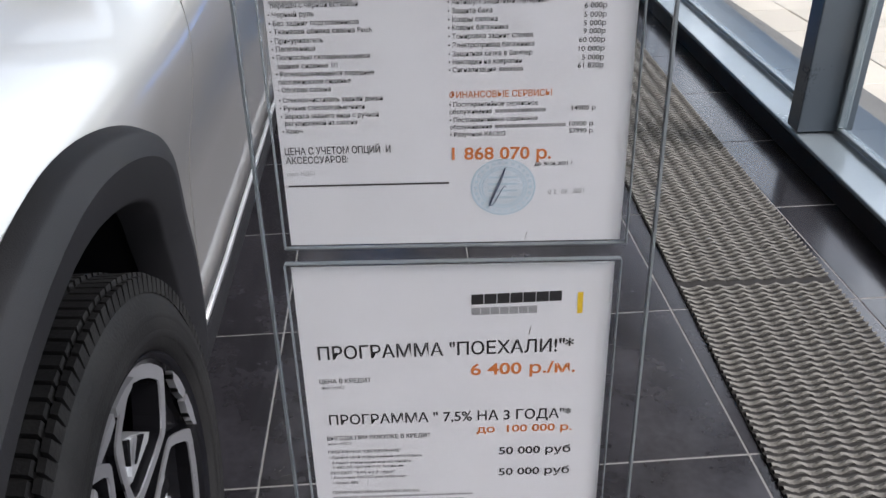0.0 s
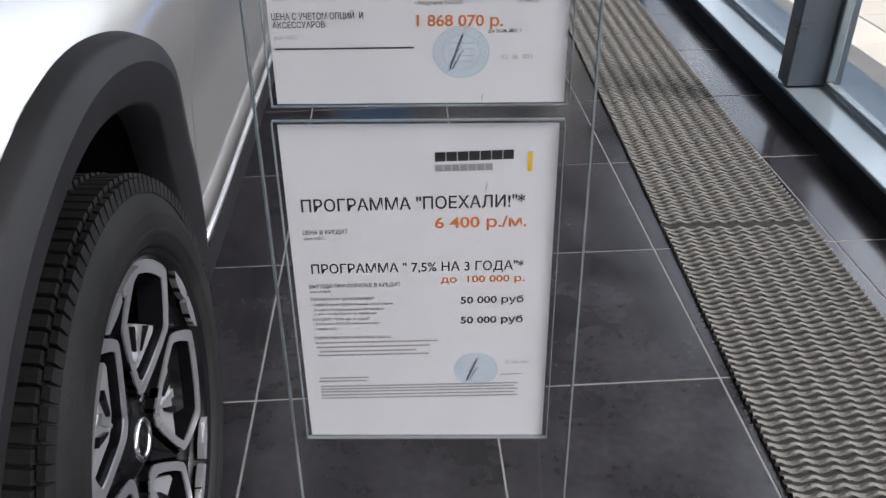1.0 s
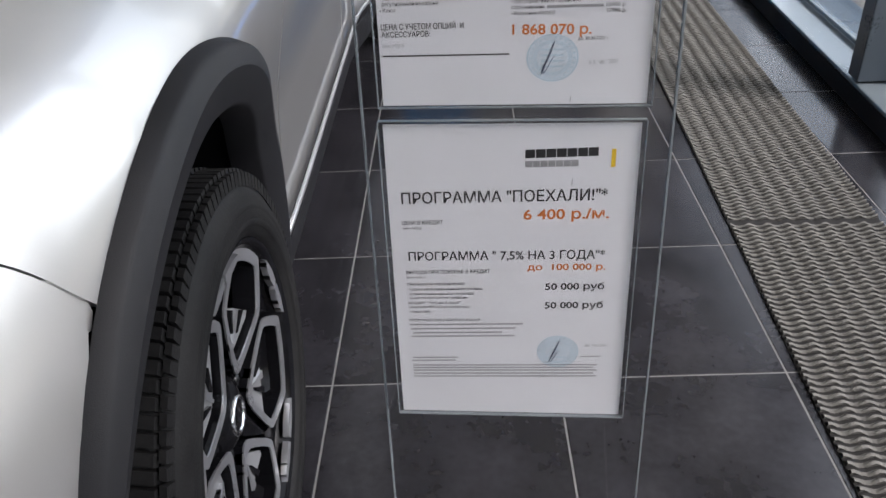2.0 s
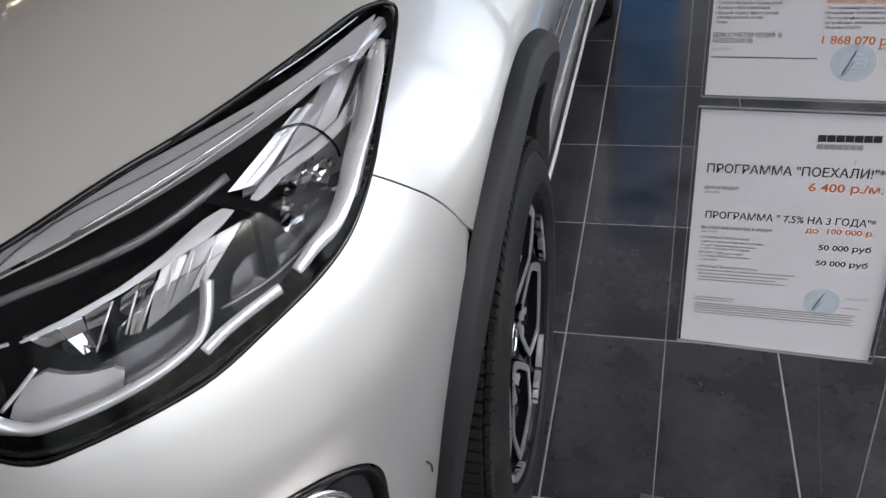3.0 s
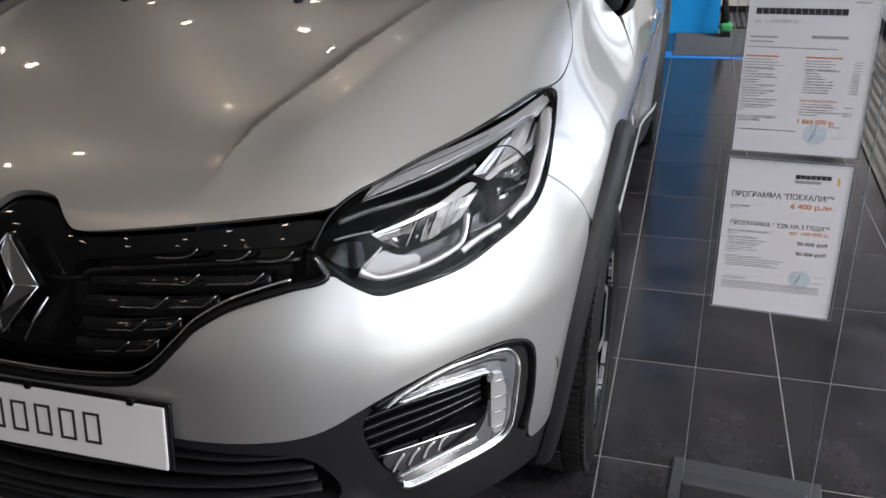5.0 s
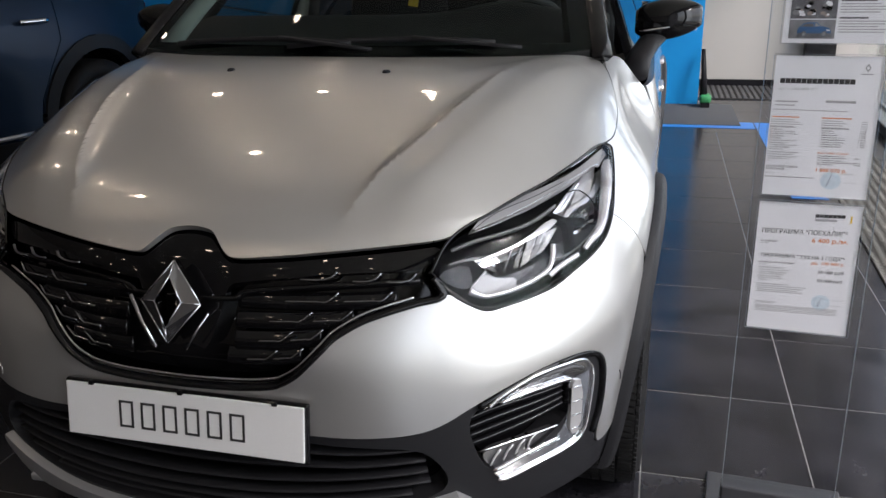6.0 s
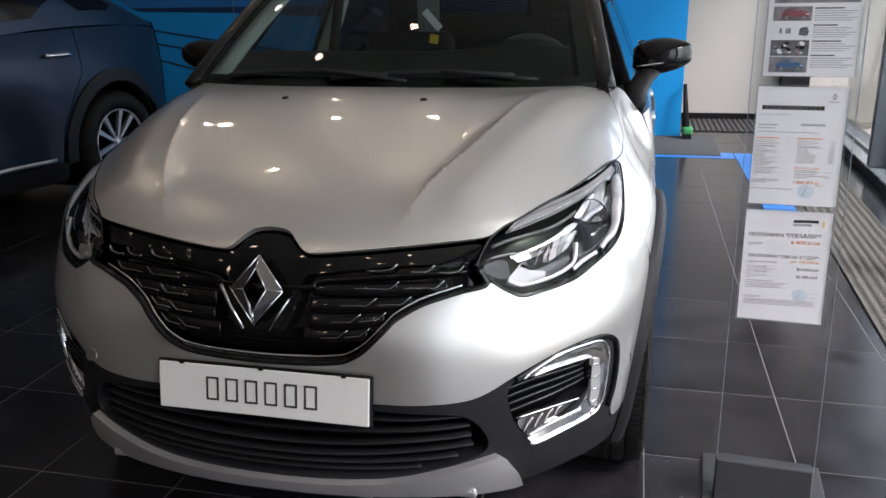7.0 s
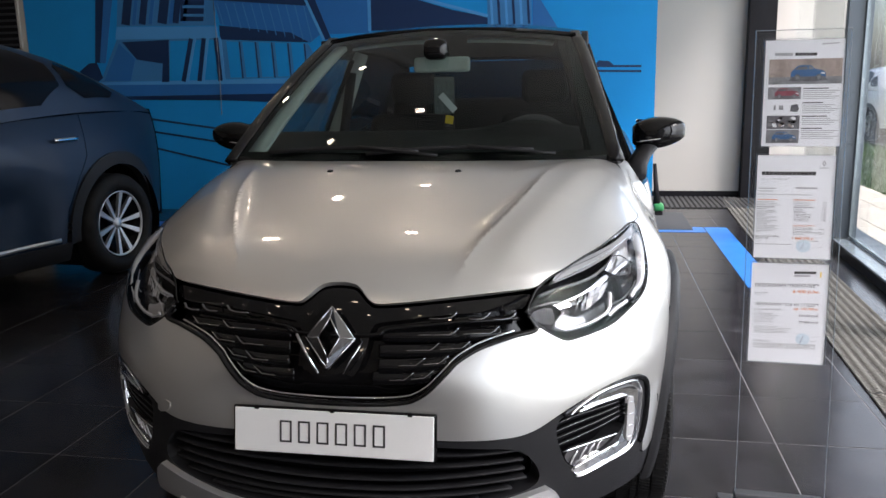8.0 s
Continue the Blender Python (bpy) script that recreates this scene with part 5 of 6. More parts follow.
for x0, x1, u0, u1 in ((-.12, .50, -.22, .62), (-.62, .06, -.78, .05)):
    wiper = thing("wiper", None, "black windscreen wiper")
    wiper.parent = car
    q = np.array([(u0 + (u1 - u0) * k / 10, .012 + .045 * math.sin(math.pi * (.1 + .7 * k / 10))) for k in range(11)])
    p = lift_screen(q)
    n = normals_of(lift_screen, q, .004, 1)
    sweep("blade", p + n * .010, [(-.006, -.008), (.006, -.008), (.004, .006), (-.004, .006)], CLAD, wiper)
    q2 = np.array([(u1 + .10 - (u1 - u0) * .5 * k / 6, .0 + .05 * k / 6) for k in range(7)])
    sweep("arm", lift_screen(q2) + normals_of(lift_screen, q2, .004, 1) * .022, [(-.009, -.004), (.009, -.004), (.007, .004), (-.007, .004)], CLAD, wiper, "black arm")
for s in (1, -1):
    z = float(bonnet_z(np.array(.212), np.array(.725)))
    nz = lathe("washer_nozzle", [(.0, .006), (.008, .005), (.011, .0), (.011, -.004)], CLAD, car, "black washer nozzle", 14, "z")
    nz.location = (s * .212, .725, z)

# door mirrors
for s in (1, -1):
    mirror = thing("door_mirror", None, "gloss black door mirror")
    mirror.parent = car
    v, f, nu, nv = [], [], 17, 20
    for i in range(nu):
        t = i / (nu - 1)
        w = math.sin(math.pi * (.05 + .9 * t)) ** .38
        for j in range(nv):
            a = 2 * math.pi * j / nv
            ca, sa = math.cos(a), math.sin(a)
            yy = -.075 * abs(ca) ** .8 * w if ca < 0 else .03 * ca * w
            v.append((s * (.785 + .200 * t), 1.50 + yy + .02 * t, 1.165 + (.068 - .012 * t) * (abs(sa) ** .75) * (1 if sa > 0 else -1) * w + .016 * t))
    f = [(i * nv + j, i * nv + (j + 1) % nv, (i + 1) * nv + (j + 1) % nv, (i + 1) * nv + j) for i in range(nu - 1) for j in range(nv)]
    f += [tuple(range(nv)), tuple((nu - 1) * nv + j for j in range(nv))]
    link("housing", v, f, GLOSS, mirror, "gloss black cap", True)
    sweep("indicator", [(s * (.80 + .02 * k), 1.425 + .010 * abs(k - 4) ** 1.5 * .2 + .004 * k, 1.140 + .003 * k) for k in range(9)], disc(.006, 6, .004), CHROME, mirror, "clear indicator strip")
    sweep("stalk", [(s * .79, 1.33, 1.02), (s * .80, 1.38, 1.06), (s * .83, 1.45, 1.105), (s * .86, 1.49, 1.13)], lambda u: disc(.045 - .012 * u, 10, .026), CLAD, mirror, "black stalk")
    link("glass", [(s * .80, 1.536, 1.11), (s * .975, 1.556, 1.135), (s * .975, 1.556, 1.215), (s * .80, 1.536, 1.225)], [(0, 1, 2, 3)], CHROME, mirror, "mirror glass")

# wheels: one built, four set
wheel = thing("wheel", None, "", "")
wheel.parent = car
tp = [(.225, -.095), (.232, -.105), (.266, -.112), (.298, -.108), (.319, -.094), (.327, -.080), (.330, -.04), (.330, .04), (.327, .080), (.319, .094), (.298, .108), (.270, .112), (.249, .106), (.241, .096), (.237, .07)]
lathe("tyre", tp, RUBBER, wheel, "black rubber tyre", 96)
# tread blocks: shoulder rows and two centre rows
v, f = [], []


def add_block(v, f, a0, a1, x0, x1, r0, r1, skew=0.0):
    k = len(v)
    for r, dx, da in ((r0, 0, 0), (r1, .0015, .004)):
        for a, x in ((a0 + da, x0 + dx), (a1 - da, x0 + dx), (a1 - da + skew, x1 - dx), (a0 + da + skew, x1 - dx)):
            v.append((x, r * math.cos(a), r * math.sin(a)))
    f += [(k + 4, k + 5, k + 6, k + 7)] + [(k + i, k + (i + 1) % 4, k + 4 + (i + 1) % 4, k + 4 + i) for i in range(4)]


for i in range(120):
    a = 2 * math.pi * i / 120
    for s in (1, -1):
        add_block(v, f, a, a + .0455, s * .054, s * .090, .318, .336, 0.012 * s)
        add_block(v, f, a, a + .0455, s * .090, s * .1005, .312, .331, 0.006 * s)
        add_block(v, f, a + .014, a + .056, s * .014, s * .049, .326, .338, .03)
    add_block(v, f, a + .03, a + .070, -.010, .010, .326, .338)
link("tread", v, f, RUBBER, wheel, "tread blocks")
lathe("sidewall_ring", [(.258, .1095), (.263, .1126), (.269, .1112)], RUBBER, wheel, seg=96)
lathe("sidewall_ring", [(.280, .1100), (.286, .1112), (.292, .1080)], RUBBER, wheel, seg=96)
rim = lathe("rim", [(.241, .095), (.244, .100), (.241, .102), (.2325, .094), (.214, .070), (.196, .02), (.190, -.05), (.205, -.09)], ALLOY_D, wheel, "black alloy rim with machined faces", 72)
# disc and back coloured dark, for the shade behind the spokes
lathe("brake_disc", [(.03, -.015), (.125, -.015), (.125, -.035)], STEEL, wheel, "steel brake disc", 40)
lathe("rim_back", [(.0, -.04), (.192, -.045)], DARK, wheel, "", 40)
lathe("hub", [(.0, .074), (.030, .074), (.046, .068), (.066, .052), (.075, .02)], ALLOY_D, wheel, "", 40)
flat = lambda h0, k: (lambda q: np.stack((h0 + k * np.hypot(q[:, 0], q[:, 1]), q[:, 0], q[:, 1]), 1))
for i in range(5):
    a = radians(53.5 + 72 * i)
    c, sn = math.cos(a), math.sin(a)
    rot = lambda pts: np.array([(c * r - sn * t, sn * r + c * t) for r, t in pts])
    half = [(.230, 0), (.222, .062), (.210, .072), (.148, .090), (.130, .086), (.062, .018), (.054, 0)]
    kite = half + [(r, -t) for r, t in half[-2:0:-1]]
    half = [(.212, 0), (.207, .051), (.199, .058), (.148, .076), (.134, .073), (.079, .017), (.072, 0)]
    hole = half + [(r, -t) for r, t in half[-2:0:-1]]
    patch("spoke_loop", cut_corners(rot(kite), 1), flat(.070, .085), ALLOY, wheel, "machined silver spoke loop", .012, [cut_corners(rot(hole), 1)], .0025, 0, 1, .001)
    patch("spoke_body", cut_corners(rot(kite), 1), flat(.0672, .085), ALLOY_D, wheel, "gloss black spoke", .014, [cut_corners(rot(hole), 1)], .034, 0, 1, .001)
    # dark webs between the loops and the recessed bridge within
    for side in (1, -1):
        web = [(.205, .080), (.150, .094), (.126, .090), (.064, .024), (.058, .040), (.100, .073), (.128, .093), (.150, .109), (.168, .122)]
        web = [(r, t * side) for r, t in web][::side]
        patch("web", rot(web), flat(.060, .085), ALLOY_D, wheel, "gloss black web", .02, (), .03, 0, 1, .001)
        sl = [(r * math.cos(radians(d)), r * math.sin(radians(d))) for r, d in ((.228, 19), (.229, 27), (.228, 35), (.216, 35), (.213, 29), (.219, 21))]
        sl = [(r, t * side) for r, t in sl][::side]
        patch("sliver", rot(sl), flat(.080, .085), ALLOY, wheel, "machined sliver", .01, (), .010, 0, 1, .001)
    bridge = [(.142, -.064), (.146, 0), (.142, .064), (.132, .062), (.090, .016), (.086, 0), (.090, -.016), (.132, -.062)]
    patch("bridge", rot(bridge), flat(.058, .085), SATIN, wheel, "silver recessed bridge", .015, (), .03, 0, 1, .001)
    for t in (-.026, 0, .026):
        rib = [(.143, t - .006), (.143, t + .006), (.098 + abs(t) * .5, t * .4 + .002), (.098 + abs(t) * .5, t * .4 - .002)]
        patch("bridge_rib", rot(rib), flat(.063, .085), ALLOY_D if t else ALLOY, wheel, "", .02, (), .012, 0, 1, .001)
    an = a + radians(36)
    nut = lathe("wheel_nut", [(.0, .064), (.008, .064), (.011, .060), (.011, .045), (.017, .045), (.019, .058)], GLOSS, wheel, "black recessed wheel nut", 16)
    nut.location = (.004, .055 * math.cos(an), .055 * math.sin(an))
cap = lathe("centre_cap", [(.021, .0745), (.0225, .0775), (.0265, .0785), (.0285, .076), (.029, .070)], CHROME, wheel, "chrome-ringed black centre cap", 32)
lathe("cap_face", [(.0, .0760), (.0222, .0755)], GLOSS, wheel, "", 32)
v = [(.0768, y, z) for y, z in ((0, .017), (.010, 0), (0, -.017), (-.010, 0))] + [(.0768, y, z) for y, z in ((0, .009), (.005, 0), (0, -.009), (-.005, 0))]
link("rhombus", v, [(i, (i + 1) % 4, 4 + (i + 1) % 4, 4 + i) for i in range(4)], CHROME, wheel, "plain chrome rhombus")
WX = .772
wheel.matrix_basis = pose(WX, HUB[0], HUB[1])
tagged(wheel, "black tyre on two-tone alloy wheel")
for x, y, turn in ((-WX, HUB[0], 180), (WX, 3.505, 0), (-WX, 3.505, 180)):
    copy_thing(wheel, pose(x, y, HUB[1], 0, 0, turn))

# cabin
def lift_dash(q):
    x, y = q[:, 0], q[:, 1]
    cowl = .045 * np.exp(-((x - .37) / .17) ** 2 - ((y - 1.52) / .10) ** 2)
    return np.stack((x, y, 1.115 + .15 * (np.minimum(y, 1.48) - 1.0) - .55 * np.clip(y - 1.56, 0, 1) + cowl), 1)


patch("dashboard", np.array([(-.68, 1.06), (-.4, .98), (.4, .98), (.68, 1.06), (.70, 1.6), (.66, 1.72), (-.66, 1.72), (-.70, 1.6)]), lift_dash, DASH, car, "dark soft dashboard", .05, (), .30, 0, 1, .004)
v, f = [], []
for i in range(40):
    for j in range(8):
        a, b = 2 * math.pi * i / 40, 2 * math.pi * j / 8
        v.append(((.178 + .014 * math.cos(b)) * math.cos(a), (.178 + .014 * math.cos(b)) * math.sin(a), .014 * math.sin(b)))
f = [(i * 8 + j, ((i + 1) % 40) * 8 + j, ((i + 1) % 40) * 8 + (j + 1) % 8, i * 8 + (j + 1) % 8) for i in range(40) for j in range(8)]
# grey rim: the light caught along the black wheel is in its colour
steer = link("steering_wheel", v, f, LAMPBAR, car, "black steering wheel, greyed for its highlight", True)
steer.matrix_basis = pose(.37, 1.80, 1.065, 62, 0, 0)
box("spoke", (.34, .05, .03), (0, 0, -.01), DASH, steer, "", .012)
box("column", (.09, .09, .22), (0, 0, -.12), DASH, steer, "", .02)
for x in (-.37, .37):
    seat = thing("front_seat", pose(x, 2.32, .55), "dark cloth front seat")
    seat.parent = car
    part("cushion", box_bm((.50, .52, .16), (0, 0, 0), .06, 4), CLOTH, seat, "", True)
    part("backrest", box_bm((.48, .14, .62), (0, .33, .36), .06, 4, Matrix.Rotation(radians(-16), 4, "X")), CLOTH, seat, "", True)
    part("headrest", box_bm((.26, .10, .18), (0, .46, .80), .045, 4), CLOTH, seat, "", True)
part("rear_seat", box_bm((1.25, .16, .86), (0, 3.25, .86), .06, 4, Matrix.Rotation(radians(-16), 4, "X")), CLOTH, car, "dark cloth rear bench", True)
box("parcel_shelf", (1.24, .70, .03), (0, 3.72, 1.03), DARK, car, "", .01)
box("boot_wall", (1.24, .03, .74), (0, 3.40, .66), DARK, car, "", .01)
box("cabin_floor", (1.3, 2.7, .06), (0, 2.45, .42), DARK, car, "", .01)
box("cabin_bulkhead", (1.36, .04, .62), (0, 1.30, .74), DARK, car, "", .01)
patch("headliner", np.array([(-.52, 1.84), (.52, 1.84), (.54, 3.6), (-.54, 3.6)]), lift_roof, CLOTH, car, "dark roof lining", .1, (), 0, -.03, 1, .004)
for s in (1, -1):
    sweep("roof_rail", [(s * .555, 1.86 + .2 * k, float(ROOFZ(1.86 + .2 * k)) - .075) for k in range(9)], [(-.045, -.035), (.045, -.035), (.045, .03), (-.045, .03)], CLOTH, car, "dark inner roof rail")
rv = thing("rear_view_mirror", pose(.015, 1.56, 1.455), "pale-backed rear-view mirror on the windscreen")
rv.parent = car
part("housing", box_bm((.235, .03, .062), (0, 0, 0), .014, 3), LINER, rv, "", True)
part("sensor_pod", box_bm((.10, .10, .085), (-.02, -.02, .06), .03, 3), GLOSS, rv, "black sensor pod", True)
for s in (1, -1):
    patch("sun_visor", np.array([(s * .08, 1.83), (s * .46, 1.85), (s * .46, 1.99), (s * .08, 1.97)]), lift_roof, LINER, car, "pale sun visor", .08, (), .012, -.055, 1, .004)
tag = thing("hanging_tag", pose(.02, 1.57, 1.30), "printed card tag hanging below the rear-view mirror")
tag.parent = car
box("card", (.085, .002, .15), (0, 0, .03), shade("grey_print", (.12, .14, .14), .6, 0, 0, .5, 60, 200), tag, "", 0)
box("slip", (.09, .002, .028), (.015, -.003, 0), PAPER, tag, "white slip", 0, Matrix.Rotation(radians(48), 4, "Y"))
box("slip", (.034, .002, .034), (.02, -.002, -.070), INK_Y, tag, "yellow slip", 0, Matrix.Rotation(radians(10), 4, "Y"))


# ---- price stand beside the car ----
STAND = pose(1.202, .563, 0, 0, 0, -4) @ pose(0, 0, 0, -4.6)
stand = thing("price_stand", STAND, "clear acrylic price stand on a dark steel foot", "display stand")
sheet_ob = box("sheet", (.250, .004, 1.50), (.002, .006, .765), ACRYL, stand, "clear acrylic sheet", 0)
sheet_ob.visible_shadow = False
for s in (-1, 1):
    box("sheet_edge", (.0016, .005, 1.50), (.002 + s * .1262, .006, .765), ACRYL_E, stand, "bright sheet edge", 0)
box("sheet_edge", (.2534, .005, .0016), (.002, .006, 1.5162), ACRYL_E, stand, "bright sheet edge", 0)
flat_foot = Matrix.Rotation(radians(4.6), 4, "X")
box("clamp", (.252, .050, .132), (0, .016, .068), STEEL, stand, "dark grey clamp block", .004)
bm = box_bm((.335, .40, .010), (.012, .045, .0055), .003)
bm.transform(flat_foot)
part("foot_plate", bm, STEEL, stand, "dark steel foot plate")


def text_mesh(body, weight=0.004):
    c = bpy.data.curves.new("line", "FONT")
    c.body, c.size, c.resolution_u, c.offset = body, 1.0, 3, weight
    tmp = bpy.data.objects.new("line", c)
    scene.collection.objects.link(tmp)
    me = bpy.data.meshes.new_from_object(tmp)
    bpy.data.objects.remove(tmp)
    bpy.data.curves.remove(c)
    return me


def words(parent, body, a, b, cap, mat, y=.00012):
    """A printed line from a to b (mm on the sheet), with capitals cap mm high."""
    me = text_mesh(body, (0.010 if body.isupper() else 0.004) if cap < 5 else 0.018 if mat is INK_O or "руб" in body else 0.011)
    co = np.empty(len(me.vertices) * 3)
    me.vertices.foreach_get("co", co)
    co = co.reshape(-1, 3)
    x0, x1 = co[:, 0].min(), co[:, 0].max()
    (ax, az), (bx, bz) = a, b
    u = (co[:, 0] - x0) / (x1 - x0)
    px = ax + (bx - ax) * u
    pz = az + (bz - az) * u + co[:, 1] / .73 * cap
    out = np.stack((px / 1000, np.full(len(px), y), pz / 1000), 1)
    me.vertices.foreach_set("co", out.ravel())
    me.materials.clear()
    me.materials.append(mat)
    me.name = "printed_line"
    ob = new("printed_line", me)
    ob.parent = parent
    return ob


def bar(parent, a, b, h, mat, cells=0, y=.00012, name="printed_bar"):
    """A plain bar in place of writing; cells: broken into that many blocks."""
    v, f = [], []
    n = cells or 1
    for i in range(n):
        u0, u1 = i / n, (i + (.93 if cells else 1)) / n
        k = len(v)
        for u, dz in ((u0, 0), (u1, 0), (u1, h), (u0, h)):
            v.append(((a[0] + (b[0] - a[0]) * u) / 1000, y, (a[1] + (b[1] - a[1]) * u + dz) / 1000))
        f.append((k, k + 1, k + 2, k + 3))
    return link(name, v, f, mat, parent)


def ring_mark(parent, c, r0, r1, mat, y=.00012, name="stamp_ring"):
    v, f = [], []
    for i in range(40):
        a = 2 * math.pi * i / 40
        for r in (r0, r1):
            v.append(((c[0] + r * math.cos(a)) / 1000, y, (c[1] + r * .93 * math.sin(a)) / 1000))
    f = [(2 * i, (2 * i + 1), (2 * i + 3) % 80, (2 * i + 2) % 80) for i in range(40)]
    return link(name, v, f, mat, parent)


def stamp(parent, c, r, sign=1.0):
    ring_mark(parent, c, .1, r * .95, INK_BL, .0002, "stamp_ground")
    ring_mark(parent, c, r * .95, r, INK_B)
    ring_mark(parent, c, r * .62, r * .66, INK_B)
    ring_mark(parent, c, r * .70, r * .74, INK_B)
    for i in range(26):
        a = 2 * math.pi * i / 26
        p = (c[0] + r * .84 * math.cos(a), c[1] + r * .80 * math.sin(a))
        bar(parent, (p[0] - .9, p[1] - .8), (p[0] + .9, p[1] - .8), 1.6, INK_B, 0, .00012, "stamp_mark")
    for k in range(4):
        bar(parent, (c[0] - r * .45, c[1] + r * (.30 - .22 * k)), (c[0] + r * .45, c[1] + r * (.30 - .22 * k)), 1.1, INK_B, 6, .00012, "stamp_mark")
    pts = [(-.42, -.62), (-.28, -.30), (-.05, .25), (.06, .62), (.0, .50), (-.22, -.05), (-.40, -.52), (-.32, -.58), (-.15, -.30), (.02, .02), (.10, .02)]
    path = curve_through([((c[0] + r * x) / 1000, -.0001, (c[1] + r * z) / 1000) for x, z in pts], 5)
    sweep("signature", path, disc(.00024, 5), INK_P, parent, "pen signature", up=(0, 1, 0))


def sheet_paper(z0, z1, dx, label):
    """A printed sheet in its clear pocket on the stand."""
    p = thing("price_sheet", STAND @ pose(0, -.003, 0), label, "sheet", "sheets on the price stand")
    box("paper", (.209, .0006, (z1 - z0) / 1000), (dx / 1000, .0006, (z0 + z1) / 2000), PAPER, p, "white printer paper", 0)
    front_ob = box("pocket", (.2155, .0012, (z1 - z0 + 5) / 1000), (dx / 1000, -.0026, (z0 + z1 + 1) / 2000), ACRYL, p, "clear pocket", 0)
    front_ob.visible_shadow = False
    for z in (z0 - 1.5, z1 + 3.6):
        box("pocket_edge", (.2155, .0040, .0008), (dx / 1000, -.0012, z / 1000), ACRYL_E, p, "bright pocket edge", 0)
    for s in (-1, 1):
        box("pocket_edge", (.0007, .0040, (z1 - z0 + 4) / 1000), (dx / 1000 + s * .1082, -.0012, (z0 + z1 + 1) / 2000), ACRYL_E, p, "bright pocket edge", 0)
    return p


# lowest sheet: the credit programme
p3 = sheet_paper(553, 849, -2, "white price sheet with credit programme in black and orange print")
bar(p3, (10, 819), (70, 821), 7.6, INK, 7)
bar(p3, (10, 811), (54, 812), 5.6, INK_G, 7)
bar(p3, (80, 811), (83.6, 811.2), 16, INK_Y)
words(p3, 'ПРОГРАММА "ПОЕХАЛИ!"*', (-95, 777.5), (79, 781.5), 10.6, INK)
words(p3, "6 400 р./м.", (9, 763), (81, 764.5), 9.6, INK_O)
words(p3, "ЦЕНА В КРЕДИТ", (-96, 757.6), (-60, 758.4), 3.8, INK)
words(p3, "(вкл. НДС)", (-95, 753), (-79, 753.4), 2.4, INK)
words(p3, 'ПРОГРАММА " 7,5% НА 3 ГОДА"*', (-92, 722), (80, 725.4), 8.6, INK)
words(p3, "до  100 000 р.", (13, 713), (81, 714.4), 6.4, INK_O)
words(p3, "ВЫГОДА ПРИ ПОКУПКЕ В КРЕДИТ", (-95, 708), (-20, 710), 3.6, INK)
words(p3, "(вкл. НДС)", (-95, 703.6), (-78, 704.2), 2.2, INK)
words(p3, "50 000 руб", (29, 693), (81, 694.4), 6.8, INK)
words(p3, "50 000 руб", (29, 673.4), (81, 674.8), 6.8, INK)
for t, x0, z, x1 in (('ПРОГРАММА "ОБНОВЛЕНИЕ"', -95, 696, -42), ("• Сдайте свой подержанный автомобиль", -95, 691, -27), ("в пункт утилизации или обменяйте", -93, 686, -35), ("у нас по программе трейд-ин", -93, 682, -41), ('КРЕДИТ "9,9% на 3 года!"', -95, 676.4, -47), ("• Разумное КАСКО уже включено", -95, 672, -39), ("• Аванс 50%", -94, 667, -75), ("ПРЕИМУЩЕСТВА РАЗУМНОЕ КАСКО", -95, 657.6, -30)):
    words(p3, t, (x0, z), (x1, z + .02 * (x1 - x0)), 2.6, INK)
for x0, z, x1 in ((-95, 653, 10), (-94, 648.4, 3), (-92, 644, -9), (-94, 640, 2)):
    bar(p3, (x0, z), (x1, z + .025 * (x1 - x0)), 1.7, INK_G, 26)
stamp(p3, (42, 626), 19)
words(p3, "02. 06. 2021", (67, 632), (88, 633), 3.0, INK_G)
bar(p3, (63, 620), (82, 621), 1.2, INK_G, 10)
for x0, z, x1 in ((-94, 616, -51), (-95, 612.6, -53)):
    bar(p3, (x0, z), (x1, z + 1), 1.5, INK_G, 18)
for k, z in enumerate((607, 604, 601, 597.4, 594)):
    bar(p3, (-94, z), (79 - 3 * (k % 2), z + 4), 1.5, INK_G, 60)
words(p3, "/", (48.3, 795), (49.8, 796), 6.0, INK)

# middle sheet: equipment and price
p2 = sheet_paper(865, 1163, 0, "white price sheet listing equipment, accessories and the full price")
bar(p2, (-92, 1106), (54, 1106), 10.5, INK, 14)
words(p2, "от 1 192 000 р.*", (-92, 1091.5), (-16, 1092.5), 5.5, INK_G)
v = [(74 / 1000 + x, -.0003, 1.140 + z) for x, z in ((0, .009), (.006, 0), (0, -.009), (-.006, 0), (0, .004), (.003, 0), (0, -.004), (-.003, 0))]
link("printed_mark", v, [(i, (i + 1) % 4, 4 + (i + 1) % 4, 4 + i) for i in range(4)], INK_G, p2, "plain rhombus mark")
bar(p2, (62, 1126), (86, 1126), 2.4, INK_G, 7)
bar(p2, (-97, 1066.5), (-52, 1066.5), 3.0, INK_G, 12)
bar(p2, (2, 1067), (60, 1067), 5.0, INK_G, 9)
bar(p2, (-97, 1059), (-58, 1059), 2.4, INK_G, 9)
bar(p2, (-100, 1050), (46, 1049), 1.8, INK_G, 34)
bar(p2, (-100, 1034), (-46, 1034), 2.4, INK_O, 13)
bar(p2, (-2, 1034), (56, 1034), 2.4, INK_O, 13)
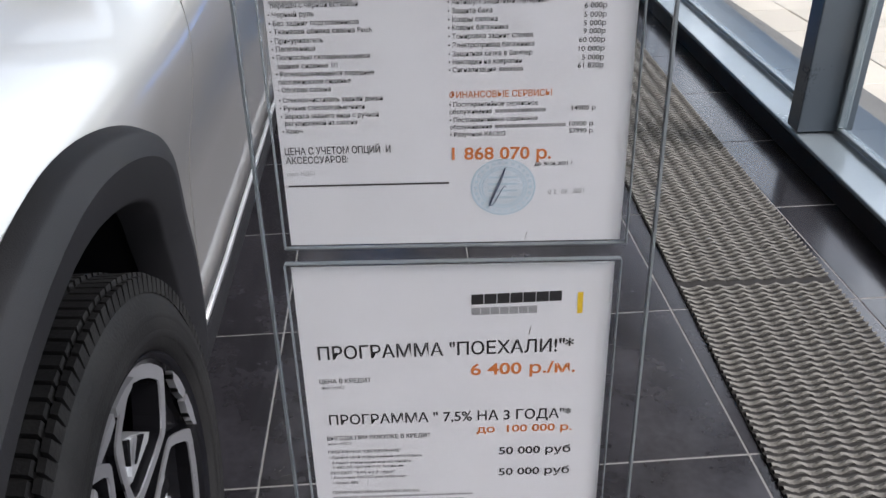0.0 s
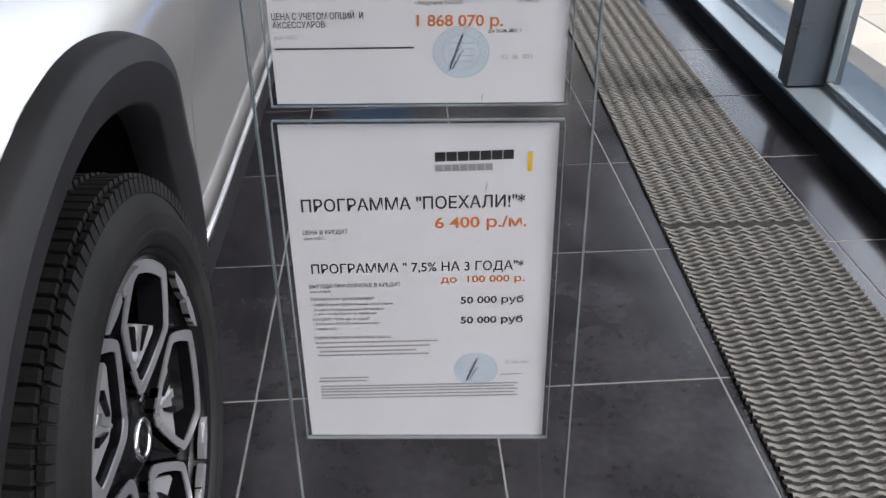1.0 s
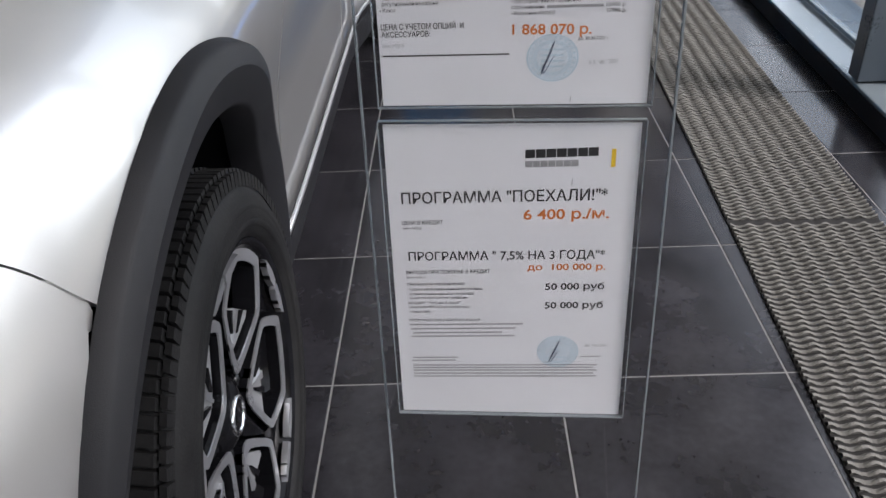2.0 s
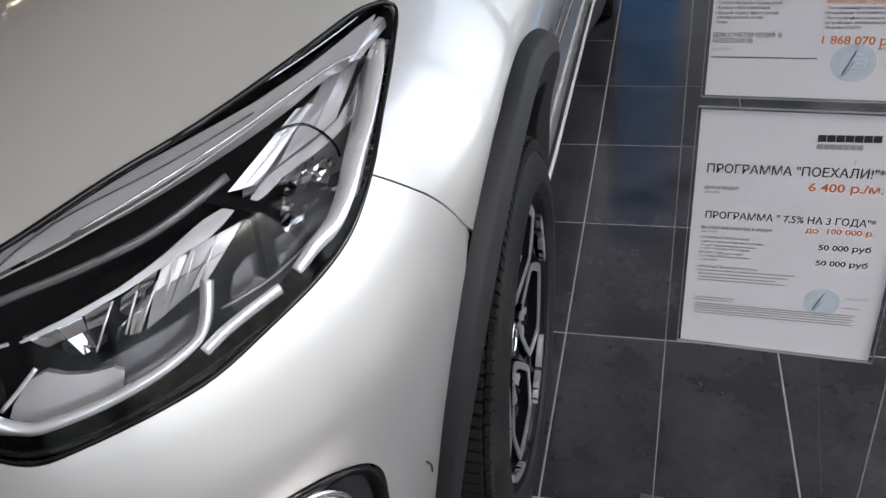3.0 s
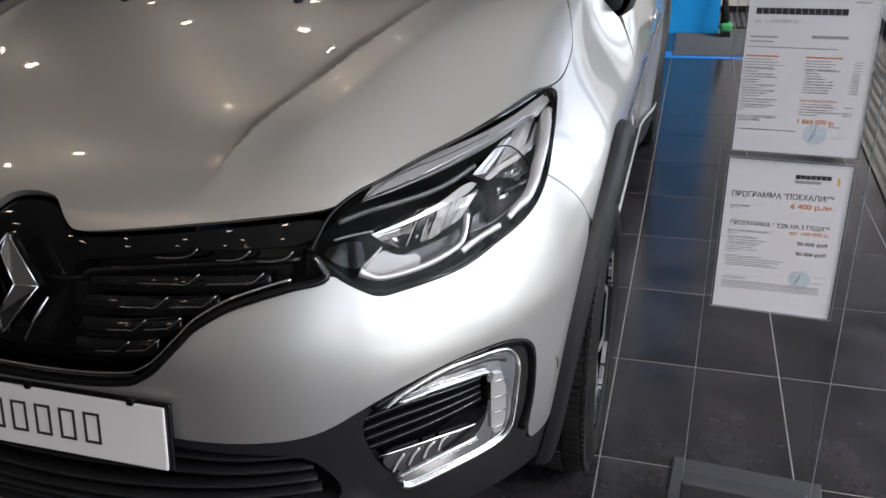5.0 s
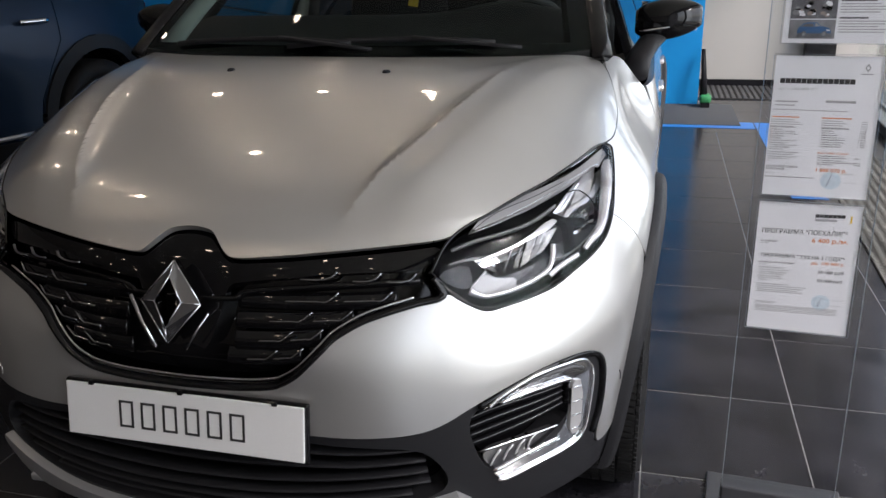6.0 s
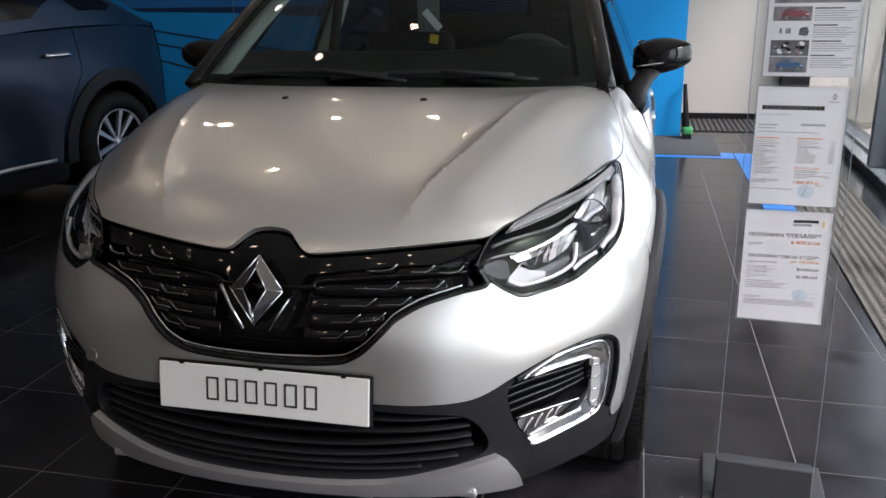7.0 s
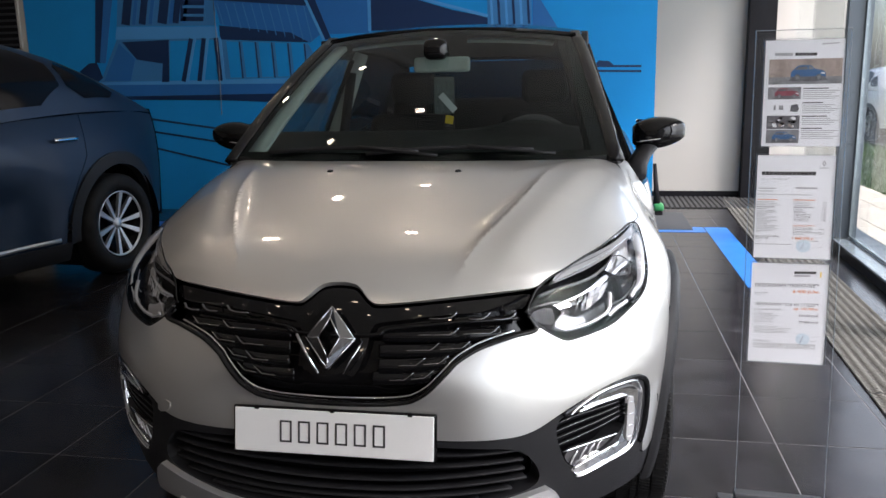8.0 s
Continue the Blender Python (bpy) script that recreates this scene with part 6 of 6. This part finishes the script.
for k in range(4):
    bar(p2, (-102, 1028.5 - 4.7 * k), (-55 + 9 * (k % 3), 1028.5 - 4.7 * k), 1.5, INK_G, 13)
    bar(p2, (-1, 1028.5 - 4.7 * k), (40 + 7 * (k % 2), 1028.5 - 4.7 * k), 1.5, INK_G, 11)
    bar(p2, (76, 1028.5 - 4.7 * k), (88, 1028.5 - 4.7 * k), 1.5, INK_G, 4)
LEFT = (("передач с черной вставкой", -101, 1012, -52), ("• Черный руль", -103, 1007, -77), ("• Без задних подголовников", -103, 1002.2, -52), ("• Тканевая обивка салона Patch", -103, 997.6, -45), ("• Прикуриватель", -103, 992.4, -73), ("• Пепельница", -103, 987.8, -78), ("• Полностью складывающееся", -103, 983, -47), ("заднее сиденье 1/1", -101, 978, -66), ("• Раскладывающееся переднее", -102, 973.4, -45), ("пассажирское сиденье", -101, 968.8, -59), ("• Обогрев салона", -102, 964, -71), ("• Стеклоочиститель задней двери", -102, 958, -41), ("• Ручные стеклоподъемники", -102, 953.2, -52), ("• Зеркала заднего вида с ручной", -102, 948.2, -44), ("регулировкой из салона", -100, 943.8, -57), ("• Ключ", -102, 938.8, -90))
for t, x0, z, x1 in LEFT:
    words(p2, t, (x0, z), (x1, z + .3), 3.0, INK)
RIGHT = (("• Антишум защитный материал", 1012, 54, "6 000р"), ("• Защита бака", 1007, 23, "5 000р"), ("• Ковры салона", 1002.3, 26, "5 000р"), ("• Коврик багажника", 997.8, 32, "9 000р"), ("• Тонировка задних стекол", 993, 46, "60 000р"), ("• Электропривод багажника", 988, 47, "10 000р"), ("• Защитная сетка в бампер", 983, 46, "5 000р"), ("• Накладки на ковролин", 978.4, 40, "61 820р"))
for t, z, x1, cost in RIGHT:
    words(p2, t, (-2, z), (x1, z + .2), 3.0, INK)
    words(p2, cost, (87 - 2.1 * len(cost), z - 3.4), (87, z - 3.4), 3.0, INK)
words(p2, "• Сигнализация", (-2, 973.8), (25, 974), 3.0, INK)
bar(p2, (27, 974), (41, 974), 2.2, INK_G, 7)
words(p2, "ФИНАНСОВЫЕ СЕРВИСЫ", (-2, 958.6), (58, 959), 4.0, INK_O)
words(p2, "• Постгарантийное сервисное", (-2, 953.4), (50, 953.8), 2.8, INK)
words(p2, "обслуживание", (-2, 949), (23, 949.3), 2.8, INK)
bar(p2, (25, 949.3), (55, 949.6), 2.1, INK_G, 12)
words(p2, "• Постгарантийное сервисное", (-2, 944), (50, 944.4), 2.8, INK)
words(p2, "обслуживание", (-2, 939.6), (23, 939.9), 2.8, INK)
bar(p2, (25, 939.9), (67, 940.2), 2.1, INK_G, 17)
words(p2, "• Разумное КАСКО", (-2, 935), (31, 935.2), 2.8, INK)
for t, x0, z in (("14900 р", 70, 950), ("10900 р.", 69, 940.4), ("57990 р.", 69, 936)):
    words(p2, t, (x0, z), (84, z + .1), 2.9, INK)
words(p2, "ЦЕНА С УЧЕТОМ ОПЦИЙ  И", (-102, 925.6), (-38, 926), 4.6, INK)
words(p2, "АКСЕССУАРОВ:", (-102, 919.8), (-64, 920.2), 4.4, INK)
words(p2, "(вкл. НДС)", (-102, 912), (-85, 912.4), 2.6, INK_G)
bar(p2, (-102, 904.6), (-3, 905), 1.2, INK, 44)
words(p2, "1 868 070 р.", (-1, 920.6), (59, 920.2), 8.0, INK_O)
words(p2, "до 30.06.2021 г.", (49, 915.6), (73, 915.8), 2.6, INK)
stamp(p2, (30, 902), 20)
words(p2, "0 2.  06.  2021", (58, 896.6), (80, 897.4), 3.4, INK_G)
words(p2, "/", (44.2, 867), (45.6, 867), 4.5, INK)

# top sheet: the leaflet with pictures
p1 = sheet_paper(1189, 1487, 7, "white leaflet with pictures of cars and small print")
bar(p1, (-72, 1444), (-24, 1443), 8, INK_G, 7)
bar(p1, (-18, 1443), (40, 1442), 8.5, INK, 6)
bar(p1, (52, 1472), (96, 1474), 3.5, INK_G, 9)
PIC1 = shade("print_warm_grey", (.30, .24, .21), .5, 0, 0, .35, 30, 90)
PIC2 = shade("print_dark_grey", (.10, .10, .11), .5, 0, 0, .5, 60, 160)
PIC3 = shade("print_blue", (.028, .10, .23), .5, 0, 0, .2, 60, 160)
PIC4 = shade("print_maroon", (.22, .05, .07), .5, 0, 0, .3, 60, 160)
PIC5 = shade("print_grey", (.20, .20, .21), .5, 0, 0, .4, 50, 120)


def flat_mark(parent, pts, c, k, mat, y, name="printed_shape"):
    return link(name, [((c[0] + k * x) / 1000, y, (c[1] + k * z) / 1000) for x, z in pts], [tuple(range(len(pts)))], mat, parent)


def tiny_car(parent, c, k, mat, y):
    """A small printed picture of a crossover: shadow, body, sill, glass, wheels and lamp."""
    flat_mark(parent, [(-1.12, -.10), (.2, -.16), (1.15, -.08), (1.0, .06), (-.95, .06)], c, k, PIC2, y - .00010)
    flat_mark(parent, [(-1, .12), (-.99, .38), (-.90, .52), (-.62, .78), (-.38, .86), (.12, .84), (.40, .60), (.86, .50), (1.0, .36), (1.02, .12), (.9, .04), (-.9, .04)], c, k, mat, y - .00014)
    flat_mark(parent, [(-.98, .15), (1.0, .15), (.95, .02), (-.92, .02)], c, k, PIC2, y - .00018)
    flat_mark(parent, [(-.80, .56), (-.56, .74), (-.06, .76), (-.02, .56)], c, k, PIC2, y - .00018)
    flat_mark(parent, [(.03, .56), (.01, .77), (.12, .78), (.34, .60)], c, k, PIC5, y - .00018)
    flat_mark(parent, [(.72, .40), (.97, .35), (.96, .28), (.76, .32)], c, k, PAPER, y - .00018)
    flat_mark(parent, [(-.62, .80), (-.36, .88), (.12, .86), (.14, .82), (-.36, .83)], c, k, PIC5, y - .00022)
    for x in (-.60, .62):
        for r, m in ((.21, PIC2), (.12, PIC5)):
            flat_mark(parent, [(x + r * .86 * math.cos(a * .5236), .08 + r * math.sin(a * .5236)) for a in range(12)], c, k, m, y - .00026 - .0002 * (.21 - r))


def picture(parent, x0, z0, x1, z1, mat):
    return flat_mark(parent, [(x0, z0), (x1, z0), (x1, z1), (x0, z1)], (0, 0), 1, mat, -.0003, "printed_picture")


picture(p1, -86, 1364, 107, 1434, PIC1)
picture(p1, -86, 1364, 107, 1384, PIC5).location.y = -.0001
tiny_car(p1, (18, 1378), 46, PIC3, -.0006)
picture(p1, -86, 1322, 2, 1356, PIC5)
tiny_car(p1, (-36, 1327), 32, PIC4, -.0006)
for x in (-66, -52, -46):
    flat_mark(p1, [(-3, 0), (3, 0), (2, 13), (-2, 13)], (x, 1292), 1, PIC5, -.0003)
flat_mark(p1, [(-11, 0), (9, -2), (13, 8), (8, 20), (-8, 17)], (-14, 1288), 1, PIC2, -.0003)
picture(p1, -86, 1238, 2, 1276, PIC2)
rnd = random.Random(4)
for i in range(22):
    x, z, r, a0 = rnd.uniform(-78, -8), rnd.uniform(1243, 1270), rnd.uniform(3, 8), rnd.uniform(0, 6)
    flat_mark(p1, [(x + min(r, x + 86, 2 - x) * math.cos(a0 + a), z + min(r, z - 1238, 1276 - z) * .7 * math.sin(a0 + a)) for a in (0, 1.1, 2.4, 3.5, 5.0)], (0, 0), 1, (PIC5, GLOSS, PIC1, PAPER)[i % 4 if i % 8 else 3], -.00035 - .00001 * i, "printed_patch")
picture(p1, -86, 1198, 2, 1236, PIC5)
tiny_car(p1, (-38, 1204), 32, PIC3, -.0006)
for k, (n, z) in enumerate(((5, 1350), (5, 1310), (4, 1272), (5, 1238))):
    bar(p1, (8, z), (62 if k % 2 else 74, z), 3.2, INK, 12)
    for i in range(n):
        bar(p1, (8, z - 6 - 5.4 * i), (104 - 11 * ((i * 7 + k) % 3), z - 6 - 5.4 * i), 2.2, INK_G, 22)


# ---- a second crossover, dark blue, across the aisle, and parked cars outside ----
def plain_car(name, paint, m, label):
    """A coupe-roofed crossover, its tail as tall as its belt."""
    ob = thing(name, m, label, "car")
    roof_z = spline((.95, 1.3, 1.85, 2.3, 2.9, 3.4, 3.9, 4.28), (1.10, 1.32, 1.555, 1.60, 1.565, 1.45, 1.24, 1.08))
    belt_z = spline((.9, 1.4, 2.4, 3.3, 4.3), (1.03, 1.00, 1.04, 1.09, 1.05))

    def lift_cabin(q):
        y, a = q[:, 0], np.radians(q[:, 1])
        w = half_w(y, belt_z(y)) * .993
        sa, ca = np.sin(a), np.cos(a)
        return np.stack((w * np.sign(sa) * np.abs(sa) ** .62 * (1 - .02 * ca), y, belt_z(y) + np.maximum(roof_z(y) - belt_z(y), .01) * np.abs(ca) ** .62), 1)
    v, f, ny, na = [], [], 34, 25
    ys, an = np.linspace(.96, 4.28, ny), np.linspace(-90, 90, na)
    grid = lift_cabin(np.array([(y, a) for y in ys for a in an]))
    f = [(i * na + j, i * na + j + 1, (i + 1) * na + j + 1, (i + 1) * na + j) for i in range(ny - 1) for j in range(na - 1)]
    link("cabin", grid, f, paint, ob, "painted roof and pillars", True)
    scale = np.array((1, 40.0))

    def lift_win(q):
        return lift_cabin(q * scale)
    for s in (1, -1):
        fl = lift_flank(s)
        for nm, o in (("front_window", [(1.42, 88), (2.28, 88), (2.28, 42), (1.95, 42)]), ("rear_window", [(2.36, 88), (3.16, 87.5), (3.10, 46), (2.36, 42)]), ("quarter_window", [(3.22, 86), (3.72, 80), (3.45, 56), (3.17, 48)])):
            q = cut_corners(np.array([(y, s * a / 40) for y, a in o]), 1)
            patch(nm, q, lift_win, TINTED, ob, "dark tinted side window", .07, (), .004, .004, -1, .004)
        for nm, y0, y1 in (("front_door", 1.381, 2.335), ("rear_door", 2.343, 3.14)):
            o = [(y0, .30), (y1, .30), (y1, float(belt_z(y1))), ((y0 + y1) / 2, float(belt_z((y0 + y1) / 2))), (y0, float(belt_z(y0)))]
            if nm == "rear_door":
                o = [(y0, .30), (2.99, .30), (3.02, .50), (3.12, .68), (3.22, .82), (3.25, 1.08), (2.8, 1.065), (y0, float(belt_z(y0)))]
            door = patch(nm, np.array(o), fl, paint, ob, "painted door", .06, (), .02, 0, s, .002)
            hy = y1 - .20 if nm == "front_door" else 3.05
            sweep("handle", fl(np.array([(hy + .024 * k, .935) for k in range(-4, 5)])) + np.array((s * .026, 0, 0)), disc(.011, 8, .014), CHROME, door, "chrome handle")
        o = [(3.03, .30)] + [(y, z) for _, y, z in arch(.487, 176, 4, 14, c=(3.505, .338))] + [(4.0, .30), (4.20, .32), (4.26, .55), (4.26, .8), (4.24, 1.04), (3.8, 1.08), (3.256, 1.08), (3.226, .82), (3.126, .68), (3.026, .50)]
        patch("rear_quarter", np.array(o), fl, paint, ob, "painted rear quarter", .06, (), .02, 0, s, .002)
        o = [(1.375, .30), (1.375, 1.0), (1.1, 1.02), (.85, .99), (.55, .94), (.36, .86), (.20, .70), (.19, .45), (.36, .30)] + [(y, z) for _, y, z in arch(.487, 176, 4, 14)]
        patch("fender", np.array(o), fl, paint, ob, "painted front fender", .05, (), .02, 0, s, .002)
        for c in (HUB, (3.505, .338)):
            q = np.array([(y, z) for _, y, z in arch(.487, -6, 186, 18, c=c) + arch(.405, 186, -6, 18, c=c)])
            patch("arch_cladding", q, fl, CLAD, ob, "black wheel arch cladding", .04, (), .05, .014, s, .002)
            w = []
            for k in range(19):
                a = radians(-25 + 235 * k / 18)
                w += [(s * .52, c[0] + .435 * math.cos(a), c[1] + .435 * math.sin(a)), (s * .855, c[0] + .425 * math.cos(a), c[1] + .425 * math.sin(a))]
            link("wheel_well", w + [(s * .53, c[0], c[1])], [(2 * k, 2 * k + 1, 2 * k + 3, 2 * k + 2) for k in range(18)] + [(38, 2 * k, 2 * k + 2) for k in range(18)], DARK, ob, "dark wheel well")
        patch("sill", np.array([(1.31, .30), (3.03, .30), (3.02, .19), (1.31, .19)]), fl, CLAD, ob, "black plastic sill", .08, (), .06, .012, s, .002)
        sweep("sill_trim", fl(np.array([(1.33 + .1 * k, .33) for k in range(17)])) + np.array((s * .016, 0, 0)), [(-.004, -.012), (.004, -.012), (.004, .012), (-.004, .012)], SATIN, ob, "satin silver sill strip")
        box("tail_lamp", (.30, .06, .10), (s * .46, 4.27, .93), RED, ob, "red tail lamp", .02)
        for y in (HUB[0], 3.505):
            w = thing("wheel", pose(s * .77, y, .338, 0, 0, 0 if s > 0 else 180), "black tyre on silver multi-spoke alloy wheel")
            w.parent = ob
            lathe("tyre", [(.225, -.09), (.262, -.112), (.322, -.098), (.338, -.07), (.338, .07), (.322, .098), (.262, .112), (.228, .094), (.222, .06)], RUBBER, w, "black tyre", 56)
            lathe("rim", [(.226, .090), (.219, .094), (.208, .080), (.198, .02), (.0, .0)], ALLOY_D, w, "dark rim barrel", 48)
            for k in range(10):
                a = radians(36 * k + (3 if k % 2 else -3) + 10)
                c1, s1 = math.cos(a), math.sin(a)
                o = np.array([(c1 * r - s1 * t, s1 * r + c1 * t) for r, t in ((.035, -.008), (.035, .008), (.21, .017), (.21, -.017))])
                patch("spoke", o, flat(.062, .10), SATIN, w, "silver spoke", .03, (), .02, 0, 1, .001)
            lathe("hub", [(.0, .074), (.030, .074), (.042, .062)], SATIN, w, "", 20)
            lathe("rim_lip", [(.218, .086), (.222, .094), (.214, .095), (.209, .084)], SATIN, w, "bright rim lip", 48)
    sheet("bonnet", mirrored(BONNET_F + LAMP_T + SIDE_L + REAR_L), paint, ob, "painted bonnet", gap=.16, step=2.4)
    sheet("nose", mirrored([(0, .10, .87), (.30, .11, .85), (.50, .19, .86), (.70, .50, .94), (.757, .655, .955), (.79, .62, .90), (.80, .48, .85), (.80, .42, .75), (.80, .40, .40), (.70, .26, .26), (.40, .07, .24), (0, .0, .24)]), paint, ob, "painted nose", gap=.1, step=2.4)
    tq = []
    for k in range(11):
        z = .28 + .80 * k / 10
        for i in range(13):
            u = -1 + i / 6
            tq.append((u * float(half_w(np.array(4.24), np.array(z))), 4.25 + .07 * (1 - abs(u) ** 3), z))
    link("tailgate", tq, [(13 * k + i, 13 * k + i + 1, 13 * k + 14 + i, 13 * k + 13 + i) for k in range(10) for i in range(12)], paint, ob, "painted tailgate", True)
    box("underbody", (1.4, 3.6, .12), (0, 2.15, .26), DARK, ob, "", .02)
    return ob


plain_car("blue_car", PAINT_B, pose(-4.325, -.03, 0, 0, 0, -7) @ Matrix.Diagonal((1.12, 1.12, 1.12, 1)), "dark blue coupe-roofed crossover car on silver alloy wheels")
outside = plain_car("parked_car", WHITEP, pose(7.55, 21.1, -.10, 0, 0, 178), "pale silver parked car outside on the asphalt")
outside["group"] = "parked cars outside"
for x, y, r in ((10.4, 21.3, 182), (7.9, 29.5, 176)):
    copy_thing(outside, pose(x, y, -.10, 0, 0, r))

# a brush left by the mural wall
brush = thing("floor_brush", pose(1.285, 6.66, 0), "black-handled brush with green head leaning on the wall", "brush")
sweep("handle", [(0, 0, .10), (-.01, .02, .28), (-.03, .06, .52)], lambda u: disc(.040 - .022 * u, 8, .020), SKIRT, brush, "black handle")
part("head", box_bm((.10, .16, .07), (.015, 0, .085), .02, 3), GREEN, brush, "green head", True)
part("bristles", box_bm((.08, .14, .05), (.015, 0, .026), .006, 2), SKIRT, brush, "dark bristles")


# ---- pieces of the setting ----
def tile_mesh(name, sx, sy, h, bev, mat):
    bm = box_bm((sx, sy, h), (0, 0, -h / 2), 0)
    bm.faces.ensure_lookup_table()
    top = [e for e in bm.edges if all(v.co.z > -1e-6 for v in e.verts)]
    bmesh.ops.bevel(bm, geom=top, offset=bev, segments=1, profile=0.5, affect="EDGES")
    me = bpy.data.meshes.new(name)
    bm.to_mesh(me)
    bm.free()
    me.materials.append(mat)
    return me


TX, TY = 0.456, 0.4727
near, rest = [], []
tm = tile_mesh("tile", TX - 0.0040, TY - 0.0040, 0.006, 0.001, TILE)
for i in range(-21, 4):
    for j in range(-16, 16):
        cx, cy = 0.886 + TX * (i + 0.5), 0.788 + TY * (j + 0.5)
        if cx > 2.62 or cx < X0 - 0.2 or not Y0 - 0.2 < cy < Y1 + 0.1:
            continue
        (near if -2.9 < cx and 0.2 < cy < 8.0 else rest).append((cx, cy))
near = sorted(near, key=lambda p: math.hypot(p[0] - 0.9, (p[1] - 1.6) * 0.8))
rest += near[298:]
for cx, cy in near[:298]:
    t = new("tile", tm)
    t.parent = floor
    t.location = (cx, cy, random.uniform(-0.0003, 0.0003))
v, f = [], []
base_v, base_f = [tuple(p.co) for p in tm.vertices], [tuple(p.vertices) for p in tm.polygons]
for cx, cy in rest:
    f += [tuple(k + len(v) for k in q) for q in base_f]
    v += [(a + cx, b + cy, c) for a, b, c in base_v]
far_tiles = link("tile_field", v, f, TILE, floor)
tagged(far_tiles, kind="stuff")

# paving slabs outside
sm = tile_mesh("slab", 0.395, 0.395, 0.04, 0.004, PAVING)
slabs = thing("pavement", None, "light beige square paving slabs outside the windows", "pavement", kind="structure")
box("bed", (1.56, 34, 0.05), (3.34, 3, -0.145), shade("paving_sand", (0.20, 0.17, 0.14), 0.9, 0, 0, 0.2, 6, 90), slabs, "", 0)
places = sorted(((2.76 + 0.4 * i, -8 + 0.4 * j) for i in range(4) for j in range(56)), key=lambda p: math.hypot(p[0] - 2.6, p[1] - 3.2))
for k, (x, y) in enumerate(places[:290]):
    t = new("slab", sm)
    t.parent = slabs
    t.location = (x, y, -0.085 + random.uniform(-0.002, 0.002))
v, f = [], []
base_v, base_f = [tuple(p.co) for p in sm.vertices], [tuple(p.vertices) for p in sm.polygons]
for x, y in places[290:]:
    f += [tuple(k + len(v) for k in q) for q in base_f]
    v += [(a + x, b + y, c - 0.085) for a, b, c in base_v]
tagged(link("slab_field", v, f, PAVING, slabs), kind="stuff")

# lawn
rng = np.random.default_rng(5)
v, f = [], []
for _ in range(16000):
    x, y = 4.16 + 2.3 * rng.random(), -2 + 26 * rng.random()
    a, h, w = rng.random() * 6.28, 0.05 + 0.09 * rng.random(), 0.012
    k = len(v)
    v += [(x - w * math.cos(a), y - w * math.sin(a), -0.16), (x + w * math.cos(a), y + w * math.sin(a), -0.16), (x + 0.04 * math.sin(a), y + 0.04 * math.cos(a), -0.16 + h)]
    f.append((k, k + 1, k + 2))
tagged(link("grass", v, f, GRASS), "short green mown grass beyond the paving", "grass", kind="stuff")

# woven rubber matting along the glass front
MM = Matrix.Translation(front_wall(-0.422, 0)) @ Matrix.Rotation(radians(WALL_TURN), 4, "Z")
matting = box("matting_strip", (0.383, 15.6, 0.003), (0, 0.3, 0.0018), PIT, None, "", 0)
matting.matrix_basis = MM
tagged(matting, "long worn grey woven rubber floor matting strip", "matting", kind="structure")


def mat_row(shift):
    """One woven row: flat links that swell and dip in turn."""
    v, f, n = [], [], 56
    for i in range(n + 1):
        x = -0.19 + 0.38 * i / n
        c = math.cos(2 * math.pi * (x / 0.0475 + shift))
        w, z = 0.0066 + 0.0010 * c, 0.0085 + 0.0045 * c
        y = 0.0026 * math.sin(2 * math.pi * (x / 0.0475 + shift) + 0.6)
        v += [(x, y - w * 0.70, 0.003), (x, y - w, z - 0.0012), (x, y - w * 0.3, z + 0.0008), (x, y + w, 0.0035)]
    for i in range(n):
        for j in range(3):
            a = 4 * i + j
            f.append((a, a + 1, a + 5, a + 4))
    me = bpy.data.meshes.new("woven_row")
    me.from_pydata(v, [], f)
    me.materials.append(MAT)
    return me


row_a, row_b = mat_row(0.0), mat_row(0.06)
PITCH = 0.0190
count = int(7.6 / PITCH)
v, f = [], []
for i in range(count):
    y = 0.25 + PITCH * i
    if abs(y - 1.80) < 0.011:
        continue
    me = row_b if i % 2 else row_a
    if i < 298:
        t = new("woven_row", me)
        t.parent = matting
        t.location = (random.uniform(-0.0012, 0.0012), y, random.uniform(-0.0006, 0.0006))
    else:
        f += [tuple(k + len(v) for k in q.vertices) for q in me.polygons]
        v += [(p.co.x, p.co.y + y, p.co.z) for p in me.vertices]
tagged(link("woven_field", v, f, MAT, matting), kind="stuff")
v, f = [], []
for i in range(int(5.5 / PITCH)):
    me = row_b if i % 2 else row_a
    f += [tuple(k + len(v) for k in q.vertices) for q in me.polygons]
    v += [(p.co.x, p.co.y + 0.24 - PITCH * (i + 1), p.co.z) for p in me.vertices]
tagged(link("woven_field", v, f, MAT, matting), kind="stuff")
